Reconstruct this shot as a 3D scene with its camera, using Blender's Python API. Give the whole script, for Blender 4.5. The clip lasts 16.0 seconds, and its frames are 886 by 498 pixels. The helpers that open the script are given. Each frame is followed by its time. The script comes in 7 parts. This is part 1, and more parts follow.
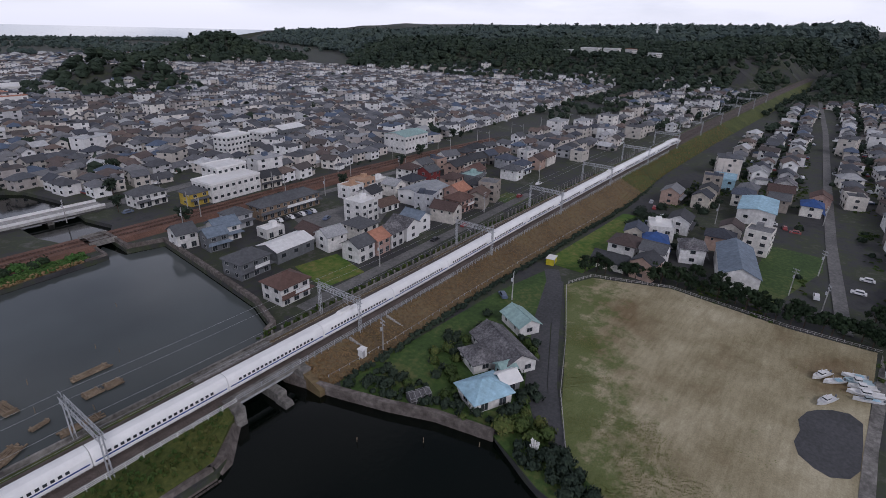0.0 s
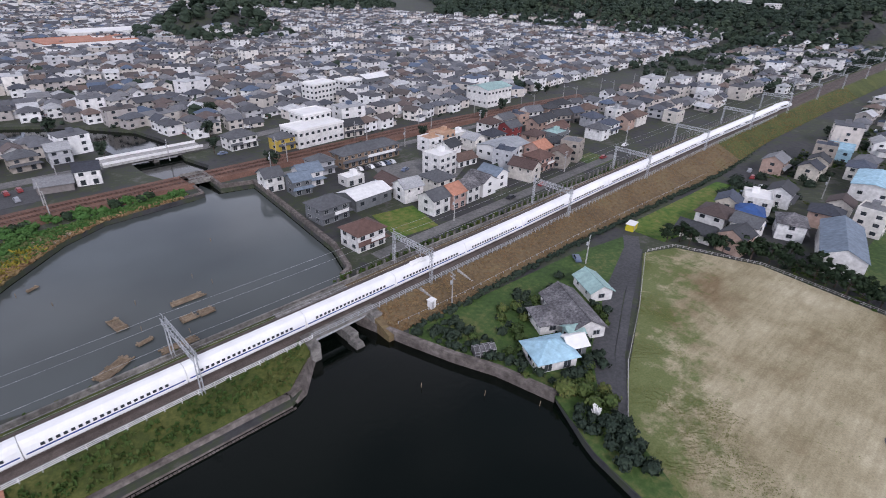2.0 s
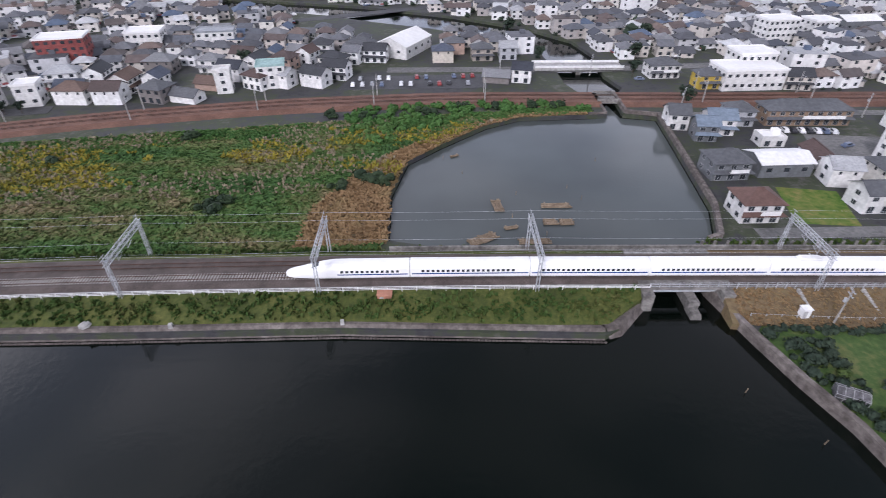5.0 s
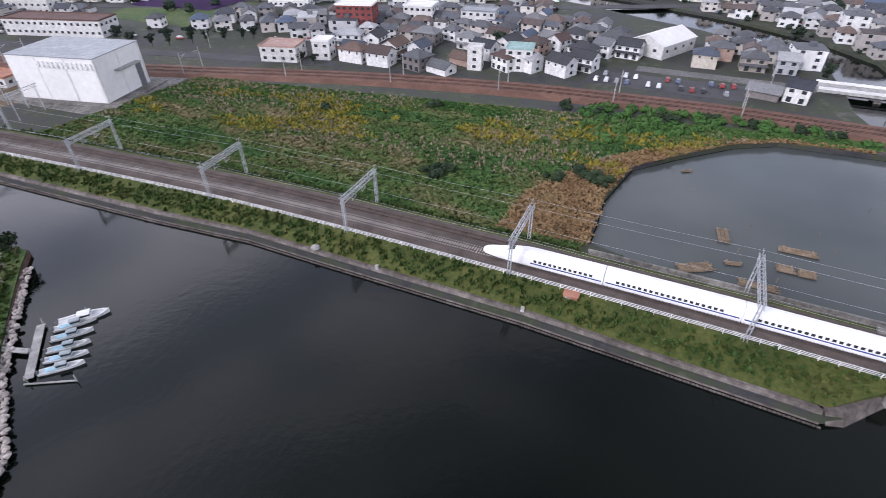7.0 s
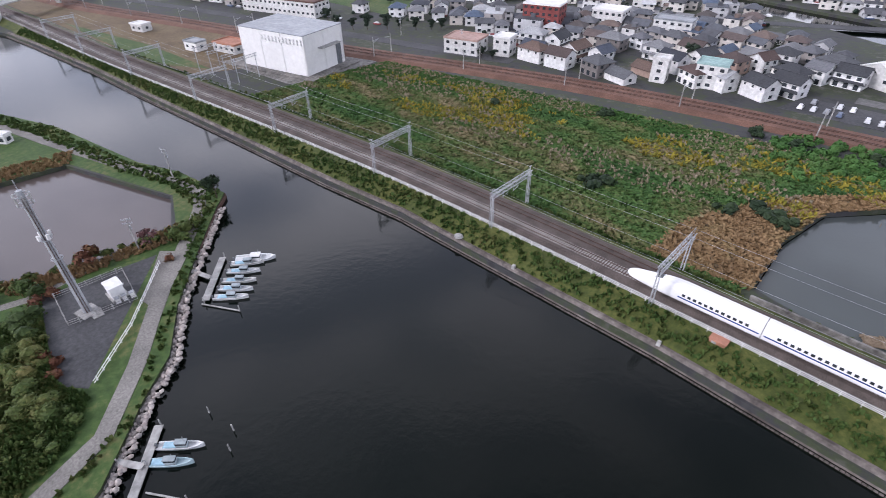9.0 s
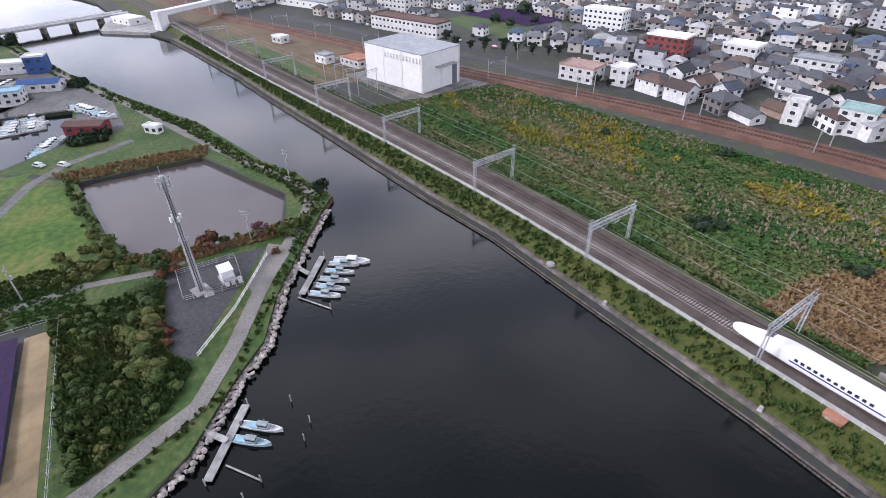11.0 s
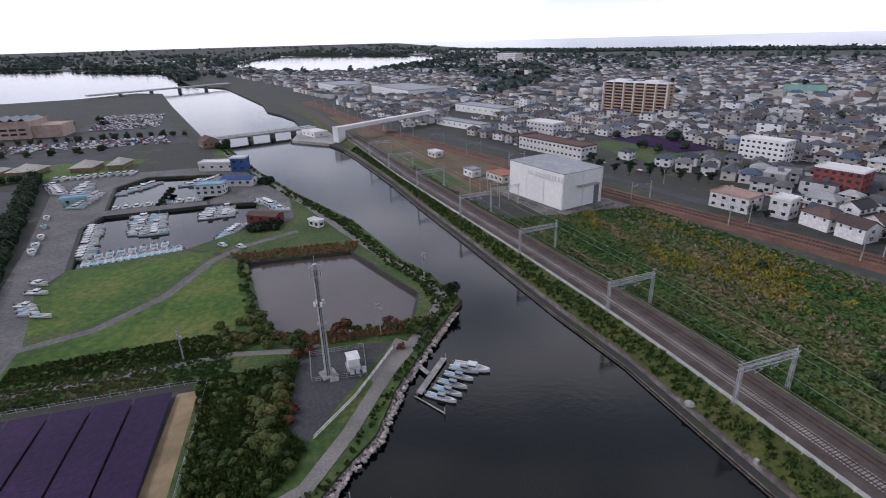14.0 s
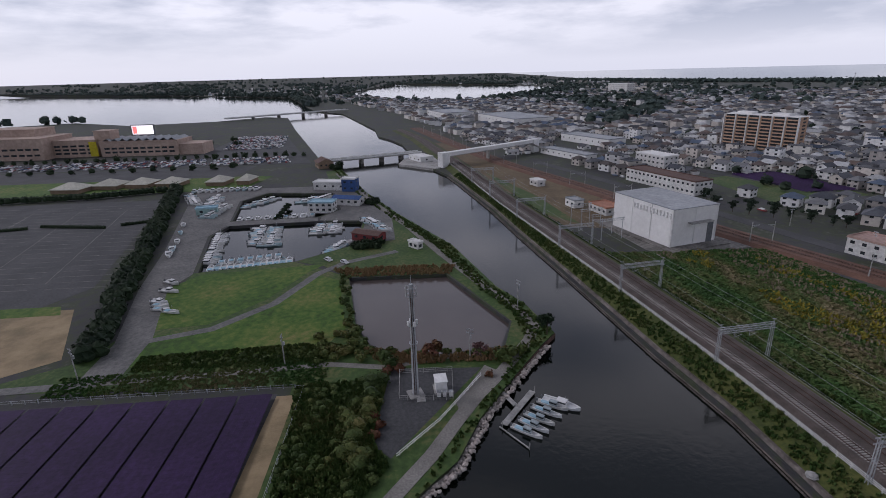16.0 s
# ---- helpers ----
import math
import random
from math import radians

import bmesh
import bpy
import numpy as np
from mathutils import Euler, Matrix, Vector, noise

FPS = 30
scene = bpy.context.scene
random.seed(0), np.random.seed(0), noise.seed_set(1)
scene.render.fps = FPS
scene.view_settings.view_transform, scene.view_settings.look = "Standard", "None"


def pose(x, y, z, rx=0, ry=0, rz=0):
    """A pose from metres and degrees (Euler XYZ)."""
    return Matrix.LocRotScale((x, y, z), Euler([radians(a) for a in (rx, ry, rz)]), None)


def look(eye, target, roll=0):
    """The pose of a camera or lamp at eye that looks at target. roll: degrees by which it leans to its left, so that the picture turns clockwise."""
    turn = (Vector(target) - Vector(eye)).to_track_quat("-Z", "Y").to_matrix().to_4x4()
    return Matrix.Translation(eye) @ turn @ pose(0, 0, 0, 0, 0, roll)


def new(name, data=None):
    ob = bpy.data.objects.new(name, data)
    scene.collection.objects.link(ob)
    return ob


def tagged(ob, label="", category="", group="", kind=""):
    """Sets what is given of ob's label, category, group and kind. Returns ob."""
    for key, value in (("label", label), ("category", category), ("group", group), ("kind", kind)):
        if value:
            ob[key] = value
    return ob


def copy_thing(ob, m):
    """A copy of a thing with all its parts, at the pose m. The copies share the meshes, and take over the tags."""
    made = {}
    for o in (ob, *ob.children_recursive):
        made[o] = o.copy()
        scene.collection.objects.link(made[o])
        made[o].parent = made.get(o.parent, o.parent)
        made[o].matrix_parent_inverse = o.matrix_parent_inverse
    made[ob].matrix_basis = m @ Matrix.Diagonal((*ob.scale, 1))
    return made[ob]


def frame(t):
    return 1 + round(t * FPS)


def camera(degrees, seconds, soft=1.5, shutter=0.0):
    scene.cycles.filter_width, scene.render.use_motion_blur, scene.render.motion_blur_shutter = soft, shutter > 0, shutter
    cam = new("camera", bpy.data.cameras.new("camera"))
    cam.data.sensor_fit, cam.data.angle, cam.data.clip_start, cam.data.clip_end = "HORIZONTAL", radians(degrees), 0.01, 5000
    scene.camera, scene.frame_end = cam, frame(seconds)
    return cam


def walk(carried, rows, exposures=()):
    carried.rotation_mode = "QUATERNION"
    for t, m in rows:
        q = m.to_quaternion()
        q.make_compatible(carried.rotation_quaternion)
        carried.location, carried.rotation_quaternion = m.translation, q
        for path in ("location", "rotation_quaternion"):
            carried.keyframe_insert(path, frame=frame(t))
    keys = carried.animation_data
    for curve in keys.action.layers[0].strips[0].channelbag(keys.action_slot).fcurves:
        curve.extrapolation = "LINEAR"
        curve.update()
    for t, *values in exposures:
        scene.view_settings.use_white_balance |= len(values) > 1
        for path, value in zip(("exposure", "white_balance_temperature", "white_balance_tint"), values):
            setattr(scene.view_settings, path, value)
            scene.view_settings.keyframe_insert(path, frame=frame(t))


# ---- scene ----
cam = camera(81.0, 16.0, soft=0.75, shutter=0.3)
PATH = [
    (0.0, pose(0, 0, 73.5, 67.24, -1.32, -51.77)),
    (0.5, pose(0, 0, 73.5, 66.15, -1.37, -51.74)),
    (1.0, pose(0, 0, 73.5, 64.87, -1.41, -49.48)),
    (1.5, pose(0, 0, 73.5, 63.53, -1.47, -46.21)),
    (2.0, pose(0, 0, 73.5, 62.17, -1.44, -42.75)),
    (2.5, pose(0, 0, 73.5, 60.76, -1.44, -37.70)),
    (3.0, pose(0, 0, 73.5, 59.27, -1.37, -30.08)),
    (3.5, pose(0, 0, 73.5, 57.85, -1.04, -21.78)),
    (4.0, pose(0, 0, 73.5, 56.44, -0.91, -13.82)),
    (4.5, pose(0, 0, 73.5, 55.04, -0.85, -5.89)),
    (5.0, pose(0, 0, 73.5, 54.08, -0.23, 1.26)),
    (7.5, pose(0, 0, 73.5, 53.10, 0.47, 33.06)),
    (8.0, pose(0, 0, 73.5, 53.17, 0.56, 38.04)),
    (8.5, pose(0, 0, 73.5, 53.21, 0.64, 42.22)),
    (9.0, pose(0, 0, 73.5, 53.22, 0.70, 46.45)),
    (9.5, pose(0, 0, 73.5, 53.29, 0.77, 50.90)),
    (12.0, pose(0, 0, 73.5, 58.60, 1.24, 62.12)),
    (12.5, pose(0, 0, 73.5, 61.12, 1.28, 64.23)),
    (13.0, pose(0, 0, 73.5, 63.47, 1.36, 67.20)),
    (13.5, pose(0, 0, 73.5, 65.72, 1.34, 70.49)),
    (14.0, pose(0, 0, 73.5, 67.94, 1.42, 74.26)),
    (14.5, pose(0, 0, 73.5, 70.09, 1.50, 78.92)),
    (15.0, pose(0, 0, 73.5, 71.23, 1.44, 82.53)),
    (15.5, pose(0, 0, 73.5, 71.21, 1.46, 84.12)),
    (16.0, pose(0, 0, 73.5, 71.12, 1.38, 85.56)),
]
WB = (6010, 21)
EXPOSURE = [(t, e, *WB) for t, e in ((0.0, 0.08), (1.0, 0.5), (2.0, 1.0), (3.0, 1.06), (5.0, 1.25), (9.0, 1.35), (12.0, 1.42), (13.0, 1.15), (14.0, 0.52), (15.0, 0.0), (16.0, -0.08))]
walk(cam, PATH, EXPOSURE)

# ---- world and sun ----
world = bpy.data.worlds.new("world")
scene.world = world
world.use_nodes = True
wt = world.node_tree
wt.nodes.clear()


def wnode(kind):
    return wt.nodes.new(kind)


SUN_EL, SUN_AZ = radians(38), radians(200)
w_out = wnode("ShaderNodeOutputWorld")
w_mix = wnode("ShaderNodeMixShader")
w_sky = wnode("ShaderNodeTexSky")
w_sky.sky_type, w_sky.sun_disc, w_sky.sun_elevation, w_sky.sun_rotation = "NISHITA", False, SUN_EL, SUN_AZ
w_bg1 = wnode("ShaderNodeBackground")
w_bg1.inputs["Strength"].default_value = 0.1
w_bg2 = wnode("ShaderNodeBackground")
w_bg2.inputs["Strength"].default_value = 0.92
w_co = wnode("ShaderNodeTexCoord")
w_map = wnode("ShaderNodeMapping")
w_map.inputs["Scale"].default_value = (1.0, 1.0, 4.5)
w_n1 = wnode("ShaderNodeTexNoise")
w_n1.inputs["Scale"].default_value = 2.6
w_n1.inputs["Detail"].default_value = 7
w_n1.inputs["Roughness"].default_value = 0.55
w_ramp = wnode("ShaderNodeValToRGB")
w_ramp.color_ramp.elements[0].position, w_ramp.color_ramp.elements[0].color = 0.40, (0.50, 0.545, 0.62, 1)
w_ramp.color_ramp.elements[1].position, w_ramp.color_ramp.elements[1].color = 0.57, (1.08, 1.08, 1.08, 1)
w_sep = wnode("ShaderNodeSeparateXYZ")
w_hor = wnode("ShaderNodeMapRange")
w_hor.inputs["From Min"].default_value, w_hor.inputs["From Max"].default_value = 0.015, 0.10
w_hmix = wnode("ShaderNodeMixRGB")
w_hmix.inputs["Color1"].default_value = (0.92, 0.945, 0.98, 1)
# sky colour dimmed towards the zenith to cut top light and darken steep water
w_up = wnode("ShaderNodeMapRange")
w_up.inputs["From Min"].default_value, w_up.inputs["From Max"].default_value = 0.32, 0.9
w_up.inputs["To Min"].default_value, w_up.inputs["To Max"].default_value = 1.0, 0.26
# sky colour above the view brightened westward, dimmed elsewhere, to steer the water's reflections
w_dot = wnode("ShaderNodeVectorMath")
w_dot.operation = "DOT_PRODUCT"
w_dot.inputs[1].default_value = (-0.86, 0.36, 0.0)
w_side = wnode("ShaderNodeMapRange")
w_side.inputs["From Min"].default_value, w_side.inputs["From Max"].default_value = 0.22, 0.8
w_side.inputs["To Min"].default_value, w_side.inputs["To Max"].default_value = 0.42, 2.1
w_high = wnode("ShaderNodeMapRange")
w_high.inputs["From Min"].default_value, w_high.inputs["From Max"].default_value = 0.28, 0.68
w_east = wnode("ShaderNodeMixRGB")
w_east.inputs[1].default_value = (1, 1, 1, 1)
w_cast = wnode("ShaderNodeMixRGB")
w_cast.blend_type = "MULTIPLY"
w_cast.inputs[0].default_value = 1.0
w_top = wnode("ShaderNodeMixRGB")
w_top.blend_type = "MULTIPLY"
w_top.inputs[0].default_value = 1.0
for a, b in ((w_co.outputs["Generated"], w_map.inputs["Vector"]), (w_map.outputs[0], w_n1.inputs["Vector"]),
             (w_n1.outputs[0], w_ramp.inputs[0]), (w_co.outputs["Generated"], w_sep.inputs[0]), (w_sep.outputs[2], w_hor.inputs[0]),
             (w_hor.outputs[0], w_hmix.inputs[0]), (w_ramp.outputs[0], w_hmix.inputs["Color2"]), (w_hmix.outputs[0], w_top.inputs[1]),
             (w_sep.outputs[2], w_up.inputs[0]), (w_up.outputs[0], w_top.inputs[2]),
             (w_co.outputs["Generated"], w_dot.inputs[0]), (w_dot.outputs["Value"], w_side.inputs[0]), (w_sep.outputs[2], w_high.inputs[0]),
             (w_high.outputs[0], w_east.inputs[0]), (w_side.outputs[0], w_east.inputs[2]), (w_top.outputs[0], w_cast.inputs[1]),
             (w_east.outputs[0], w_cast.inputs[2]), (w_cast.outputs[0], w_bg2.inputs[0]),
             (w_sky.outputs[0], w_bg1.inputs[0]), (w_bg1.outputs[0], w_mix.inputs[1]), (w_bg2.outputs[0], w_mix.inputs[2]),
             (w_mix.outputs[0], w_out.inputs[0])):
    wt.links.new(a, b)
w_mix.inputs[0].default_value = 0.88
sun = new("sun", bpy.data.lights.new("sun", "SUN"))
sun.data.energy, sun.data.angle, sun.data.color = 1.0, radians(14), (1.0, 0.97, 0.93)
sun.matrix_basis = look((0, 0, 0), (-math.sin(SUN_AZ) * math.cos(SUN_EL), -math.cos(SUN_AZ) * math.cos(SUN_EL), -math.sin(SUN_EL)))


# ---- materials ----
def nodes_of(name):
    m = bpy.data.materials.new(name)
    m.use_nodes = True
    t = m.node_tree
    return m, t, t.nodes["Principled BSDF"]


def noise_node(t, scale, detail=4.0, rough=0.6, stretch=None):
    n = t.nodes.new("ShaderNodeTexNoise")
    n.inputs["Scale"].default_value, n.inputs["Detail"].default_value, n.inputs["Roughness"].default_value = scale, detail, rough
    g = t.nodes.new("ShaderNodeNewGeometry")
    if stretch:
        mp = t.nodes.new("ShaderNodeMapping")
        mp.inputs["Scale"].default_value = stretch
        t.links.new(g.outputs["Position"], mp.inputs["Vector"])
        t.links.new(mp.outputs[0], n.inputs["Vector"])
    else:
        t.links.new(g.outputs["Position"], n.inputs["Vector"])
    return n


def ramp_node(t, stops, constant=False):
    r = t.nodes.new("ShaderNodeValToRGB")
    while len(r.color_ramp.elements) < len(stops):
        r.color_ramp.elements.new(0.5)
    for e, (p, c) in zip(r.color_ramp.elements, stops):
        e.position, e.color = p, (*c, 1)
    if constant:
        r.color_ramp.interpolation = "CONSTANT"
    return r


def random_out(t, source):
    if source == "island":
        return t.nodes.new("ShaderNodeNewGeometry").outputs["Random Per Island"]
    return t.nodes.new("ShaderNodeObjectInfo").outputs["Random"]


def mix_node(t, kind, fac, a, b):
    m = t.nodes.new("ShaderNodeMixRGB")
    m.blend_type = kind
    for sock, v in ((m.inputs[0], fac), (m.inputs[1], a), (m.inputs[2], b)):
        if isinstance(v, (int, float)):
            sock.default_value = v
        elif isinstance(v, tuple):
            sock.default_value = (*v, 1)
        else:
            t.links.new(v, sock)
    return m.outputs[0]


def surf(name, stops, scale=0.6, coarse=0.05, rough=0.8, metal=0.0, bump=0.25, wear=0.35, pick=None, stretch=None, spec=0.3, bump_scale=None):
    """A surface whose colour runs through stops by noise (or, with pick, by chance per thing or island), with fine grain, wear and bump."""
    m, t, b = nodes_of(name)
    fine, wide = noise_node(t, scale, 5, 0.65, stretch), noise_node(t, coarse, 4, 0.6)
    if pick:
        r = ramp_node(t, stops, constant=True)
        t.links.new(random_out(t, pick), r.inputs[0])
    else:
        r = ramp_node(t, stops)
        add = t.nodes.new("ShaderNodeMath")
        add.operation = "MULTIPLY_ADD"
        add.inputs[1].default_value = 0.45
        sc = t.nodes.new("ShaderNodeMath")
        sc.operation = "MULTIPLY"
        sc.inputs[1].default_value = 0.55
        t.links.new(fine.outputs[0], add.inputs[0])
        t.links.new(wide.outputs[0], sc.inputs[0])
        t.links.new(sc.outputs[0], add.inputs[2])
        t.links.new(add.outputs[0], r.inputs[0])
    grime = ramp_node(t, [(0.3, (1 - wear,) * 3), (0.7, (1 + 0.2 * wear,) * 3)])
    t.links.new(fine.outputs[0], grime.inputs[0])
    col = mix_node(t, "MULTIPLY", 1.0, r.outputs[0], grime.outputs[0])
    grime2 = ramp_node(t, [(0.35, (1 - wear * 0.7,) * 3), (0.65, (1.0,) * 3)])
    t.links.new(wide.outputs[0], grime2.inputs[0])
    col = mix_node(t, "MULTIPLY", 0.8, col, grime2.outputs[0])
    t.links.new(col, b.inputs["Base Color"])
    b.inputs["Roughness"].default_value, b.inputs["Metallic"].default_value = rough, metal
    b.inputs["Specular IOR Level"].default_value = spec
    if bump:
        bn = t.nodes.new("ShaderNodeBump")
        bn.inputs["Strength"].default_value = bump
        bn.inputs["Distance"].default_value = 0.3 / max(scale, 0.05) * 0.3
        src = fine if not bump_scale else noise_node(t, bump_scale, 4)
        t.links.new(src.outputs[0], bn.inputs["Height"])
        t.links.new(bn.outputs[0], b.inputs["Normal"])
    return m


def palette(cols):
    return [(i / len(cols), c) for i, c in enumerate(cols)]


def water_mat(name, col, rough, wave, bumpy):
    m, t, b = nodes_of(name)
    n1, n2 = noise_node(t, wave, 5, 0.6), noise_node(t, 0.018, 3, 0.5)
    r = ramp_node(t, [(0.3, tuple(c * 0.8 for c in col)), (0.7, tuple(c * 1.3 for c in col))])
    t.links.new(n2.outputs[0], r.inputs[0])
    t.links.new(r.outputs[0], b.inputs["Base Color"])
    b.inputs["Roughness"].default_value, b.inputs["IOR"].default_value = rough, 1.33
    b.inputs["Specular IOR Level"].default_value = 0.5
    mul = t.nodes.new("ShaderNodeMath")
    mul.operation = "MULTIPLY"
    t.links.new(n1.outputs[0], mul.inputs[0])
    t.links.new(n2.outputs[0], mul.inputs[1])
    bn = t.nodes.new("ShaderNodeBump")
    bn.inputs["Strength"].default_value, bn.inputs["Distance"].default_value = bumpy, 0.25
    t.links.new(mul.outputs[0], bn.inputs["Height"])
    t.links.new(bn.outputs[0], b.inputs["Normal"])
    return m


WATER = water_mat("dark_water", (0.0019, 0.0036, 0.0025), 0.05, 0.6, 0.22)
# paler grey than WATER: the sky's reflection is put into this base colour
SKYWATER = water_mat("sky_sheen_water", (0.066, 0.076, 0.075), 0.06, 0.8, 0.2)
POND = water_mat("brown_water", (0.085, 0.07, 0.065), 0.12, 1.2, 0.2)
GROUND = surf("town_ground", [(0.25, (0.045, 0.046, 0.05)), (0.45, (0.07, 0.07, 0.073)), (0.55, (0.055, 0.068, 0.036)), (0.65, (0.10, 0.096, 0.09)), (0.8, (0.14, 0.135, 0.125))], 0.35, 0.04)
ASPHALT = surf("asphalt", [(0.3, (0.055, 0.057, 0.06)), (0.7, (0.10, 0.10, 0.105))], 1.2, 0.06, wear=0.25)
LANE = surf("pale_asphalt", [(0.3, (0.14, 0.14, 0.14)), (0.7, (0.22, 0.215, 0.205))], 1.0, 0.07)
GRAVEL = surf("gravel_path", [(0.3, (0.19, 0.18, 0.165)), (0.7, (0.30, 0.285, 0.26))], 2.5, 0.12)
SAND = surf("bare_sandy_soil", [(0.34, (0.17, 0.14, 0.07)), (0.42, (0.26, 0.20, 0.11)), (0.55, (0.36, 0.27, 0.155)), (0.75, (0.44, 0.345, 0.21))], 0.13, 0.022, bump=0.3, wear=0.22, bump_scale=2.0)


def lot_material():
    m, t, b = nodes_of("trodden_lot_soil")
    wide, mid, fine = noise_node(t, 0.035, 5, 0.6), noise_node(t, 0.22, 6, 0.7), noise_node(t, 3.0, 5, 0.75)
    streak = noise_node(t, 0.5, 5, 0.7, (0.25, 1.6, 1.0))
    base = ramp_node(t, [(0.36, (0.20, 0.15, 0.085)), (0.45, (0.29, 0.25, 0.155)), (0.53, (0.36, 0.315, 0.205)), (0.64, (0.46, 0.41, 0.285))])
    t.links.new(wide.outputs[0], base.inputs[0])
    grain = ramp_node(t, [(0.3, (0.74,) * 3), (0.7, (1.18,) * 3)])
    t.links.new(fine.outputs[0], grain.inputs[0])
    lines = ramp_node(t, [(0.36, (0.80, 0.79, 0.75)), (0.62, (1.10,) * 3)])
    t.links.new(streak.outputs[0], lines.inputs[0])
    col = mix_node(t, "MULTIPLY", 1.0, base.outputs[0], grain.outputs[0])
    col = mix_node(t, "MULTIPLY", 0.8, col, lines.outputs[0])
    pos = t.nodes.new("ShaderNodeNewGeometry")
    dot = t.nodes.new("ShaderNodeVectorMath")
    dot.operation = "DOT_PRODUCT"
    dot.inputs[1].default_value = (-0.44, 0.90, 0.0)
    t.links.new(pos.outputs["Position"], dot.inputs[0])
    edge = t.nodes.new("ShaderNodeMapRange")
    edge.inputs["From Min"].default_value, edge.inputs["From Max"].default_value = -32.0, 0.0
    edge.inputs["To Min"].default_value, edge.inputs["To Max"].default_value = -0.12, 0.40
    t.links.new(dot.outputs["Value"], edge.inputs[0])
    add = t.nodes.new("ShaderNodeMath")
    t.links.new(mid.outputs[0], add.inputs[0])
    t.links.new(edge.outputs[0], add.inputs[1])
    mask = ramp_node(t, [(0.50, (0.0,) * 3), (0.68, (0.85,) * 3)])
    t.links.new(add.outputs[0], mask.inputs[0])
    grass = ramp_node(t, [(0.3, (0.06, 0.10, 0.022)), (0.7, (0.13, 0.155, 0.05))])
    t.links.new(fine.outputs[0], grass.inputs[0])
    t.links.new(mix_node(t, "MIX", mask.outputs[0], col, grass.outputs[0]), b.inputs["Base Color"])
    b.inputs["Roughness"].default_value, b.inputs["Specular IOR Level"].default_value = 0.9, 0.2
    bn = t.nodes.new("ShaderNodeBump")
    bn.inputs["Strength"].default_value, bn.inputs["Distance"].default_value = 0.4, 0.1
    t.links.new(fine.outputs[0], bn.inputs["Height"])
    t.links.new(bn.outputs[0], b.inputs["Normal"])
    return m


LOTSOIL = lot_material()
LAWN = surf("mown_grass", [(0.36, (0.045, 0.105, 0.011)), (0.47, (0.068, 0.155, 0.014)), (0.55, (0.115, 0.17, 0.026)), (0.66, (0.19, 0.165, 0.055))], 0.5, 0.035, bump_scale=2.0)
MEADOW = surf("rough_grass", [(0.3, (0.045, 0.095, 0.022)), (0.5, (0.065, 0.12, 0.028)), (0.62, (0.12, 0.125, 0.045)), (0.78, (0.19, 0.155, 0.08))], 0.8, 0.05, bump=0.5)
BANKGRASS = surf("bank_grass", [(0.3, (0.04, 0.06, 0.015)), (0.5, (0.075, 0.095, 0.02)), (0.75, (0.13, 0.12, 0.035))], 1.2, 0.09, bump=0.5)
DRYGRASS = surf("dry_grass", [(0.3, (0.13, 0.09, 0.05)), (0.55, (0.18, 0.13, 0.07)), (0.75, (0.15, 0.14, 0.06))], 0.9, 0.06, bump=0.5)
BALLAST = surf("rusty_ballast", [(0.3, (0.07, 0.055, 0.048)), (0.7, (0.145, 0.118, 0.105))], 6.0, 0.3)
RUSTBALLAST = surf("brown_ballast", [(0.3, (0.13, 0.065, 0.045)), (0.7, (0.22, 0.12, 0.085))], 3.0, 0.15)
CONCRETE = surf("weathered_concrete", [(0.3, (0.16, 0.15, 0.14)), (0.7, (0.33, 0.315, 0.29))], 0.9, 0.15, wear=0.5)
STAINED = surf("stained_brown_concrete", [(0.3, (0.11, 0.09, 0.08)), (0.55, (0.19, 0.165, 0.15)), (0.75, (0.30, 0.27, 0.25))], 0.7, 0.12, wear=0.5)
PALECON = surf("pale_concrete", [(0.3, (0.36, 0.355, 0.34)), (0.7, (0.52, 0.51, 0.49))], 0.8, 0.1)
STEEL = surf("galvanised_steel", [(0.3, (0.42, 0.44, 0.46)), (0.7, (0.58, 0.60, 0.62))], 2.0, 0.2, rough=0.5, metal=0.15)
RAILMAT = surf("rail_steel", [(0.3, (0.09, 0.055, 0.045)), (0.7, (0.16, 0.10, 0.08))], 3.0, 0.3, rough=0.45, metal=0.5)
SLEEPER = surf("concrete_sleeper", [(0.3, (0.33, 0.31, 0.29)), (0.7, (0.50, 0.48, 0.45))], 2.0, 0.3)
WHITE = surf("white_paint", [(0.3, (0.72, 0.72, 0.71)), (0.7, (0.84, 0.84, 0.83))], 0.7, 0.08, rough=0.5, wear=0.15)
TRAINWHITE = surf("glossy_white_body", [(0.3, (0.80, 0.80, 0.80)), (0.7, (0.88, 0.88, 0.87))], 0.3, 0.05, rough=0.25, wear=0.08, bump=0.0, spec=0.5)
BLUE = surf("blue_stripe", [(0.3, (0.02, 0.05, 0.22)), (0.7, (0.03, 0.08, 0.30))], 0.5, 0.05, rough=0.3, bump=0)
GLASS = surf("dark_window_glass", [(0.3, (0.02, 0.025, 0.03)), (0.7, (0.06, 0.07, 0.08))], 0.4, 0.1, rough=0.1, wear=0.2, bump=0, spec=0.6)
FRAME = surf("aluminium_frame", [(0.3, (0.35, 0.35, 0.36)), (0.7, (0.60, 0.60, 0.60))], 2.0, 0.2, rough=0.45, metal=0.3)
BARK = surf("bark", [(0.3, (0.05, 0.035, 0.025)), (0.7, (0.11, 0.08, 0.06))], 4.0, 0.3)
LOG = surf("weathered_logs", [(0.3, (0.16, 0.11, 0.07)), (0.7, (0.34, 0.27, 0.19))], 2.5, 0.4, pick=None)
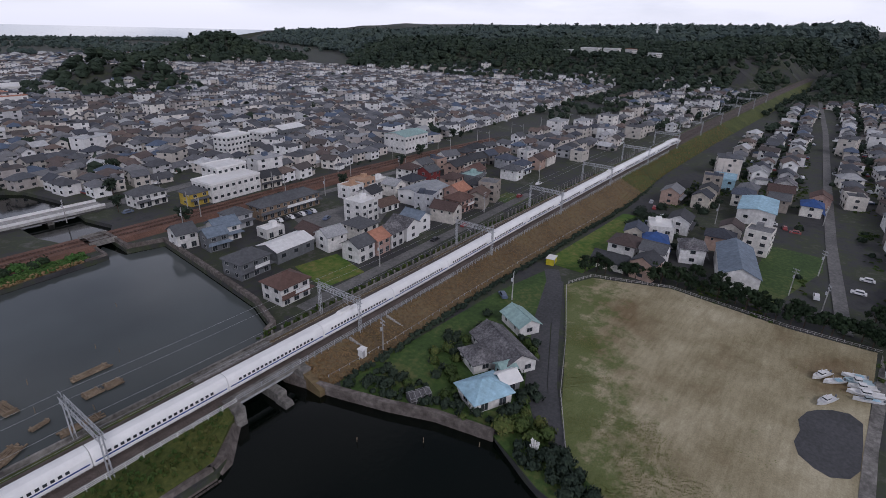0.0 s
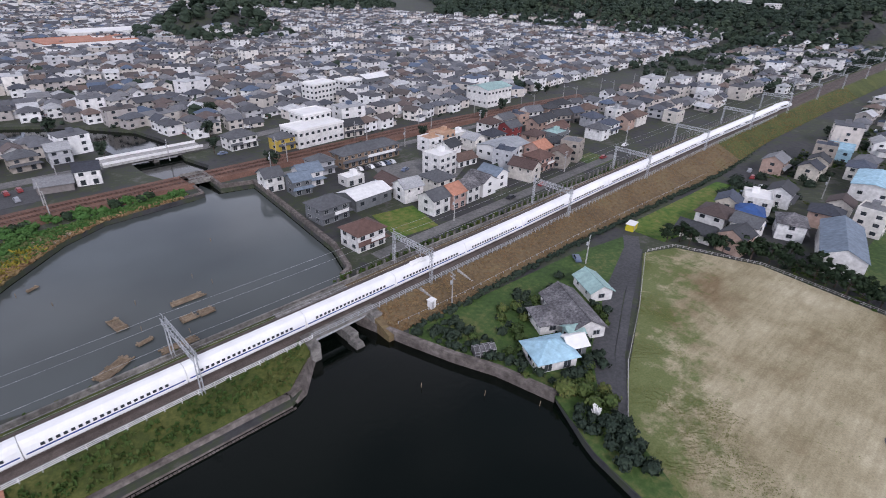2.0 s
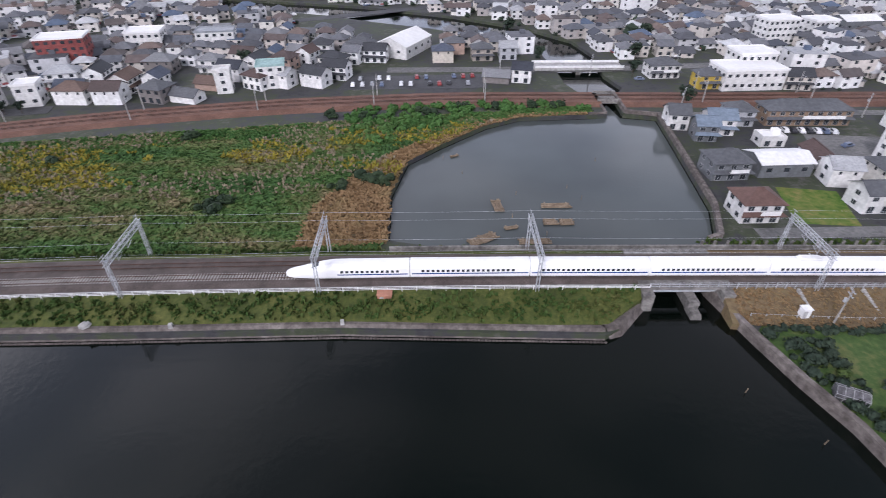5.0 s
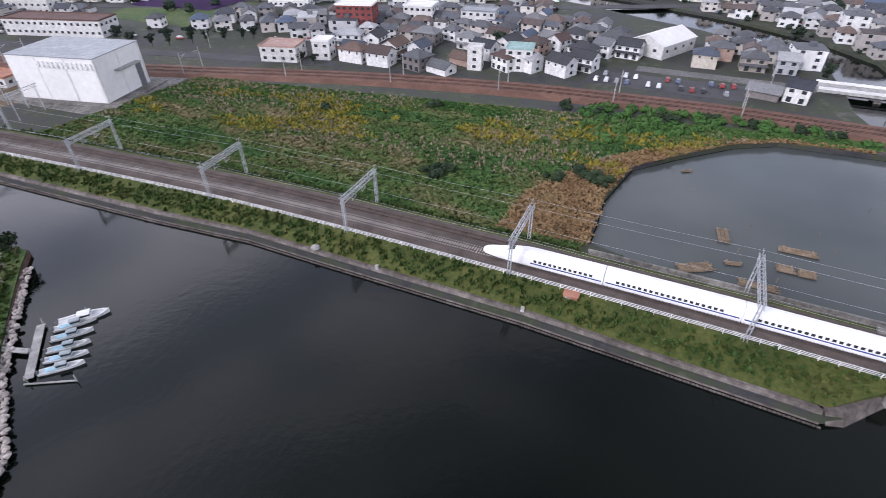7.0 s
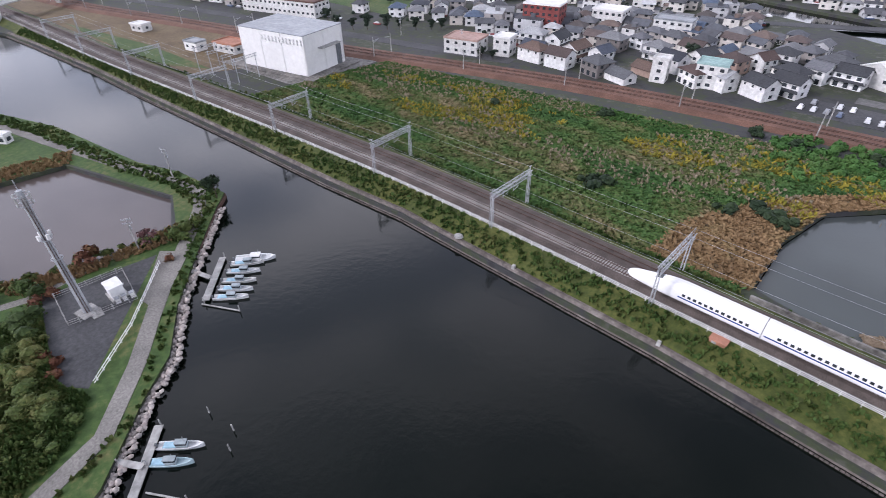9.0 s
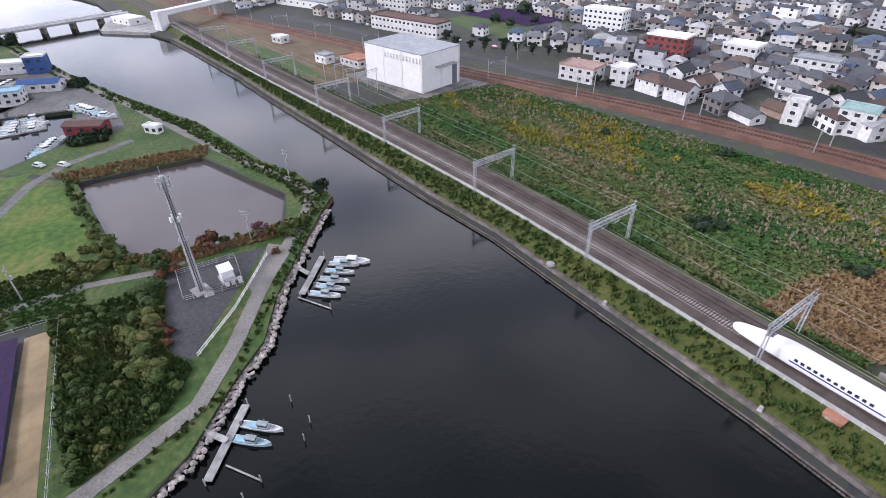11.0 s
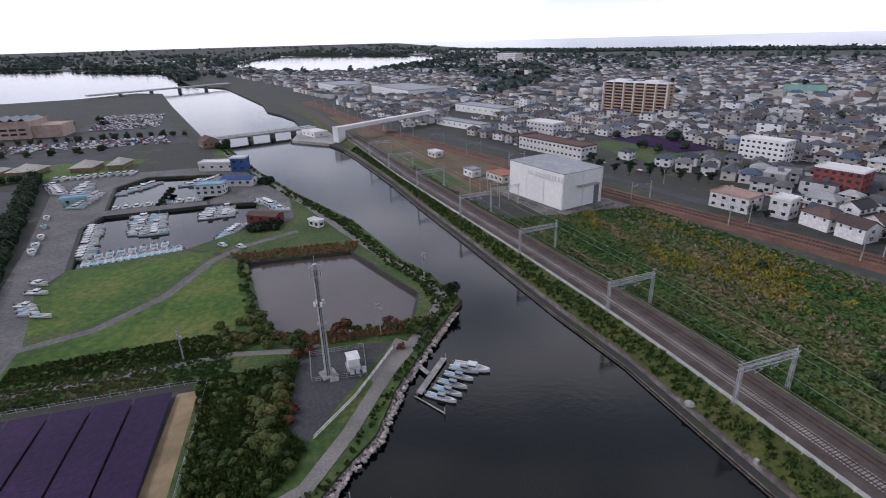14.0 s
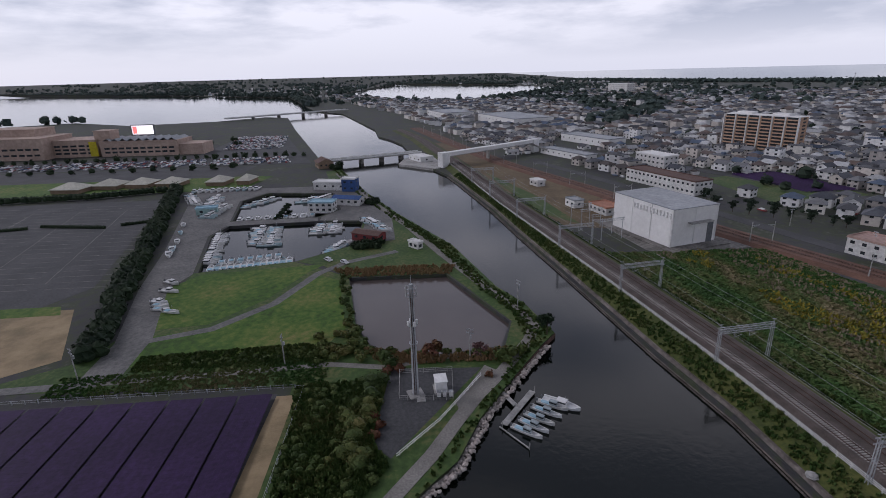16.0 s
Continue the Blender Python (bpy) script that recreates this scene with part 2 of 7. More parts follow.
ROCK = surf("riprap_stone", palette([(0.52, 0.46, 0.42), (0.40, 0.36, 0.33), (0.60, 0.54, 0.50), (0.46, 0.40, 0.37), (0.34, 0.31, 0.29)]), 1.5, 0.2, pick="island")
PANEL = surf("solar_cell", [(0.3, (0.028, 0.011, 0.052)), (0.7, (0.045, 0.018, 0.078))], 0.8, 0.05, rough=0.55, bump=0, spec=0.15)
MALL = surf("salmon_render", [(0.3, (0.46, 0.34, 0.28)), (0.7, (0.56, 0.43, 0.36))], 0.3, 0.04, wear=0.25)
TAN = surf("tan_tile", [(0.3, (0.48, 0.31, 0.20)), (0.7, (0.56, 0.37, 0.26))], 0.6, 0.05, wear=0.25)
BRICKRED = surf("red_brick_tile", [(0.3, (0.22, 0.055, 0.05)), (0.7, (0.30, 0.085, 0.075))], 1.0, 0.1)
CREAMWALL = surf("off_white_panel", [(0.3, (0.72, 0.715, 0.70)), (0.7, (0.80, 0.795, 0.78))], 0.5, 0.06, wear=0.08)
GREYROOF = surf("grey_metal_roof", [(0.3, (0.26, 0.28, 0.30)), (0.7, (0.36, 0.38, 0.40))], 0.5, 0.08, rough=0.5, wear=0.25)
WALLS = surf("house_walls", palette([(0.80, 0.79, 0.77), (0.84, 0.84, 0.83), (0.60, 0.55, 0.47), (0.80, 0.79, 0.78), (0.36, 0.32, 0.28), (0.84, 0.83, 0.81), (0.66, 0.62, 0.56), (0.46, 0.47, 0.49), (0.80, 0.77, 0.71), (0.46, 0.33, 0.27), (0.82, 0.82, 0.81), (0.22, 0.20, 0.19)]), 0.8, 0.1, pick="object", wear=0.3)
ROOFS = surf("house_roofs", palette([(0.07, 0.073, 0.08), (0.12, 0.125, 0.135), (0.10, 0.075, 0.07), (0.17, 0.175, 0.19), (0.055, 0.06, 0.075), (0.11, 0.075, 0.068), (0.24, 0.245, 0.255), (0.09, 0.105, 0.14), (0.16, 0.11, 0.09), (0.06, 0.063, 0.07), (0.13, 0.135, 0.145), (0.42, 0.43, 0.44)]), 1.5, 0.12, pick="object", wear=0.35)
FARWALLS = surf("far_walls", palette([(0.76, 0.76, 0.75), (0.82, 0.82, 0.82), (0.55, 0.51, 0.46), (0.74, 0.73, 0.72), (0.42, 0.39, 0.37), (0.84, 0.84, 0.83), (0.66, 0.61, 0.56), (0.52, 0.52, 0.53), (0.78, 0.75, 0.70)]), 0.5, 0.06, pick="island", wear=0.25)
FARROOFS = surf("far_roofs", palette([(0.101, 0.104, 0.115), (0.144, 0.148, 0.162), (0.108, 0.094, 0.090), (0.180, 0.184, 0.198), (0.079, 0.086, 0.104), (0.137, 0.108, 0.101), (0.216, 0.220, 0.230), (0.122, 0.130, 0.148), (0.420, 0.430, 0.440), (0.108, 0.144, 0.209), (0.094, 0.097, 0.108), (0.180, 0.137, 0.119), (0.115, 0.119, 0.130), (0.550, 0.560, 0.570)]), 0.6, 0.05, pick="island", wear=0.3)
CARS = surf("car_paint", palette([(0.75, 0.75, 0.75), (0.6, 0.61, 0.62), (0.03, 0.03, 0.035), (0.75, 0.75, 0.74), (0.25, 0.26, 0.28), (0.10, 0.13, 0.20), (0.25, 0.04, 0.04)]), 0.5, 0.1, rough=0.3, pick="object", bump=0, wear=0.1, spec=0.5)
CARSTUFF = surf("far_car_paint", palette([(0.75, 0.75, 0.75), (0.6, 0.61, 0.62), (0.05, 0.05, 0.055), (0.75, 0.75, 0.74), (0.25, 0.26, 0.28), (0.10, 0.13, 0.20), (0.25, 0.06, 0.06)]), 0.5, 0.1, rough=0.3, pick="island", bump=0, wear=0.1)
HULLS = surf("boat_hulls", palette([(0.75, 0.76, 0.76), (0.70, 0.71, 0.72), (0.78, 0.78, 0.77), (0.45, 0.58, 0.62), (0.72, 0.72, 0.70)]), 0.8, 0.2, rough=0.35, pick="object", bump=0, wear=0.2)


def leaf_mat(name, cols, coarse=0.03, dark=0.6, chance=0.5, stretch=None):
    m, t, b = nodes_of(name)
    r = ramp_node(t, [(i / max(1, len(cols) - 1), c) for i, c in enumerate(cols)])
    add = t.nodes.new("ShaderNodeMath")
    add.operation = "MULTIPLY_ADD"
    add.inputs[1].default_value = chance
    n = noise_node(t, coarse, 4 if stretch else 3, 0.6, stretch)
    sc = t.nodes.new("ShaderNodeMath")
    sc.operation = "MULTIPLY_ADD"
    sc.inputs[1].default_value, sc.inputs[2].default_value = 1.3 + 6.0 * (0.5 - chance), -0.4 - 2.6 * (0.5 - chance)
    t.links.new(n.outputs[0], sc.inputs[0])
    t.links.new(random_out(t, "island"), add.inputs[0])
    t.links.new(sc.outputs[0], add.inputs[2])
    t.links.new(add.outputs[0], r.inputs[0])
    fine = noise_node(t, 3.0, 3)
    g = ramp_node(t, [(0.3, (dark,) * 3), (0.7, (1.15,) * 3)])
    t.links.new(fine.outputs[0], g.inputs[0])
    t.links.new(mix_node(t, "MULTIPLY", 1.0, r.outputs[0], g.outputs[0]), b.inputs["Base Color"])
    b.inputs["Roughness"].default_value, b.inputs["Specular IOR Level"].default_value = 0.75, 0.2
    return m


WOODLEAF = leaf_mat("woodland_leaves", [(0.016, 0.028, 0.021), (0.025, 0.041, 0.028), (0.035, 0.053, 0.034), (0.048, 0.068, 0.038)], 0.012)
# bluer and lighter than WOODLEAF: distance haze painted into the leaf colour
HAZELEAF = leaf_mat("haze_tinted_leaves", [(0.045, 0.065, 0.065), (0.055, 0.08, 0.075), (0.065, 0.09, 0.075), (0.075, 0.10, 0.08)], 0.008)
PINELEAF = leaf_mat("pine_needles", [(0.012, 0.024, 0.014), (0.022, 0.04, 0.018), (0.035, 0.055, 0.024)], 0.05)
BUSHLEAF = leaf_mat("shrub_leaves", [(0.036, 0.06, 0.018), (0.058, 0.092, 0.024), (0.095, 0.12, 0.032), (0.17, 0.145, 0.05)], 0.07, 0.6, 0.4)
REDLEAF = leaf_mat("autumn_leaves", [(0.10, 0.045, 0.03), (0.15, 0.06, 0.035), (0.12, 0.09, 0.035)], 0.2)
MARSHLEAF = leaf_mat("marsh_grass_blades", [(0.038, 0.085, 0.024), (0.05, 0.11, 0.03), (0.07, 0.125, 0.034), (0.105, 0.13, 0.045), (0.17, 0.15, 0.075), (0.25, 0.205, 0.12)], 0.035, 0.85, 0.25, (0.7, 1.6, 1.0))
REEDLEAF = leaf_mat("dry_reed_blades", [(0.19, 0.12, 0.06), (0.25, 0.165, 0.085), (0.20, 0.15, 0.07)], 0.1, 0.85, 0.3)
GREENREED = leaf_mat("green_reed_blades", [(0.04, 0.10, 0.026), (0.055, 0.13, 0.032), (0.08, 0.14, 0.04)], 0.06, 0.8, 0.3)
YELLOWLEAF = leaf_mat("goldenrod_flowers", [(0.13, 0.15, 0.03), (0.26, 0.22, 0.03), (0.34, 0.27, 0.035)], 0.2)
BANKLEAF = leaf_mat("bank_weeds", [(0.03, 0.06, 0.016), (0.045, 0.085, 0.02), (0.07, 0.10, 0.026), (0.12, 0.105, 0.04)], 0.1, 0.75)


# ---- building helpers ----
class MB:
    """A plain mesh builder."""

    def __init__(self):
        self.v, self.f = [], []

    def add(self, verts, faces):
        n = len(self.v)
        self.v += [tuple(p) for p in verts]
        self.f += [tuple(i + n for i in q) for q in faces]

    def box(self, x, y, z0, z1, sx, sy, rot=0.0, top=1.0):
        c, s = math.cos(rot), math.sin(rot)
        out = []
        for z, k in ((z0, 1.0), (z1, top)):
            for a, b in ((-1, -1), (1, -1), (1, 1), (-1, 1)):
                u, w = a * sx / 2 * k, b * sy / 2 * k
                out.append((x + u * c - w * s, y + u * s + w * c, z))
        self.add(out, [(3, 2, 1, 0), (4, 5, 6, 7), (0, 1, 5, 4), (1, 2, 6, 5), (2, 3, 7, 6), (3, 0, 4, 7)])

    def tube(self, p, q, r0, r1=None, n=6):
        p, q = Vector(p), Vector(q)
        r1 = r0 if r1 is None else r1
        d = (q - p).normalized()
        a = d.orthogonal().normalized()
        b = d.cross(a)
        ring = []
        for o, r in ((p, r0), (q, r1)):
            for i in range(n):
                t = 2 * math.pi * i / n
                ring.append(o + (a * math.cos(t) + b * math.sin(t)) * r)
        self.add(ring, [(i, (i + 1) % n, n + (i + 1) % n, n + i) for i in range(n)] + [tuple(range(n))[::-1], tuple(range(n, 2 * n))])

    def prism(self, poly, z0, z1):
        n = len(poly)
        if sum(poly[i][0] * poly[(i + 1) % n][1] - poly[(i + 1) % n][0] * poly[i][1] for i in range(n)) < 0:
            poly = poly[::-1]
        self.add([(x, y, z0) for x, y in poly] + [(x, y, z1) for x, y in poly],
                 [tuple(range(n))[::-1], tuple(range(n, 2 * n))] + [(i, (i + 1) % n, n + (i + 1) % n, n + i) for i in range(n)])

    def gable(self, x, y, z, w, d, h, over=0.5, rot=0.0, thick=0.18):
        """Gable roof, ridge along w."""
        W, D = w / 2 + over, d / 2 + over
        drop = h * over / (d / 2)
        sec = [(-D, z - drop), (0, z + h), (D, z - drop), (D, z - drop - thick), (0, z + h - thick), (-D, z - drop - thick)]
        c, s = math.cos(rot), math.sin(rot)
        out = [(x + u * c - q * s, y + u * s + q * c, zz) for u in (-W, W) for q, zz in sec]
        self.add(out, [(0, 1, 7, 6), (1, 2, 8, 7), (2, 3, 9, 8), (3, 4, 10, 9), (4, 5, 11, 10), (5, 0, 6, 11), (0, 5, 4, 1), (1, 4, 3, 2), (6, 7, 10, 11), (7, 8, 9, 10)])

    def hip(self, x, y, z, w, d, h, over=0.5, rot=0.0, thick=0.18):
        W, D = w / 2 + over, d / 2 + over
        drop = h * over / (d / 2)
        r = max(W - D, 0.02)
        pts = [(-W, -D, z - drop), (W, -D, z - drop), (W, D, z - drop), (-W, D, z - drop), (-r, 0, z + h), (r, 0, z + h)]
        pts += [(-W, -D, z - drop - thick), (W, -D, z - drop - thick), (W, D, z - drop - thick), (-W, D, z - drop - thick)]
        c, s = math.cos(rot), math.sin(rot)
        self.add([(x + u * c - q * s, y + u * s + q * c, zz) for u, q, zz in pts],
                 [(0, 1, 5, 4), (1, 2, 5), (2, 3, 4, 5), (3, 0, 4), (0, 6, 7, 1), (1, 7, 8, 2), (2, 8, 9, 3), (3, 9, 6, 0), (9, 8, 7, 6)])

    def gwall(self, x, y, z0, z1, w, d, h, rot=0.0):
        """Walls with gable ends, ridge along w."""
        c, s = math.cos(rot), math.sin(rot)
        sec = [(-d / 2, z0), (d / 2, z0), (d / 2, z1), (0, z1 + h), (-d / 2, z1)]
        out = [(x + u * c - q * s, y + u * s + q * c, zz) for u in (-w / 2, w / 2) for q, zz in sec]
        self.add(out, [(0, 1, 2, 3, 4)[::-1], (5, 6, 7, 8, 9)] + [(i, (i + 1) % 5, 5 + (i + 1) % 5, 5 + i) for i in range(5)])

    def blob(self, c, r, n, size, rng, squash=0.8):
        """Loose leaf clumps on a lumpy shell round c."""
        for _ in range(n):
            while True:
                p = Vector((rng.uniform(-1, 1), rng.uniform(-1, 1), rng.uniform(-0.7, 1)))
                if 0.15 < p.length < 1:
                    break
            d = p.normalized()
            k = r * (0.62 + 0.38 * rng.random()) * (0.8 + 0.35 * math.sin(5 * d.x + 3 * d.y + c[0]))
            o = Vector(c) + Vector((d.x * k, d.y * k, d.z * k * squash))
            u = (d + Vector((rng.uniform(-1, 1), rng.uniform(-1, 1), rng.uniform(-1, 1))) * 0.7).normalized().orthogonal().normalized()
            w = (d + Vector((rng.uniform(-.5, .5), rng.uniform(-.5, .5), rng.uniform(-.5, .5)))).cross(u).normalized()
            s = size * rng.uniform(0.6, 1.3)
            t = rng.uniform(0.5, 1.0)
            self.add([o - u * s, o - w * s * t + d * 0.2 * s, o + u * s * rng.uniform(.7, 1.1), o + w * s * t - d * 0.25 * s], [(0, 1, 2, 3)])

    def core(self, c, r, rng, squash=0.8, n=6):
        """A low lumpy heart for a crown."""
        out = [(c[0], c[1], c[2] + r * squash)]
        for z, k in ((0.55, 0.8), (-0.1, 1.0), (-0.6, 0.7)):
            for i in range(n):
                a = 2 * math.pi * (i + 0.5 * (z < 0)) / n
                q = r * k * rng.uniform(0.75, 1.15)
                out.append((c[0] + q * math.cos(a), c[1] + q * math.sin(a), c[2] + r * z * squash))
        f = [(0, 1 + i, 1 + (i + 1) % n) for i in range(n)]
        for j in (0, 1):
            f += [(1 + j * n + i, 1 + (j + 1) * n + i, 1 + (j + 1) * n + (i + 1) % n, 1 + j * n + (i + 1) % n) for i in range(n)]
        self.add(out, f)

    def tuft(self, x, y, z, h, w, rng, n=3, lean=.4):
        a0 = rng.random() * 6.3
        for i in range(n):
            a = a0 + i * 2.1
            c, s = math.cos(a) * w / 2, math.sin(a) * w / 2
            lx, ly = rng.uniform(-lean, lean) * h, rng.uniform(-lean, lean) * h
            self.add([(x - c, y - s, z), (x + c, y + s, z), (x + lx + c * .5, y + ly + s * .5, z + h * rng.uniform(.8, 1.1)), (x + lx - c * .4, y + ly - s * .4, z + h * rng.uniform(.6, .9))], [(0, 1, 2, 3)])

    def mesh(self, name, mat):
        m = bpy.data.meshes.new(name)
        m.from_pydata(self.v, [], self.f)
        m.materials.append(mat)
        m.update()
        return m


def part(name, mb, mat, parent, label=""):
    ob = new(name, mb.mesh(name, mat))
    ob.parent = parent
    return tagged(ob, label)


def shared_part(name, mesh, parent, m):
    ob = new(name, mesh)
    ob.parent = parent
    ob.matrix_basis = m
    return ob


def thing(name, label, category, group="", m=None):
    ob = new(name)
    ob.empty_display_size = 0.5
    if m is not None:
        ob.matrix_basis = m
    return tagged(ob, label, category, group)


def solid(name, mb, mat, label, category, kind="structure", group=""):
    return tagged(new(name, mb.mesh(name, mat)), label, category, group, kind)


def inside(poly, x, y):
    hit, j = False, len(poly) - 1
    for i in range(len(poly)):
        (xi, yi), (xj, yj) = poly[i], poly[j]
        if (yi > y) != (yj > y) and x < (xj - xi) * (y - yi) / (yj - yi) + xi:
            hit = not hit
        j = i
    return hit


def interp(pts, x):
    for (x0, y0), (x1, y1) in zip(pts, pts[1:]):
        if x <= x1:
            break
    return y0 + (y1 - y0) * (x - x0) / (x1 - x0)


def smooth(pts, x):
    return (interp(pts, x - 18) + 2 * interp(pts, x) + interp(pts, x + 18) + interp(pts, x - 9) * 2 + interp(pts, x + 9) * 2) / 8


def sstep(x):
    x = min(1.0, max(0.0, x))
    return x * x * (3 - 2 * x)


def along(pts, step):
    """Points at even steps on a line, with the heading there."""
    out, left = [], 0.0
    for (x0, y0), (x1, y1) in zip(pts, pts[1:]):
        L, a = math.hypot(x1 - x0, y1 - y0), math.atan2(y1 - y0, x1 - x0)
        while left < L:
            out.append((x0 + (x1 - x0) * left / L, y0 + (y1 - y0) * left / L, a))
            left += step
        left -= L
    return out


def ribbon(mb, pts, width, z0, z1):
    """A strip of even width along a line, as a solid."""
    L, R = [], []
    for i, (x, y) in enumerate(pts):
        x0, y0 = pts[max(0, i - 1)]
        x1, y1 = pts[min(len(pts) - 1, i + 1)]
        d = math.hypot(x1 - x0, y1 - y0)
        nx, ny = -(y1 - y0) / d * width / 2, (x1 - x0) / d * width / 2
        L.append((x + nx, y + ny))
        R.append((x - nx, y - ny))
    for i in range(len(pts) - 1):
        mb.add([(*R[i], z0), (*R[i + 1], z0), (*L[i + 1], z0), (*L[i], z0), (*R[i], z1), (*R[i + 1], z1), (*L[i + 1], z1), (*L[i], z1)],
               [(4, 5, 6, 7), (0, 1, 5, 4), (3, 7, 6, 2)] + ([(0, 4, 7, 3)] if i == 0 else []) + ([(1, 2, 6, 5)] if i == len(pts) - 2 else []))


# ---- lines of the plan ----
TRACK = [(-1800, -285), (-1030, -75), (-597, 18), (-394, 44), (-275, 57), (-208, 67), (-147, 76), (-100, 82), (-60, 85.0), (-28, 86.7), (4, 88.4),
         (68, 90.4), (160, 92.5), (250, 92.5), (400, 90.5), (700, 80), (1000, 66)]
RAILZ = [(-1800, 3), (-600, 3), (-300, 5), (110, 5), (203, 7), (369, 10.5), (511, 14), (701, 18), (1000, 24)]
NLINE = [(-1800, -262), (-1030, -50), (-700, 22), (-500, 62), (-412, 82), (-311, 115), (-219, 141), (-155, 164.5), (-122, 176), (-64, 190.6), (0, 199.8), (54, 201.5),
         (110, 203), (175, 206.5), (272, 205), (420, 196), (578, 154), (690, 118)]


def ty(x):
    return smooth(TRACK, x)


def tz(x):
    return smooth(RAILZ, x)


def ny(x):
    return smooth(NLINE, x)


WEST_SHORE = [(-741, -147), (-482, -78), (-419, -51), (-325, -24), (-275, -6), (-215, 19), (-167, 30), (-152, 36.6), (-131, 40.7),
              (-125.5, 36), (-110, 24.5), (-95, 14), (-82, 7.5), (-75, 0.5), (-63, -9.5), (-54, -22), (-48, -60), (-40, -300)]
SOUTH_BANK = [(30.2, 72.1), (-21, 72), (-68, 69.4), (-89, 68.4), (-117, 64.2), (-177, 57.5), (-230, 51), (-275, 46.5), (-341, 37), (-378, 31)]
EAST_WALL = [(64, 29.8), (69.3, 39.8), (66.4, 52.2), (62.5, 61.5), (58.8, 72.6), (55, 86)]
MAIN = (SOUTH_BANK + [(-405, 22), (-432, -6), (-452, -2), (-474, 8), (-560, -2), (-600, -14), (-640, -30), (-720, -38), (-1030, -112), (-1125, -179), (-1300, -225), (-1889, -381),
                      (-2448, -1008), (-3100, -2276), (-2200, -2300), (-930, -1100), (-944, -693), (-1006, -588), (-909, -448), (-942, -319), (-1010, -251), (-975, -205)]
        + WEST_SHORE + [(90, -300), (62, -80), (57, 0), (62.8, 26.9)] + EAST_WALL
        + [(55, 99), (65.1, 105.9), (69.4, 120.4), (72.5, 156.5), (74.6, 183.8), (63, 186.5), (63.5, 203), (70, 216), (66, 232), (68, 263), (62, 290), (40, 318), (0, 345),
           (-60, 372), (-160, 395), (-165, 372), (-80, 345), (-45, 327), (-15, 315), (20, 294), (42, 270), (46, 240), (47, 220), (52, 206), (57, 202), (57, 186), (53, 185.2),
           (24, 182), (11.4, 174), (-3.9, 157.5), (-13.9, 145), (-16.9, 125), (-15.3, 102.5), (0, 99.5), (38, 99), (41, 96), (40, 82), (33, 73.5)])
FISHPOND = [(-182, -22.7), (-181, 13.5), (-139.7, 29.4), (-125.3, 24.2), (-122.9, 7.2), (-124.9, -10), (-141.7, -16.5)]
BASIN = [(-195.6, -82.4), (-203, -47), (-222, -24), (-260, -23), (-264, -47), (-262, -91), (-245, -94)]
BASIN_B = [(-272, -92), (-318, -100), (-338, -89), (-330, -47), (-287, -38), (-273, -48)]
LAGOON = [(-1991, -240), (-1456, -14), (-1339, 194), (-1482, 324), (-2208, 693), (-2825, 557), (-3527, -30)]
RIVER = [(-700, 258), (-740, 285), (-840, 392), (-1000, 470), (-1300, 480), (-1500, 400), (-1490, 330), (-1290, 440), (-1010, 440), (-850, 372), (-722, 262)]
HOLES = [MAIN, FISHPOND, BASIN, BASIN_B, LAGOON]
FOOT = [(-2000, 1100), (-400, 900), (-50, 780), (60, 760), (130, 800), (172, 660), (352, 730), (615, 690), (838, 740), (1000, 900), (1300, 1130), (1800, 1400), (3000, 1900)]


def hill(x, y):
    h = 38 * math.exp(-((x - 232) / 42) ** 2 - ((y - 655) / 40) ** 2) + 24 * math.exp(-((x - 284) / 26) ** 2 - ((y - 640) / 32) ** 2)
    h += 48 * math.exp(-((x - 650) / 105) ** 2 - ((y - 1130) / 85) ** 2)
    u = x - interp(FOOT, y)
    if u > 0:
        h += 40 * sstep(u / 170) + 42 * sstep((u - 350) / 1100)
        h += sstep(u / 200) * (14 * noise.noise(Vector((x / 160, y / 160, 0))) + 8 * noise.noise(Vector((x / 60, y / 60, 3))))
    d = abs(y - interp(TRACK, x))
    if x > 200 and d < 90:
        h *= sstep((d - 12) / 42)
    return max(0.0, h)


def rise(x, y):
    """The broad slope that climbs with the railway."""
    return 0.0 if x < 230 else 0.85 * max(0.0, interp(RAILZ, min(x, 1000)) - 7.4) * math.exp(-((y - 60) / 190) ** 2)


def ground_z(x, y):
    r = math.hypot(x, y)
    # past 3300 m the land is ramped up, a backdrop that lifts the horizon
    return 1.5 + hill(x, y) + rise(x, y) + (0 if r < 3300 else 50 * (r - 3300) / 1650)


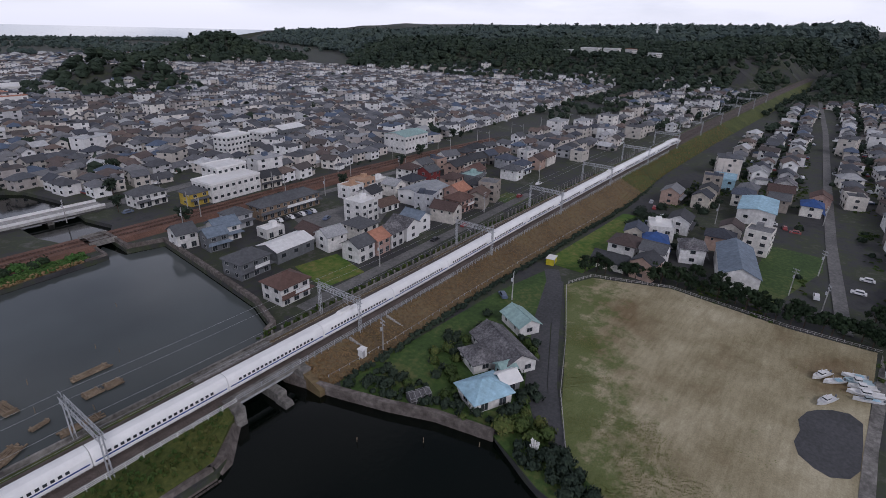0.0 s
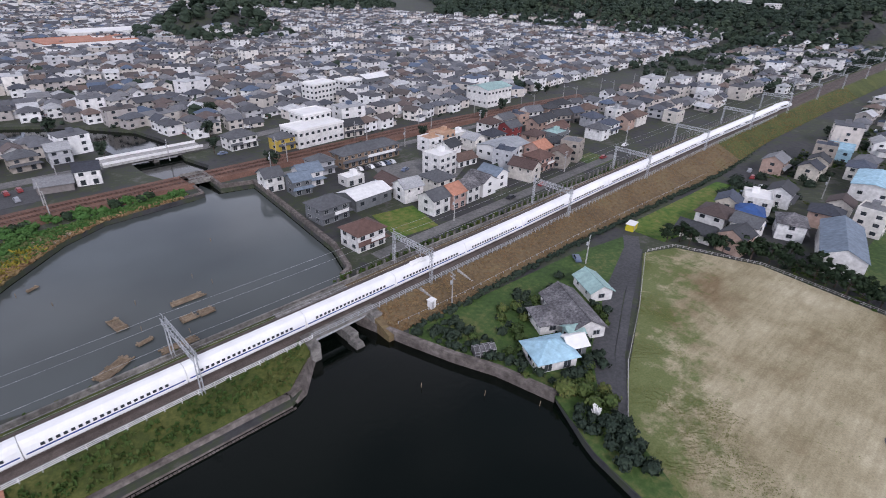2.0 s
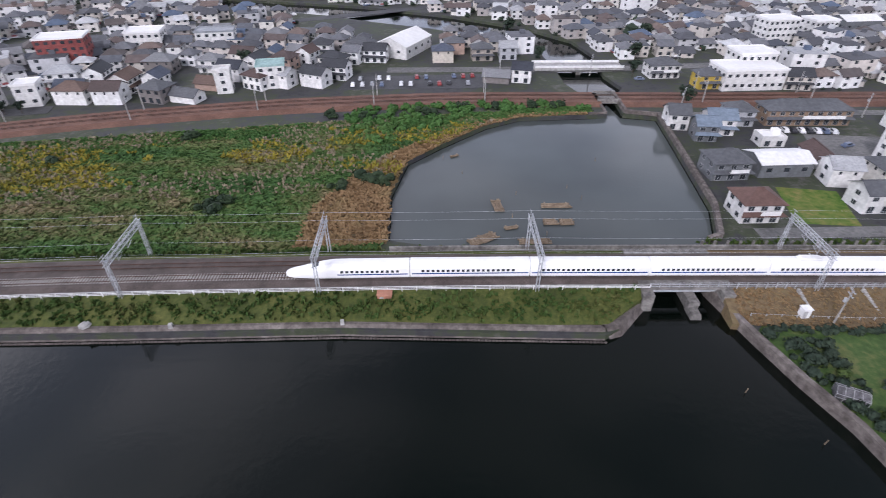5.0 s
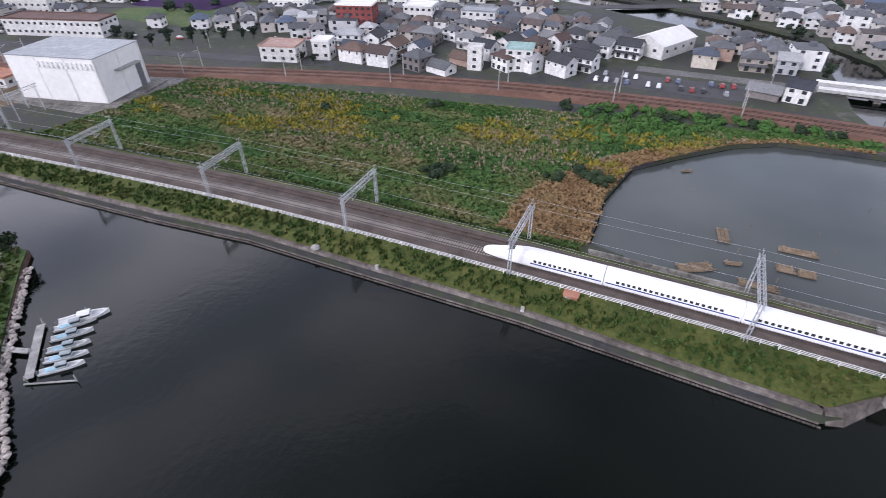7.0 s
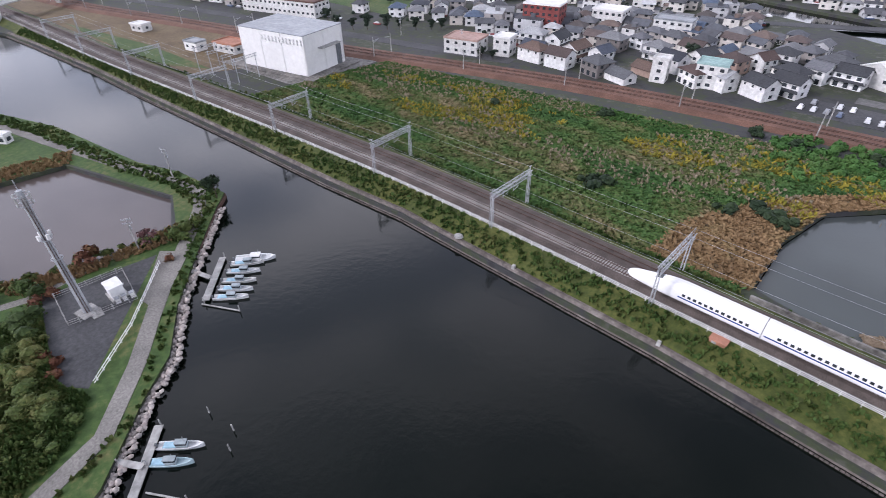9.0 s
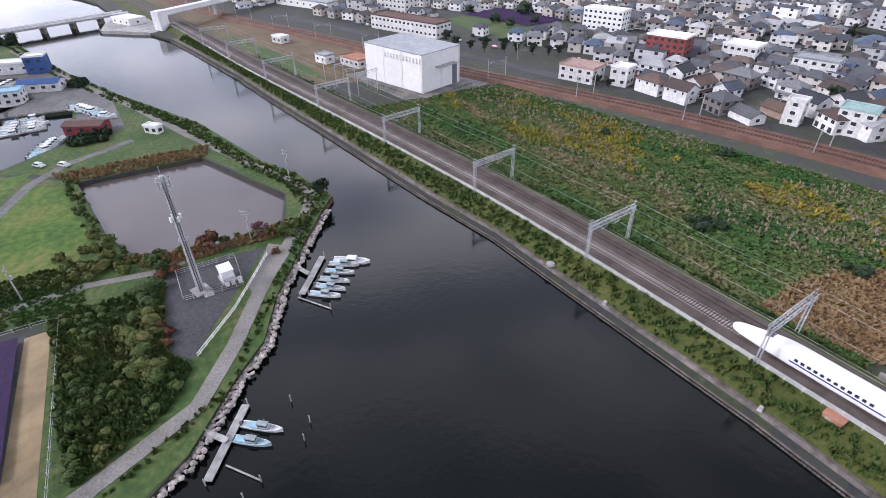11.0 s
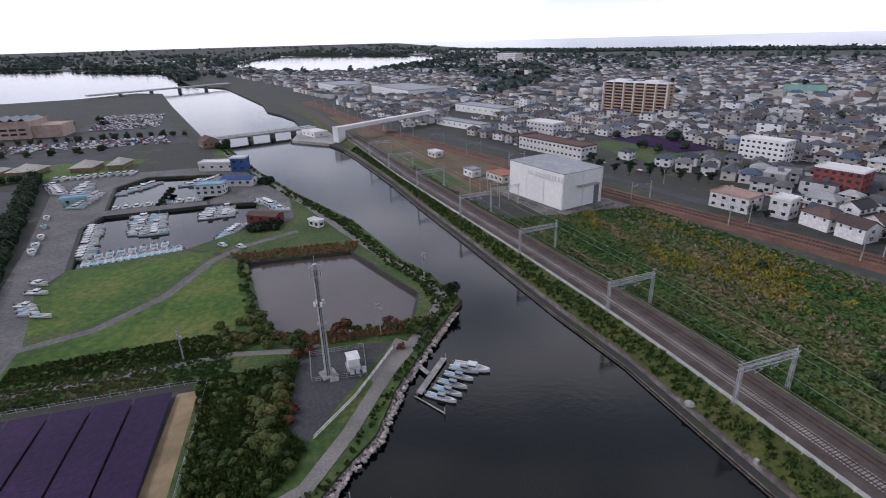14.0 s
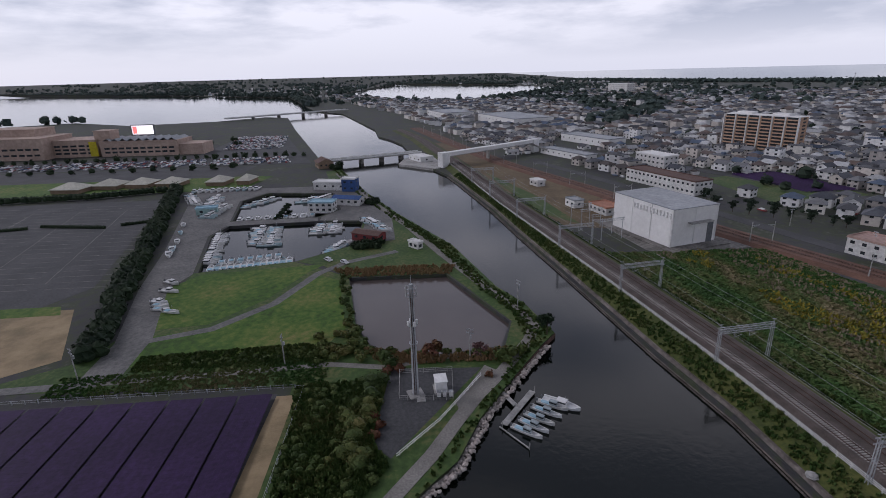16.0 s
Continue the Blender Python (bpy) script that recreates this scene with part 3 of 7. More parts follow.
def land():
    from mathutils.geometry import delaunay_2d_cdt
    outer = []
    for i in range(72):
        a = 2 * math.pi * i / 72
        outer.append((4900 * math.cos(a), 4900 * math.sin(a)))
    coast = [(-6000, 700), (-3390, 1172), (-2317, 1480), (-1896, 1853), (-600, 2600), (645, 2917), (1400, 2950), (3000, 3100), (6000, 3300)]
    outer = [(x, min(y, interp(coast, x))) for x, y in outer]
    pts, edges = [], []
    for ring in [outer] + HOLES:
        n = len(pts)
        pts += [Vector(p) for p in ring]
        edges += [(n + i, n + (i + 1) % len(ring)) for i in range(len(ring))]
    for x in range(120, 2900, 45):
        for y in range(-700, 3000, 45):
            if (x < 380 and y < 500) or rise(x, y) > 0.02 or hill(x, y) > 0.01 or hill(x + 50, y) > 0.01 or hill(x, y + 50) > 0.01 or hill(x, y - 50) > 0.01:
                pts.append(Vector((x + 7 * math.sin(y), y + 7 * math.cos(x))))
    for rr in (3300, 3900, 4500):
        for i in range(60):
            q = (rr * math.cos(i * .1047), rr * math.sin(i * .1047))
            if not any(inside(h, *q) for h in HOLES) and q[1] < interp(coast, q[0]) - 60:
                pts.append(Vector(q))
    v, e, f, *_ = delaunay_2d_cdt(pts, edges, [], 0, 1e-4)
    mb = MB()
    mb.v = [(p.x, p.y, ground_z(p.x, p.y)) for p in v]
    keep = []
    for q in f:
        cx, cy = sum(v[i].x for i in q) / len(q), sum(v[i].y for i in q) / len(q)
        if inside(outer, cx, cy) and not any(inside(h, cx, cy) for h in HOLES):
            keep.append(tuple(q))
    mb.f = keep
    for ring in [outer] + HOLES:
        n = len(ring)
        mb.add([(x, y, -1.5) for x, y in ring] + [(x, y, ground_z(x, y)) for x, y in ring], [(i, (i + 1) % n, n + (i + 1) % n, n + i) for i in range(n)])
    solid("ground", mb, GROUND, "flat coastal land with wooded hills behind a town", "ground")


land()
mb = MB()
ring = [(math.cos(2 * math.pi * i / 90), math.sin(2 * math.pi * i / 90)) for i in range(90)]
# outer water ring tilted up to 50 m, only to set the horizon's height
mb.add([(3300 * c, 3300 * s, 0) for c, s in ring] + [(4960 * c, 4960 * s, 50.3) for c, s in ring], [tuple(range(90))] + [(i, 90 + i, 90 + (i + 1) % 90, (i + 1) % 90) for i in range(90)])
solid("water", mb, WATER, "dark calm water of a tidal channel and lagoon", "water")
mb = MB()
mb.prism(FISHPOND, -0.3, 0.25)
solid("pond_water", mb, POND, "shallow brown pond water behind a bank", "water")


mb = MB()
mb.prism([(36, 99.6), (0, 100), (-15, 103), (-16.6, 125), (-13.6, 145), (-3.6, 157.2), (11.6, 173.7), (24.1, 181.7), (53, 184.9), (60, 200), (62, 186), (74.2, 183.5), (72.1, 156.5), (69, 120.4), (64.7, 106.2), (56, 99.8)], -.4, .03)
solid("lagoon_water", mb, SKYWATER, "small lagoon water with the sky's reflection put into its grey colour", "water")


def sheet(name, poly, mat, label, category="ground", z=1.5, thick=0.05):
    mb = MB()
    mb.prism(list(poly), z - 0.3, z + thick)
    return solid(name, mb, mat, label, category)


def road(name, pts, width, mat, label, z=1.5, thick=0.09):
    mb = MB()
    ribbon(mb, pts, width, z - 0.3, z + thick)
    return solid(name, mb, mat, label, "road")

# ---- fields, lots and roads ----
def xr(a, b, step):
    n = max(1, round((b - a) / step))
    return [a + (b - a) * i / n for i in range(n + 1)]


MARSH = ([(x, ty(x) + 9.5) for x in xr(-195, -17, 12)] + [(-17.5, 125), (-14.5, 145), (-4.5, 158), (11, 174.6), (24, 182.8), (52, 186)] + [(x, ny(x) - 7) for x in xr(52, -190, 12)])
sheet("marsh_meadow", MARSH, MEADOW, "overgrown marsh meadow of green and yellow weeds")
LOT = [(138, 58.5), (148.9, 53.7), (157.5, 32), (153.8, 0), (155, -19), (128, -18), (104, -17), (94.3, -20), (62, -30), (63, 10), (72.5, 27.6), (110.6, 44.6)]
sheet("sand_lot", LOT, LOTSOIL, "bare sandy lot with tyre marks and weeds")
sheet("boat_yard_path", [(155, -20), (136, -18.6), (112, -17.2), (96, -16.6), (70, -22), (70, -27), (96, -19), (112, -19.4), (136, -21)], CONCRETE, "pale concrete strip at the edge of the lot", z=1.57)
sheet("boat_yard_tarmac", [(117, -7.4), (113, -6.2), (109.5, -6.9), (105, -6.3), (101.5, -7.4), (99.4, -10), (98.6, -12.5), (100.5, -15.4), (104, -16.8), (112, -17.0), (120, -16.8), (122, -14.5), (121, -11.5), (119, -9)], ASPHALT, "patch of black tarmac at the boat yard", z=1.56)
sheet("house_garden", [(59.5, 73), (63, 62), (67, 52.5), (69.5, 42), (73, 30), (88.5, 39.5), (140, 62), (145, 68), (120, 72), (86, 73.5), (62, 76)], MEADOW, "garden lawn below the railway embankment", z=1.52)
sheet("right_field", [(168, 5), (172, 14), (240, 14), (238, -2), (205, -4)], MEADOW, "overgrown field with grass strip")
sheet("green_paddock", [(150, 58), (150, 72), (225, 70), (232, 55), (185, 52)], LAWN, "grass paddock beside the embankment", z=1.52)
road("lane", [(146, 67), (138, 62), (112, 52.5), (88, 41), (78, 33)], 4.8, ASPHALT, "narrow dark lane between house and lot")
road("ditch_path", [(139.5, 60.6), (110, 47.5), (90, 38), (73.5, 27.5)], 2.0, ASPHALT, "dark path along the lot wall", z=1.53)
sheet("bank_scrub_ground", [(57.5, 0), (63, 27), (69, 40), (74, 33), (73, 27), (63.5, 8)], MEADOW, "rough bank below the lot", z=1.53)
mb = MB()
for i in range(56):
    x = 160 + i * 10
    y0, y1 = interp([(160, -12), (240, -4), (340, 4), (509, 17), (720, 37)], x), interp([(160, -12), (240, -4), (340, 4), (509, 17), (720, 37)], x + 10)
    mb.add([(x, y0 - 1.9, ground_z(x, y0) + .25), (x + 10, y1 - 1.9, ground_z(x + 10, y1) + .25), (x + 10, y1 + 1.9, ground_z(x + 10, y1) + .25), (x, y0 + 1.9, ground_z(x, y0) + .25)], [(0, 1, 2, 3)])
solid("right_street_climb", mb, LANE, "long street climbing gently between houses", "road")
road("right_cross_street", [(238, -4), (236, 30), (232, 60)], 4.5, LANE, "side street between houses", z=1.53)
road("middle_street", [(76, 108), (110, 110), (180, 114), (255, 118)], 4.5, LANE, "street along the railway")
road("middle_street_north", [(80, 186), (130, 190), (230, 193)], 4.5, LANE, "street beside the old railway")
sheet("car_park_middle", [(115, 150), (120, 170), (150, 168), (152, 148), (135, 138)], LANE, "small gravelled car park between houses")
sheet("house_lawn", [(88, 113), (92, 132), (108, 130), (104, 112)], LAWN, "green plot between houses", z=1.53)
sheet("long_field", [(196, 112), (200, 125), (262, 130), (262, 115)], MEADOW, "field strip between street and houses")
road("town_road", [(-420, 108), (-322, 138), (-248, 158), (-203, 170), (-150, 184)], 8.0, ASPHALT, "town road along the old railway")
road("town_avenue", [(-500, 150), (-330, 225), (-150, 300), (-20, 372), (160, 470), (420, 600)], 9.0, ASPHALT, "wide road through the town")
road("canal_road", [(-30, 236), (40, 240), (70, 241), (200, 262)], 7.0, LANE, "road leading to the canal bridge", z=1.56)

sheet("station_yard", [(x, ty(x) + 10.5) for x in xr(-560, -236, 20)] + [(x, ny(x) - 9) for x in xr(-215, -560, 20)], DRYGRASS, "brown weedy ground between the two railways", z=1.5)
sheet("yard_grass", [(-330, 63), (-260, 71), (-238, 84), (-300, 78), (-380, 60)], MEADOW, "green strip between the tracks", z=1.53)
sheet("hall_yard", [(-245, 92), (-240, 128), (-195, 145), (-186, 112), (-196, 98)], CONCRETE, "concrete yard round the big hall", z=1.54)
sheet("town_car_park", [(-48, 209), (-44, 226), (14, 232), (14, 214)], ASPHALT, "car park beside the old railway", z=1.53)
# ---- railway ----
WX0, WX1, EX0, EX1 = -700, 41, 56, 950


def section(name, xs, offs, mat, label):
    mb = MB()
    n = len(offs(xs[0]))
    for x in xs:
        mb.v += [(x, y, z) for y, z in offs(x)]
    for i in range(len(xs) - 1):
        for j in range(n - 1):
            mb.f.append((i * n + j, (i + 1) * n + j, (i + 1) * n + j + 1, i * n + j + 1))
    mb.f += [tuple(range(n))[::-1], tuple(range((len(xs) - 1) * n, len(xs) * n))]
    return solid(name, mb, mat, label, "embankment")


def west_offs(x):
    y, z = ty(x), tz(x)
    if x > -378:
        b = min(y - 8.8, interp(SOUTH_BANK[::-1] + [(33.5, 73.8), (41, 83)], x))
        return [(b + 1.6, 0.5), (b + 1.7, 2.3), ((b + y - 6.6) / 2 + 0.5, 3.4), (y - 6.6, z - 0.65), (y + 6.4, z - 0.65), (y + 9.8, 1.4), (y + 9.8, 0.5)]
    return [(y - 11, 0.5), (y - 11, 1.5), (y - 9, 2), (y - 6.6, z - 0.65), (y + 6.4, z - 0.65), (y + 9.8, 1.4), (y + 9.8, 0.5)]


def east_offs(x):
    y, z = ty(x), tz(x)
    g = ground_z(x, y - 20)
    w = (9.0 if x < 230 else 9.0 - 4 * sstep((x - 230) / 80)) + 1.3 * max(0, z - g - 3.4) if x > 70 else 7.5 + 1.5 * (x - 56) / 14
    return [(y - 6.8 - w, g - 1.5), (y - 6.8 - w, g + .1), (y - 6.8 - w * 0.5, (z + g - .5) / 2), (y - 6.6, z - 0.65), (y + 6.4, z - 0.65), (y + 12.0, g - .1), (y + 12.0, g - 1.5)]


section("embankment_west", xr(WX0, WX1, 10), west_offs, BANKGRASS, "grassy railway bank above the channel")
section("embankment_east", xr(EX0, 256, 8), east_offs, DRYGRASS, "long brown grass railway embankment")
section("embankment_far", xr(256, EX1, 8), east_offs, BANKGRASS, "green railway embankment climbing towards the hills")


def bed(x):
    y, z = ty(x), tz(x)
    return [(y - 5.6, z - 0.66), (y - 4.3, z - 0.2), (y + 4.3, z - 0.2), (y + 5.4, z - 0.66)]


section("ballast_bed", xr(WX0, EX1, 8), bed, BALLAST, "brown-grey ballast bed of a double track")
rails = MB()
sleepers = MB()
far_sleepers = MB()
for off in (-2.85, -1.42, 1.42, 2.85):
    xs = xr(WX0, EX1, 8)
    for a, b in zip(xs, xs[1:]):
        p, q = (a, ty(a) + off, tz(a) - 0.02), (b, ty(b) + off, tz(b) - 0.02)
        rails.add([(p[0], p[1] - .07, p[2] - .14), (q[0], q[1] - .07, q[2] - .14), (q[0], q[1] + .07, q[2] - .14), (p[0], p[1] + .07, p[2] - .14),
                   (p[0], p[1] - .045, p[2] + .03), (q[0], q[1] - .045, q[2] + .03), (q[0], q[1] + .045, q[2] + .03), (p[0], p[1] + .045, p[2] + .03)],
                  [(4, 5, 6, 7), (0, 1, 5, 4), (3, 7, 6, 2)])
solid("rails", rails, RAILMAT, "brown steel rails of the double track", "rail")
for x in xr(-420, 330, 0.62):
    a = math.atan2(ty(x + 3) - ty(x - 3), 6)
    sleepers.box(x, ty(x) - 2.13, tz(x) - 0.3, tz(x) - 0.12, 0.3, 2.4, a)
    far_sleepers.box(x, ty(x) + 2.13, tz(x) - 0.3, tz(x) - 0.165, 0.24, 2.3, a)
solid("sleepers", sleepers, SLEEPER, "pale concrete sleepers of the near track", "sleeper", "stuff")
solid("dark_sleepers", far_sleepers, BALLAST, "ballast-brown sleepers of the far track", "sleeper", "stuff")
# walkway, parapets and white railing along the channel side
mb = MB()
ribbon(mb, [(x, ty(x) - 6.1) for x in xr(-420, 330, 6)], 1.0, 3.9, 4.55)
solid("cable_walkway", mb, CONCRETE, "pale concrete cable trough and walkway along the track", "walkway")
mb = MB()
for x in xr(-330, 41, 3):
    mb.box(x, ty(x) - 7.0, 3.9, 5.5, 0.12, 0.12)
for z in (4.75, 5.1, 5.45):
    xs = xr(-330, 41, 6)
    for a, b in zip(xs, xs[1:]):
        mb.tube((a, ty(a) - 7.0, z), (b, ty(b) - 7.0, z), 0.055, n=4)
solid("white_railing", mb, WHITE, "white tubular railing along the track", "railing")
mb = MB()
for x in xr(41, 330, 2):
    mb.box(x, ty(x) - 6.9, tz(x) - 1.3, tz(x) + 0.9, 0.12, 0.12)
for dz in (0.0, 0.45, 0.85):
    xs = xr(41, 330, 5)
    for a, b in zip(xs, xs[1:]):
        mb.tube((a, ty(a) - 6.9, tz(a) + dz), (b, ty(b) - 6.9, tz(b) + dz), 0.05, n=4)
solid("grey_railing", mb, STEEL, "grey steel railing along bridge and embankment", "railing")
mb = MB()
for x in xr(58, 330, 3):
    mb.box(x, ty(x) + 9.2, tz(x) - 2.0, tz(x) + 0.1, 0.5, 0.35)
ribbon(mb, [(x, ty(x) + 7.6) for x in xr(-14, 330, 6)], 0.5, 3.6, 5.0)
solid("track_side_wall", mb, CONCRETE, "dark concrete side wall along the track", "wall")
# retaining wall on the channel
mb = MB()
W = SOUTH_BANK
for (x0, y0), (x1, y1) in zip(W, W[1:]):
    mb.add([(x0, y0 - 0.7, -1), (x1, y1 - 0.7, -1), (x1, y1 + 1.0, 2.2), (x0, y0 + 1.0, 2.2), (x0, y0 + 1.9, 2.2), (x1, y1 + 1.9, 2.2)], [(1, 0, 3, 2), (2, 3, 4, 5)])
pts = [(31, 72.4), (33.6, 73.3), (41, 82), (42, 97)]
for (x0, y0), (x1, y1) in zip(pts, pts[1:]):
    mb.add([(x0 + .6, y0 - .5, -1), (x1 + .6, y1 - .5, -1), (x1 - .6, y1 + .7, 2.2), (x0 - .6, y0 + .7, 2.2), (x0 - 1.6, y0 + 1.6, 2.2), (x1 - 1.6, y1 + 1.6, 2.2)], [(0, 1, 2, 3), (3, 2, 5, 4)])
solid("retaining_wall", mb, STAINED, "stained sloping concrete retaining wall at the water", "wall")
mb = MB()
for x, y, a in along(SOUTH_BANK, .7):
    mb.box(x, y - 0.8, -1.0, 0.25, 0.55, 0.3, a)
solid("sheet_piles", mb, STAINED, "row of weathered sheet piles at the waterline", "pile", "stuff")
mb = MB()
ribbon(mb, EAST_WALL[1:] + [(55.5, 100)], 1.2, -1, 2.4)
ribbon(mb, [(62, 104), (65.8, 106), (70.1, 120.4), (73.2, 156.5), (75.3, 184.5), (64, 187.5), (64, 205)], 1.2, -1, 3.0)
ribbon(mb, [(56.5, 205), (56.5, 186.6), (50, 185.8)], 1.0, -1, 2.2)
solid("quay_wall", mb, STAINED, "old concrete quay wall along the water", "wall")
# small bridge
bridge = thing("railway_bridge", "low concrete and steel railway bridge over the channel", "bridge")
mb = MB()
for off in (-5.2, -2.2, 2.2, 5.2):
    mb.box(48.5, ty(48.5) + off, 2.3, 4.2, 19, 0.7, 0.03)
part("girder", mb, STEEL, bridge, "grey steel girders")
mb = MB()
mb.box(48.5, ty(48.5), 4.2, 4.7, 19, 14.2, 0.03)
part("deck", mb, CONCRETE, bridge)
mb = MB()
mb.box(50, ty(50) - 1.5, -1, 2.3, 2.2, 15, 0.03)
mb.box(50, ty(50) - 10, -1, 1.2, 2.6, 4, 0.03, 0.7)
part("pier", mb, CONCRETE, bridge)
for px in (40.2, 56.8):
    mb = MB()
    mb.box(px, ty(px) - 0.5, -1, 4.25, 2.4, 17, 0.03)
    part("abutment", mb, CONCRETE, bridge)

# catenary portals
PORTALS = [-335, -291, -246, -198, -152, -107, -66.5, -27, 17.5, 75, 136, 188, 240, 292, 345, 398, 450, 505, 560, 615]


def portal():
    p = thing("catenary_portal", "grey steel lattice portal carrying overhead wires", "portal", "portals along the track")
    for y in (-7.3, 7.2):
        mb = MB()
        for a, b in ((-.3, -.3), (.3, -.3), (.3, .3), (-.3, .3)):
            mb.tube((a, y + b, -0.7), (a * .8, y + b * .8, 8.3), 0.07, n=4)
        for i in range(9):
            z, s = -0.5 + i * 0.95, 1 if i % 2 else -1
            mb.tube((-.28, y - .28 * s, z), (.28, y - .28 * s, z + .9), 0.04, n=3)
            mb.tube((.28 * s, y - .28, z), (.28 * s, y + .28, z + .9), 0.04, n=3)
            mb.tube((-.28 * s, y + .28, z), (-.28 * s, y - .28, z + .9), 0.04, n=3)
        part("pole", mb, STEEL, p)
    mb = MB()
    for a, z in ((-.45, 7.3), (.45, 7.3), (-.45, 8.5), (.45, 8.5)):
        mb.tube((a, -7.9, z), (a, 7.8, z), 0.085, n=4)
    for i in range(13):
        y = -7.3 + i * 1.21
        for a in (-.45, .45):
            mb.tube((a, y, 7.3), (a, y, 8.5), 0.06, n=3)
            if i < 12:
                mb.tube((a, y, 7.3 if i % 2 else 8.5), (a, y + 1.21, 8.5 if i % 2 else 7.3), 0.05, n=3)
        mb.tube((-.45, y, 8.5), (.45, y, 8.5), 0.05, n=3)
        if i < 12:
            mb.tube((-.45, y, 7.3), (.45, y + 1.21, 7.3), 0.04, n=3)
    part("beam", mb, STEEL, p, "lattice box beam")
    for y in (-2.1, 2.1):
        mb = MB()
        mb.tube((0, y - 1.2, 7.3), (0, y - 1.2, 5.6), 0.06, n=4)
        mb.tube((0, y - 1.2, 5.7), (0, y + 0.8, 6.3), 0.05, n=4)
        mb.tube((0, y - 1.2, 7.0), (0, y + 0.6, 6.3), 0.04, n=4)
        part("bracket", mb, STEEL, p)
    for y in (-7.4, 7.3):
        mb = MB()
        mb.tube((0, y, 8.5), (0, y, 9.6), 0.07, n=4)
        mb.tube((-.1, y - .7, 9.5), (-.1, y + .7, 9.5), 0.06, n=4)
        part("insulator_arm", mb, STEEL, p)
    return p


def portal_pose(x):
    return pose(x, ty(x), tz(x), 0, 0, math.degrees(math.atan2(ty(x + 5) - ty(x - 5), 10)))


first = portal()
first.matrix_basis = portal_pose(PORTALS[0])
for x in PORTALS[1:]:
    copy_thing(first, portal_pose(x))
for y, z in ((-2.1, 6.0), (2.1, 6.0), (-7.6, 9.4), (7.5, 9.4), (7.2, 7.6)):
    mb = MB()
    for a, b in zip(PORTALS, PORTALS[1:]):
        for i in range(6):
            u, w = a + (b - a) * i / 6, a + (b - a) * (i + 1) / 6
            s0, s1 = -3.2 * (i / 6) * (1 - i / 6), -3.2 * ((i + 1) / 6) * (1 - (i + 1) / 6)
            mb.tube((u, ty(u) + y, tz(u) + z + s0 * 0.35), (w, ty(w) + y, tz(w) + z + s1 * 0.35), 0.028, n=3)
    solid("overhead_wire", mb, STEEL, "thin overhead wire sagging between portals", "wire", "structure")

# ---- bullet train ----
PROFILE = [(-1.55, 0.25), (-1.68, 0.6), (-1.68, 1.6), (-1.6, 2.4), (-1.35, 3.1), (-0.9, 3.5), (0, 3.62), (0.9, 3.5), (1.35, 3.1), (1.6, 2.4), (1.68, 1.6), (1.68, 0.6), (1.55, 0.25)]


def car_shell(stations):
    mb = MB()
    n = len(PROFILE)
    for x, wk, hk, low in stations:
        mb.v += [(x, y * wk, low + (z - 0.25) * hk) for y, z in PROFILE]
    for i in range(len(stations) - 1):
        for j in range(n):
            mb.f.append((i * n + j, (i + 1) * n + j, (i + 1) * n + (j + 1) % n, i * n + (j + 1) % n))
    mb.f += [tuple(range(n)), tuple(range((len(stations) - 1) * n, len(stations) * n))[::-1]]
    return mb


MID = [(-12.46, 0.95, 0.97, 0.3), (-12.36, 1, 1, 0.25), (12.36, 1, 1, 0.25), (12.46, 0.95, 0.97, 0.3)]
NOSE = [(-13.4, 0.10, 0.07, 0.55), (-13.2, 0.36, 0.2, 0.42), (-12.6, 0.6, 0.32, 0.3), (-11.4, 0.78, 0.43, 0.25), (-9.5, 0.90, 0.55, 0.25), (-7.5, 0.97, 0.72, 0.25), (-5.5, 1.0, 0.87, 0.25),
        (-3.6, 1, 0.97, 0.25), (-2, 1, 1, 0.25), (12.36, 1, 1, 0.25), (12.46, 0.95, 0.97, 0.3)]
mid_body = car_shell(MID).mesh("car_body", TRAINWHITE)
nose_body = car_shell(NOSE).mesh("nose_car_body", TRAINWHITE)


def strip_mesh(x0, x1, z0, z1, mat, name, step=None, wide=1.0):
    mb = MB()
    for s in (-1, 1):
        if step:
            x = x0
            while x < x1:
                mb.box(x, s * 1.675, z0, z1, wide, 0.06)
                x += step
        else:
            mb.box((x0 + x1) / 2, s * 1.675, z0, z1, x1 - x0, 0.05)
    return mb.mesh(name, mat)


mid_stripe, nose_stripe = strip_mesh(-12.1, 12.1, 1.05, 1.32, BLUE, "blue_stripe"), strip_mesh(-2.5, 12.1, 1.05, 1.32, BLUE, "blue_stripe")
mid_win, nose_win = strip_mesh(-9.8, 9.8, 1.6, 2.15, GLASS, "window_strip", 1.04, 0.6), strip_mesh(-1.5, 10.5, 1.6, 2.15, GLASS, "window_strip", 1.04, 0.6)
mb = MB()
for x in (-8.7, 8.7):
    mb.box(x, 0, -0.05, 0.55, 4.2, 2.4)
mb.box(0, 0, 0.1, 0.4, 22, 2.6)
bogie = mb.mesh("underframe", RAILMAT)
mb = MB()
mb.box(-6.9, 0, 2.55, 2.95, 1.6, 1.7, 0, 0.75)
cab = mb.mesh("cab_window", GLASS)
train = thing("bullet_train", "long white bullet train with blue stripe on the near track", "train")
NOSE_X = -34.0
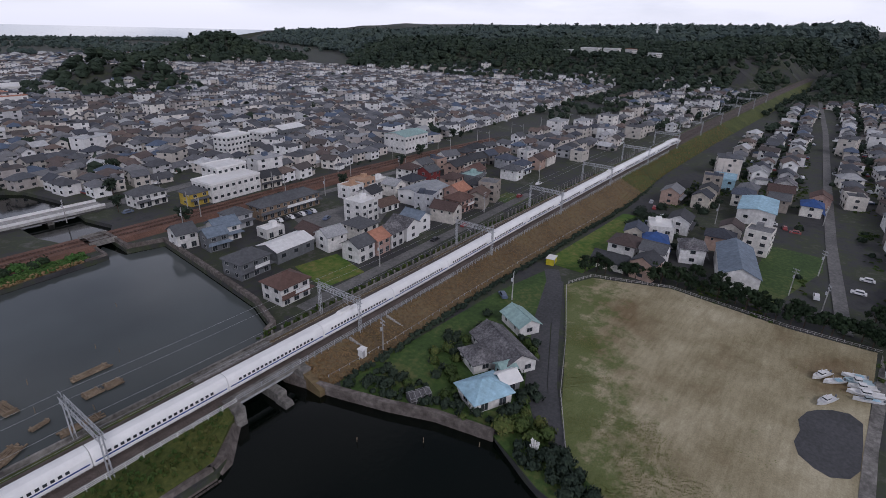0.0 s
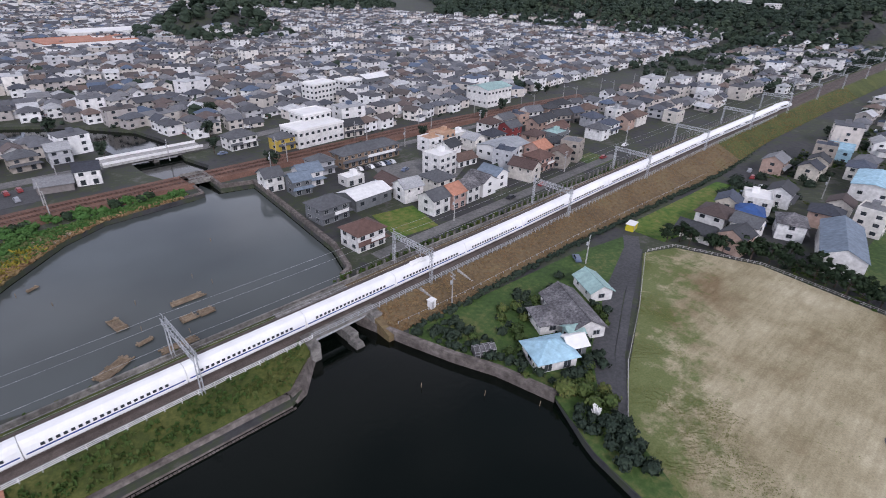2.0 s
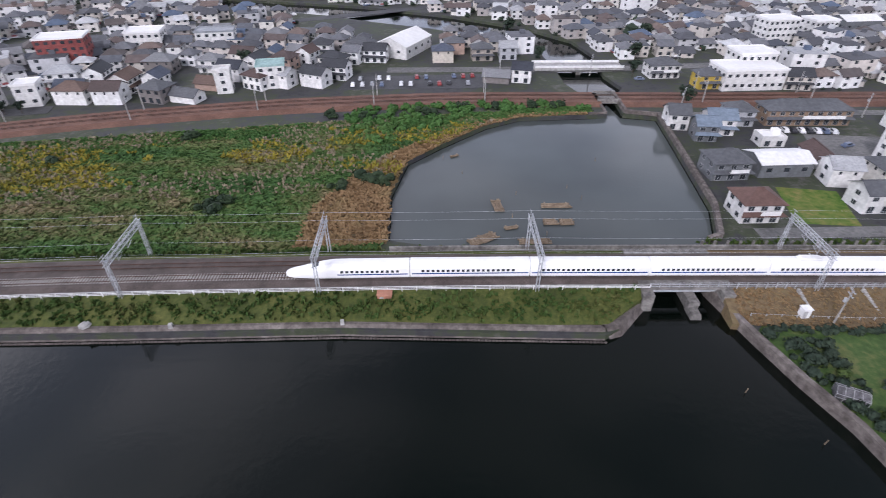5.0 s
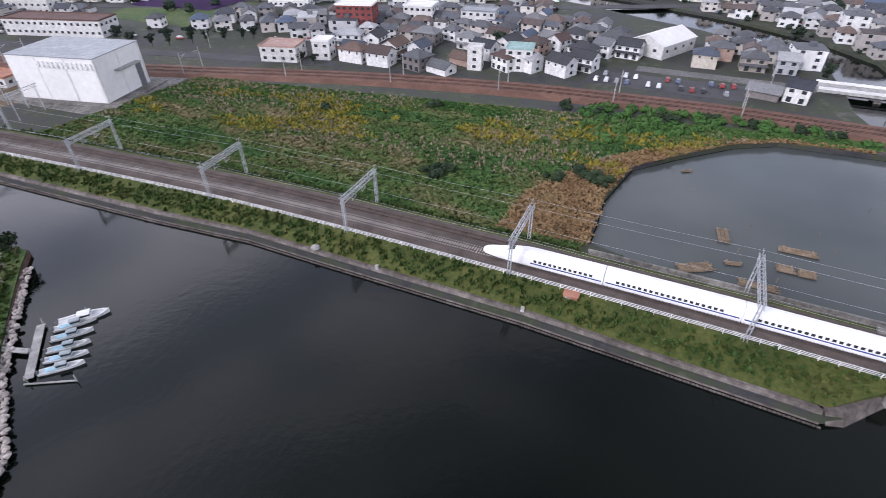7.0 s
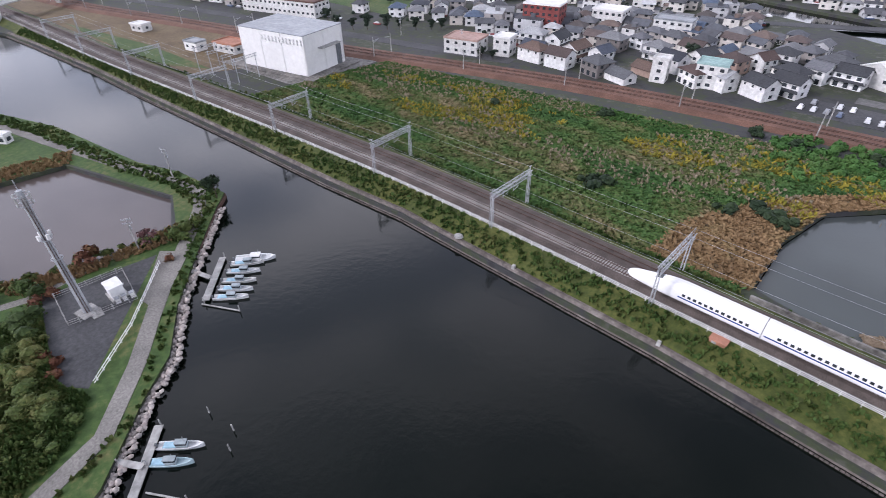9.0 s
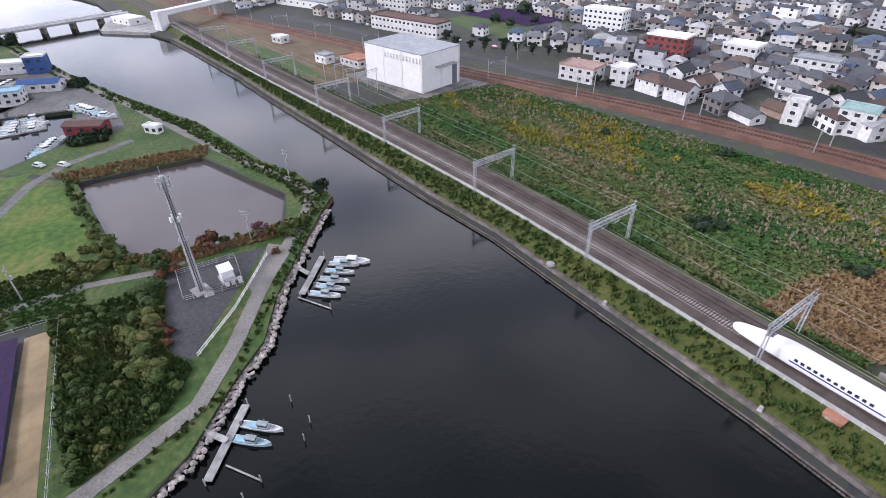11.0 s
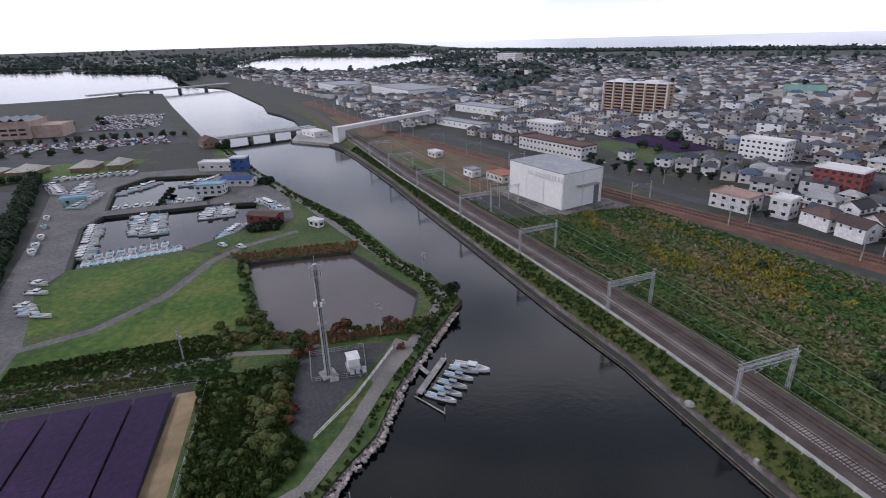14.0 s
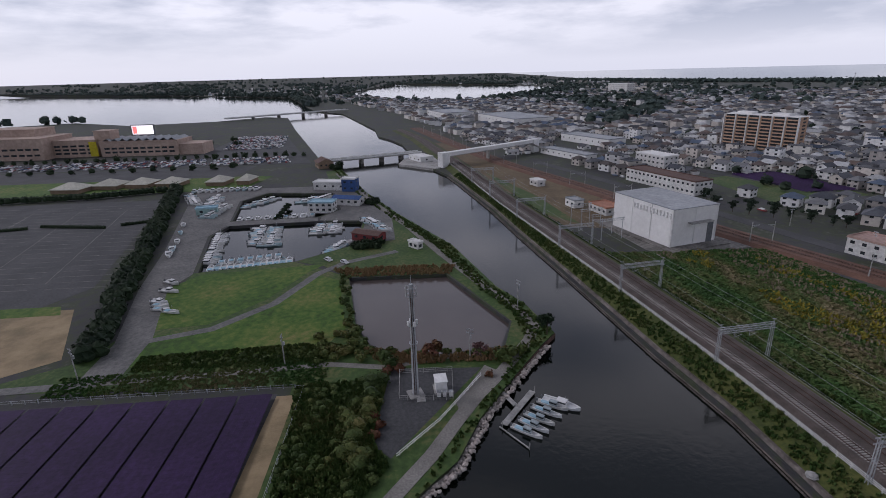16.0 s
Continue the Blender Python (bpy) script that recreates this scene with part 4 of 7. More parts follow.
for i in range(16):
    x = NOSE_X + 13 + 25 * i
    a = math.degrees(math.atan2(ty(x + 8) - ty(x - 8), 16))
    end = i in (0, 15)
    m = pose(x, ty(x) - 2.13, (tz(x + 8) + tz(x - 8)) / 2, 0, -math.degrees(math.atan2(tz(x + 8) - tz(x - 8), 16)), a + (180 if i == 15 else 0))
    body = shared_part("train_car", nose_body if end else mid_body, train, m)
    shared_part("blue_stripe", nose_stripe if end else mid_stripe, body, Matrix())
    tagged(shared_part("window_strip", nose_win if end else mid_win, body, Matrix()), kind="stuff")
    shared_part("underframe", bogie, body, Matrix())
    if end:
        shared_part("cab_window", cab, body, Matrix())
    elif i in (4, 11):
        mb = MB()
        mb.box(-4, 0, 3.6, 4.1, 5, 1.4, 0, 0.8)
        mb.tube((-4, -.8, 4.4), (-4, .8, 4.4), 0.06)
        mb.tube((-4, 0, 4.0), (-4, 0, 4.4), 0.05)
        part("pantograph", mb, CREAMWALL, body)

# ---- old railway ----
def old_offs(x):
    y = ny(x)
    return [(y - 8.5, 0.5), (y - 8.5, 1.5), (y - 5.6, 2.5), (y + 5.6, 2.5), (y + 7.5, 1.5), (y + 7.5, 0.5)]


section("old_railway_bank", xr(-720, 57, 12), old_offs, RUSTBALLAST, "rust-brown ballast bank of the old railway")
section("old_railway_bank", xr(63.5, 690, 12), old_offs, RUSTBALLAST, "rust-brown ballast bank of the old railway")
mb = MB()
mb.box(60, ny(60), 1.6, 2.5, 9, 9.5, 0.02)
mb.box(60, ny(60) - 4.6, 2.2, 3.4, 9, 0.4, 0.02)
mb.box(60, ny(60) + 4.6, 2.2, 3.4, 9, 0.4, 0.02)
solid("old_railway_culvert", mb, CONCRETE, "small concrete girder bridge of the old railway", "bridge")
mb = MB()
for off in (-2.6, -1.5, 1.5, 2.6):
    xs = xr(-720, 690, 10)
    for a, b in zip(xs, xs[1:]):
        mb.tube((a, ny(a) + off, 2.62), (b, ny(b) + off, 2.62), 0.09, n=4)
solid("old_rails", mb, RAILMAT, "rusty rails of the old railway", "rail")
pole = thing("railway_mast", "thin grey concrete mast with bracket beside the old railway", "mast", "masts along the old railway")
mb = MB()
mb.tube((0, 0, 0), (0, 0, 8.5), 0.2, 0.13)
part("pole", mb, PALECON, pole)
mb = MB()
mb.tube((0, 0, 7), (0, -3.2, 7.3), 0.06, n=4)
mb.tube((0, 0, 6), (0, -3.0, 7.2), 0.05, n=4)
part("bracket", mb, STEEL, pole)
spots = [(x, s) for x in range(-660, 600, 42) for s in (1, -1) if not 50 < x < 72]
pole.matrix_basis = pose(spots[0][0], ny(spots[0][0]) + 5, 2.4)
for x, s in spots[1:]:
    copy_thing(pole, pose(x, ny(x) + 5.0 * s, 2.4, 0, 0, 0 if s > 0 else 180))

# ---- houses ----
rng = random.Random(5)


def window_mesh(w, h):
    f, g = MB(), MB()
    for s in (-1, 1):
        f.box(s * (w / 2 - .04), 0, -h / 2, h / 2, .08, .1)
        f.box(0, 0, s * (h / 2 - .04) - .04, s * (h / 2 - .04) + .04, w, .1)
    f.box(0, 0, -h / 2, h / 2, .06, .1)
    g.box(0, .0, -h / 2 + .05, h / 2 - .05, w - .1, .05)
    return f.mesh("window_frame", FRAME), g.mesh("window_pane", GLASS)


WIN = {(1.7, 1.3): window_mesh(1.7, 1.3), (0.9, 1.0): window_mesh(0.9, 1.0), (1.8, 2.0): window_mesh(1.8, 2.0)}


def put_window(parent, size, m, pane=True):
    f, g = WIN[size]
    w = shared_part("window", g if not pane else f, parent, m)
    if pane:
        shared_part("window_pane", g, w, Matrix())


def house(w, d, floors, roof, label, skirt=False, wall=WALLS, top=ROOFS, pane=True, flat_h=0.0, name="house", cat="house", group="houses of the town"):
    """A small house with its front to -y."""
    h = 2.8 * floors + 0.3 + flat_h
    t = thing(name, label, cat, group)
    mb = MB()
    rh = d / 2 * (0.5 if roof == "hip" else 0.55)
    if roof == "gable":
        mb.gwall(0, 0, -0.2, h, w, d, rh - 0.1)
    else:
        mb.box(0, 0, -0.2, h, w, d)
    if roof == "flat":
        mb.box(0, -d / 2 + .1, h, h + .6, w, .2)
        mb.box(0, d / 2 - .1, h, h + .6, w, .2)
        mb.box(-w / 2 + .1, 0, h, h + .6, .2, d - .4)
        mb.box(w / 2 - .1, 0, h, h + .6, .2, d - .4)
    part("wall", mb, wall, t)
    mb = MB()
    if roof == "gable":
        mb.gable(0, 0, h, w, d, rh, 0.55)
        mb.box(0, 0, h + rh - .05, h + rh + .15, w + 1.1, .35)
    elif roof == "hip":
        mb.hip(0, 0, h, w, d, rh, 0.6)
        mb.box(0, 0, h + rh - .1, h + rh + .12, max(.6, w - d + .4), .35)
    else:
        mb.box(0, 0, h + .02, h + .1, w - .4, d - .4)
        mb.box(w * .2, d * .1, h + .1, h + 1.9, 2.2, 2.2)
    if skirt:
        mb.add([(-w / 2 - .9, -d / 2 - 1.4, 2.75), (w / 2 + .9, -d / 2 - 1.4, 2.75), (w / 2, -d / 2, 3.35), (-w / 2, -d / 2, 3.35), (-w / 2 - .9, -d / 2 - 1.4, 2.62), (w / 2 + .9, -d / 2 - 1.4, 2.62)],
               [(0, 1, 2, 3), (4, 5, 1, 0), (0, 3, 4), (1, 5, 2)])
    part("roof", mb, top, t)
    for f in range(floors):
        z = 1.5 + 2.8 * f
        n = max(1, int(w / 3.2))
        for i in range(n):
            x = -w / 2 + w * (i + .5) / n
            put_window(t, (1.8, 2.0) if f == 0 else (1.7, 1.3), pose(x, -d / 2 - .03, z + (-.25 if f == 0 else .1)), pane)
            if pane or f:
                put_window(t, (0.9, 1.0), pose(x, d / 2 + .03, z + .2), pane)
        m = max(1, int(d / 4.2))
        for i in range(m):
            y = -d / 2 + d * (i + .5) / m
            for s in (-1, 1):
                put_window(t, (1.7, 1.3), pose(s * (w / 2 + .03), y, z + .1, 0, 0, 90), pane)
    if floors == 2 and w > 9.5 and pane:
        mb = MB()
        mb.box(w * .15, -d / 2 - .6, 2.9, 3.05, w * .5, 1.2)
        mb.box(w * .15, -d / 2 - 1.15, 3.05, 4.0, w * .5, .1)
        part("balcony", mb, WHITE, t)
    return t


HOUSED = []


def free(x, y, r):
    return all((x - a) ** 2 + (y - b) ** 2 > (r + c) ** 2 for a, b, c in HOUSED)


def paint(name, c, scale=0.8):
    return surf(name, [(0.3, tuple(v * 0.85 for v in c)), (0.7, c)], scale, 0.1, wear=0.25)


PW, PDARK, PBROWN = paint("clean_white_wall", (0.74, 0.73, 0.71)), paint("slate_roof", (0.12, 0.125, 0.135)), paint("brown_tile_roof", (0.15, 0.09, 0.075))
PBLUE, PPALEBLUE, PORANGE = paint("blue_tile_roof", (0.05, 0.11, 0.30)), paint("pale_blue_metal_roof", (0.40, 0.62, 0.74)), paint("orange_tile_roof", (0.50, 0.24, 0.16))
PTILE, PTEAL, PYELLOW = surf("old_grey_tile_roof", [(0.35, (0.10, 0.095, 0.10)), (0.5, (0.17, 0.165, 0.175)), (0.65, (0.27, 0.26, 0.265))], 1.6, 0.3, wear=0.5, bump=0.5), paint("pale_green_metal_roof", (0.36, 0.52, 0.50)), paint("yellow_wall", (0.52, 0.38, 0.07))
PBROWNW, PGREYW, PRED = paint("brown_wall", (0.28, 0.20, 0.14)), paint("dark_grey_wall", (0.17, 0.18, 0.19)), paint("dark_red_wall", (0.24, 0.05, 0.05))
PPINK, PSLATEBLUE = paint("pink_wall", (0.50, 0.34, 0.29)), paint("slate_blue_metal_roof", (0.20, 0.25, 0.31))
NAMED = [  # x, y, turn, w, d, floors, roof, wall, roof material, label, skirt
    (78, 117, 3, 10, 8.5, 2, "hip", PW, PBROWN, "white two-storey house with a brown hipped roof", True),
    (80, 140, 5, 11, 9, 2, "hip", PGREYW, PDARK, "grey two-storey house with a dark hipped roof", True),
    (78, 176, -4, 7, 8, 2, "gable", PW, PDARK, "narrow white gabled house beside the quay", False),
    (84, 166, -4, 7, 7, 2, "gable", PGREYW, PSLATEBLUE, "grey house with a slate-blue roof", True),
    (91, 172, -4, 9, 8, 2, "gable", PW, PSLATEBLUE, "white house with a slate-blue gabled roof", True),
    (104, 162, 2, 8, 6, 1, "flat", PW, CREAMWALL, "small white flat-roofed building", False),
    (101, 180, 0, 9, 8, 2, "hip", WALLS, PDARK, "house with a dark hipped roof", True),
    (125, 182, 2, 30, 9, 2, "hip", PBROWNW, PDARK, "long brown apartment house with a dark roof", True),
    (138, 149, 5, 10, 9.5, 3, "flat", PW, CREAMWALL, "white three-storey flat-roofed block", False),
    (111, 122, 4, 8, 7.5, 2, "gable", PW, PDARK, "white house with a dark gabled roof", False),
    (119, 122, 4, 6.5, 8, 2, "gable", PPINK, PORANGE, "pink house with an orange gabled roof", False),
    (127, 123, 4, 7, 8, 2, "gable", PW, PTILE, "white house with a grey gabled roof", False),
    (136, 124, 94, 9, 7.5, 2, "gable", CREAMWALL, PTILE, "cream house with a steep grey gable", False),
    (145, 126, 94, 9, 7.5, 2, "gable", CREAMWALL, PSLATEBLUE, "cream house with a slate-blue gable", False),
    (157, 176, 3, 9, 8, 2, "flat", WALLS, TAN, "beige rendered house with a flat roof", False),
    (168, 180, 3, 10, 8, 2, "flat", TAN, TAN, "tan tiled house with a flat roof", False),
    (180, 182, 3, 9, 7, 1, "flat", PW, CREAMWALL, "low white building with a flat roof", False),
    (176, 128, 3, 10, 9, 2, "hip", PPINK, PBROWN, "pink house with a brown hipped roof", True),
    (186, 136, 3, 9, 9, 2, "gable", PPINK, PORANGE, "house with a faded orange roof", True),
    (212, 146, 3, 11, 9, 2, "flat", PGREYW, PTEAL, "dark block with a pale flat roof", False),
    (222, 152, 3, 10, 8, 2, "gable", PPINK, PBROWN, "pinkish house with a brown gabled roof", False),
    (105, 219, 6, 9, 8, 2, "hip", PYELLOW, PDARK, "yellow-walled house with a dark roof", True),
    (91, 233, 6, 13, 9, 2, "hip", PW, PDARK, "white house with a dark tiled roof", True),
    (204, 168, 0, 9, 8, 2, "gable", PRED, PDARK, "dark red house between others", False),
    (77, 47.5, -24, 9, 7.5, 1, "hip", PW, PPALEBLUE, "white bungalow with a pale blue metal roof", False),
    (93, 53, 62, 16, 8.5, 1, "gable", PW, PTILE, "old house with a grey tiled gable roof", False),
    (86.5, 55.5, 62, 7, 6, 1, "hip", PW, PTILE, "side wing with grey tiled roof", False),
    (107.5, 56.5, 62, 9, 6, 1, "gable", PW, PTEAL, "shed with a pale green metal roof", False),
    (83.2, 45.8, -24, 4.2, 4.2, 1, "gable", PGREYW, CREAMWALL, "small shed with a pale metal roof", False),
    (86.6, 48.2, -24, 3.4, 3.2, 1, "gable", PTEAL, PTEAL, "tiny garden shed with teal roof", False),
    (184, 46, 20, 8, 8, 2, "hip", PW, PBLUE, "house with a bright blue tiled roof", True),
    (200, 49, 20, 11, 9, 2, "flat", PW, CREAMWALL, "white house with a flat roof", False),
    (186, 34, 20, 9, 8, 2, "hip", WALLS, PTILE, "house with a grey tiled hip roof", True),
    (273, 6, 5, 9, 8, 2, "hip", WALLS, PBLUE, "house with a blue tiled roof", True),
    (306, 20, 5, 10, 9, 2, "gable", PW, PTILE, "white house with a grey gabled roof", False),
    (290, 4, 5, 9, 8, 2, "gable", PPINK, PBROWN, "pink house with a brown roof", False),
]
for x, y, a, w, d, fl, roof, wall, top, label, skirt in NAMED:
    h = house(w, d, fl, roof, label, skirt, wall, top, group="houses near the railway")
    h.matrix_basis = pose(x, y, 1.5, 0, 0, a)
    HOUSED.append((x, y, max(w, d) * 0.55))


def block(name, label, x, y, a, w, d, h, wall, top, rows, cols, ridge=0.0, cat="building"):
    """A larger building with rows of windows on all sides."""
    t = thing(name, label, cat, m=pose(x, y, 1.5, 0, 0, a))
    mb = MB()
    if ridge:
        mb.gwall(0, 0, -.2, h, w, d, ridge - .1)
    else:
        mb.box(0, 0, -.2, h, w, d)
    part("wall", mb, wall, t)
    mb = MB()
    if ridge:
        mb.gable(0, 0, h, w, d, ridge, 0.4)
    else:
        mb.box(0, 0, h, h + .35, w + .5, d + .5)
        for s in (-1, 1):
            mb.box(0, s * (d / 2 + .05), h + .35, h + .8, w + .5, .3)
            mb.box(s * (w / 2 + .05), 0, h + .35, h + .8, .3, d - .3)
    part("roof", mb, top, t)
    for r in range(rows):
        z = (r + .55) * h / rows
        for i in range(cols):
            u = -w / 2 + w * (i + .5) / cols
            put_window(t, (1.7, 1.3), pose(u, -d / 2 - .03, z), False)
        m = max(1, int(cols * d / w))
        for i in range(m):
            u = -d / 2 + d * (i + .5) / m
            for s in (-1, 1):
                put_window(t, (1.7, 1.3), pose(s * (w / 2 + .03), u, z, 0, 0, 90), False)
    HOUSED.append((x, y, max(w, d) * 0.55))
    return t


block("warehouse", "warehouse with a wide white metal roof", 97, 143, 5, 16, 10, 4.5, PGREYW, WHITE, 1, 3, 1.6)
block("warehouse", "light grey warehouse with a low gabled roof", 176, 148, 3, 20, 14, 6, CREAMWALL, GREYROOF, 1, 5, 1.6)
block("warehouse", "pale blue-roofed warehouse at the car park", 253, 24, 5, 24, 14, 6.5, PW, PPALEBLUE, 1, 4, 1.2)
block("workshop", "long workshop with a slate-blue gabled roof", 181, 19, 14, 28, 11, 6, PW, PSLATEBLUE, 1, 5, 2.6)
block("clinic", "white flat-roofed complex beside the old railway", 122, 221, 6, 26, 14, 8, PW, CREAMWALL, 2, 8)
block("clinic_wing", "white upper wing with terraces", 128, 233, 6, 16, 12, 11, PW, CREAMWALL, 3, 5)
block("school_hall", "big white block with a pale hipped roof", 252, 227, 4, 24, 17, 11, PW, PTEAL, 2, 7, 1.8)
block("depot", "pale green-grey house at the crossing", 297, 46, 8, 14, 10, 6, PPALEBLUE, PPALEBLUE, 2, 4)
block("white_block", "white four-storey flats in the old town", 168, 292, 12, 18, 11, 12, PW, CREAMWALL, 4, 6)
block("white_block", "white flats with outside stairs", 195, 300, 12, 14, 11, 10, PW, CREAMWALL, 3, 5)
block("hall", "dark hall with a white roof", 226, 318, 8, 22, 14, 7, PGREYW, WHITE, 1, 4, 2.0)

TEMPLATES = []
for w, d, fl, roof, sk in ((9.5, 8, 2, "hip", True), (10.5, 8, 2, "gable", True), (8, 7.5, 2, "gable", False), (12, 8.5, 2, "hip", True), (9, 8, 2, "flat", False),
                           (11, 7, 1, "gable", False), (8.5, 8.5, 3, "flat", False), (10, 9, 2, "hip", False)):
    TEMPLATES.append(("%d-storey house with a %s roof among close neighbours" % (fl, {"hip": "tiled hipped", "gable": "gabled", "flat": "flat"}[roof]), w, d, fl, roof, sk, []))


def put_house(x, y, a, near):
    label, w, d, fl, roof, sk, made = TEMPLATES[rng.choices(range(8), (5, 5, 4, 4, 2, 3, 1, 3))[0]]
    if not free(x, y, max(w, d) * 0.52):
        return
    HOUSED.append((x, y, max(w, d) * 0.52))
    m = pose(x, y, ground_z(x, y), 0, 0, a)
    if not made:
        made.append(house(w, d, fl, roof, label.replace("1-storey", "single-storey").replace("2-storey", "two-storey").replace("3-storey", "three-storey"), sk, pane=False))
        made[0].matrix_basis = m
    else:
        copy_thing(made[0], m)


ROADS = [[(-420, 108), (-322, 138), (-248, 158), (-203, 170), (-150, 184)],
         [(-500, 150), (-330, 225), (-150, 300), (-20, 372), (160, 470), (420, 600)], [(-30, 236), (40, 240), (70, 241), (200, 262)],
         [(160, -12), (240, -4), (340, 4), (509, 17), (720, 37)], [(238, -4), (236, 30), (232, 60)], [(76, 108), (180, 114), (280, 119), (420, 116)]]
ROADPTS = [(p[0], p[1]) for r in ROADS for p in along(r, 6)]
CLEAR = [LOT, [(-95, 318), (-66, 292), (-42, 284), (-34, 252), (-10, 250), (-8, 286), (6, 300), (-10, 324), (-60, 352)], [(-48, 207), (-44, 227), (14, 233), (14, 212)], [(165, 5), (170, 16), (242, 16), (240, -2)], [(145, 50), (145, 75), (232, 74), (236, 52), (205, 55), (175, 56)], [(115, 150), (120, 170), (150, 168), (152, 148)],
         [(88, 113), (92, 132), (108, 130), (104, 112)], [(480, -400), (620, -400), (620, -100), (480, -100)], [(196, 112), (200, 125), (262, 130), (262, 115)], [(250, 30), (228, 30), (228, 8), (250, 8)]]


def buildable(x, y):
    if any(inside(h, x, y) for h in HOLES) or any(inside(c, x, y) for c in CLEAR):
        return False
    if any(inside(MAIN, x + dx, y + dy) for dx, dy in ((8, 0), (-8, 0), (0, 8), (0, -8))):
        return False
    t = ty(x)
    if -24 - (8 if x > 60 else 0) < y - t < 18:
        return False
    if -700 < x < 700 and abs(y - ny(x)) < 12.5:
        return False
    if hill(x, y) > 14:
        return False
    return all((x - a) ** 2 + (y - b) ** 2 > 81 for a, b in ROADPTS)


def town(u0, u1, v0, v1, turn, origin, su, sv, test, near_limit):
    """Rows of plots, two deep between lanes; returns the far plots."""
    c, s = math.cos(turn), math.sin(turn)
    far = []
    row, v = 0, v0
    while v < v1:
        u = u0 + rng.uniform(0, 6)
        while u < u1:
            x, y = origin[0] + u * c - v * s, origin[1] + u * s + v * c
            x, y = x + rng.uniform(-1.5, 1.5), y + rng.uniform(-1.5, 1.5)
            if test(x, y) and rng.random() < 0.94:
                a = math.degrees(turn) + rng.choice((0, 0, 90, 180)) + rng.uniform(-9, 9) + 40 * noise.noise(Vector((x / 130, y / 130, 7)))
                if math.hypot(x, y) < near_limit:
                    put_house(x, y, a, True)
                elif free(x, y, 4):
                    far.append((x, y, a))
            u += su * rng.uniform(0.85, 1.2)
        v += sv if row % 2 else sv + 3.0
        row += 1
    return far


far = []
far += town(50, 760, 105, 205, 0.02, (0, 0), 12.5, 12.5, lambda x, y: buildable(x, y) and 66 < x and ty(x) + 18 < y < (ny(x) - 14 if x < 560 else 230), 330)
far += town(150, 700, -150, 70, 0.05, (0, 0), 12.5, 12.5, lambda x, y: buildable(x, y) and x > 160 and not (x < 240 and y < 10 and y > -14), 300)
far += town(-420, 820, 205, 1080, 0.10, (0, 0), 10.6, 10.4, lambda x, y: buildable(x, y) and y > ny(x) + 12 and x > -170 - (y - 200) * .2, 268)


def far_house(W, R, G, x, y, a, z):
    k = rng.random()
    w, d = rng.uniform(6.8, 10.6), rng.uniform(6, 8.2)
    fl = 1 if k < .12 else 2
    if k > .90:
        w, d, fl = rng.uniform(10, 18), rng.uniform(9, 12), rng.choice((2, 3, 3, 4))
    h, rot = 2.7 * fl, radians(a)
    rh = d * .27
    if k > .86:
        W.box(x, y, z - 2, z + h, w, d, rot)
        R.box(x, y, z + h, z + h + .3, w + .3, d + .3, rot)
        R.box(x + 1, y + 1, z + h + .3, z + h + 2, 2.4, 2.4, rot)
    elif k > .45:
        W.box(x, y, z - 2, z + h, w, d, rot)
        R.hip(x, y, z + h, w, d, rh, .6, rot)
    else:
        W.gwall(x, y, z - 2, z + h, w, d, rh - .1, rot)
        R.gable(x, y, z + h, w, d, rh, .55, rot)
    if k < .5:
        b = rng.choice((-1, 1))
        u, q = b * (w / 2 + 1.5), rng.uniform(-1, 1)
        W.box(x + u * math.cos(rot) - q * math.sin(rot), y + u * math.sin(rot) + q * math.cos(rot), z - 1, z + 2.7, 3.4, d * .7, rot)
        R.hip(x + u * math.cos(rot) - q * math.sin(rot), y + u * math.sin(rot) + q * math.cos(rot), z + 2.7, 3.4, d * .7, .8, .5, rot)
    c, s = math.cos(rot), math.sin(rot)
    for f in range(fl):
        zz = z + 1.0 + 2.8 * f
        for sd in (-1, 1):
            for i in (-.28, .25):
                u, q = w * i, sd * (d / 2 + .02)
                G.box(x + u * c - q * s, y + u * s + q * c, zz, zz + 1.3, 1.7, .08, rot)
            u, q = sd * (w / 2 + .02), d * rng.uniform(-.2, .2)
            G.box(x + u * c - q * s, y + u * s + q * c, zz, zz + 1.2, .08, 1.5, rot)


def far_town(plots, what):
    W, R, G, C, T = MB(), MB(), MB(), MB(), MB()
    for x, y, a in plots:
        z = ground_z(x, y)
        far_house(W, R, G, x, y, a, z)
        if rng.random() < .55:
            u, q = rng.uniform(-7, 7), rng.choice((-6.4, 6.4))
            C.box(x + u, y + q, z + .3, z + .95, 4.2, 1.7, radians(a))
            C.box(x + u, y + q, z + .95, z + 1.5, 2.4, 1.5, radians(a), .8)
        if rng.random() < .6:
            r = rng.uniform(.8, 2.2)
            T.core((x + rng.uniform(-7, 7), y + rng.choice((-6.5, 6.5)), z + r * .6), r, rng, .8, 5)
            T.blob((x + rng.uniform(-7, 7), y + rng.choice((-6.5, 6.5)), z + r * .7), r, 14, .5, rng)
    solid("yard_cars", C, CARSTUFF, "cars parked beside distant houses " + what, "cars", "stuff")
    solid("yard_greenery", T, WOODLEAF, "small garden trees between distant houses " + what, "bushes", "stuff")
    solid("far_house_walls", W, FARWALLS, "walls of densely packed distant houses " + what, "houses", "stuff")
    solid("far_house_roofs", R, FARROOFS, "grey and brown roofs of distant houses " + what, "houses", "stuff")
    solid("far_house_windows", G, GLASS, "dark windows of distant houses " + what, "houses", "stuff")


far_town(far, "up to the wooded hills")

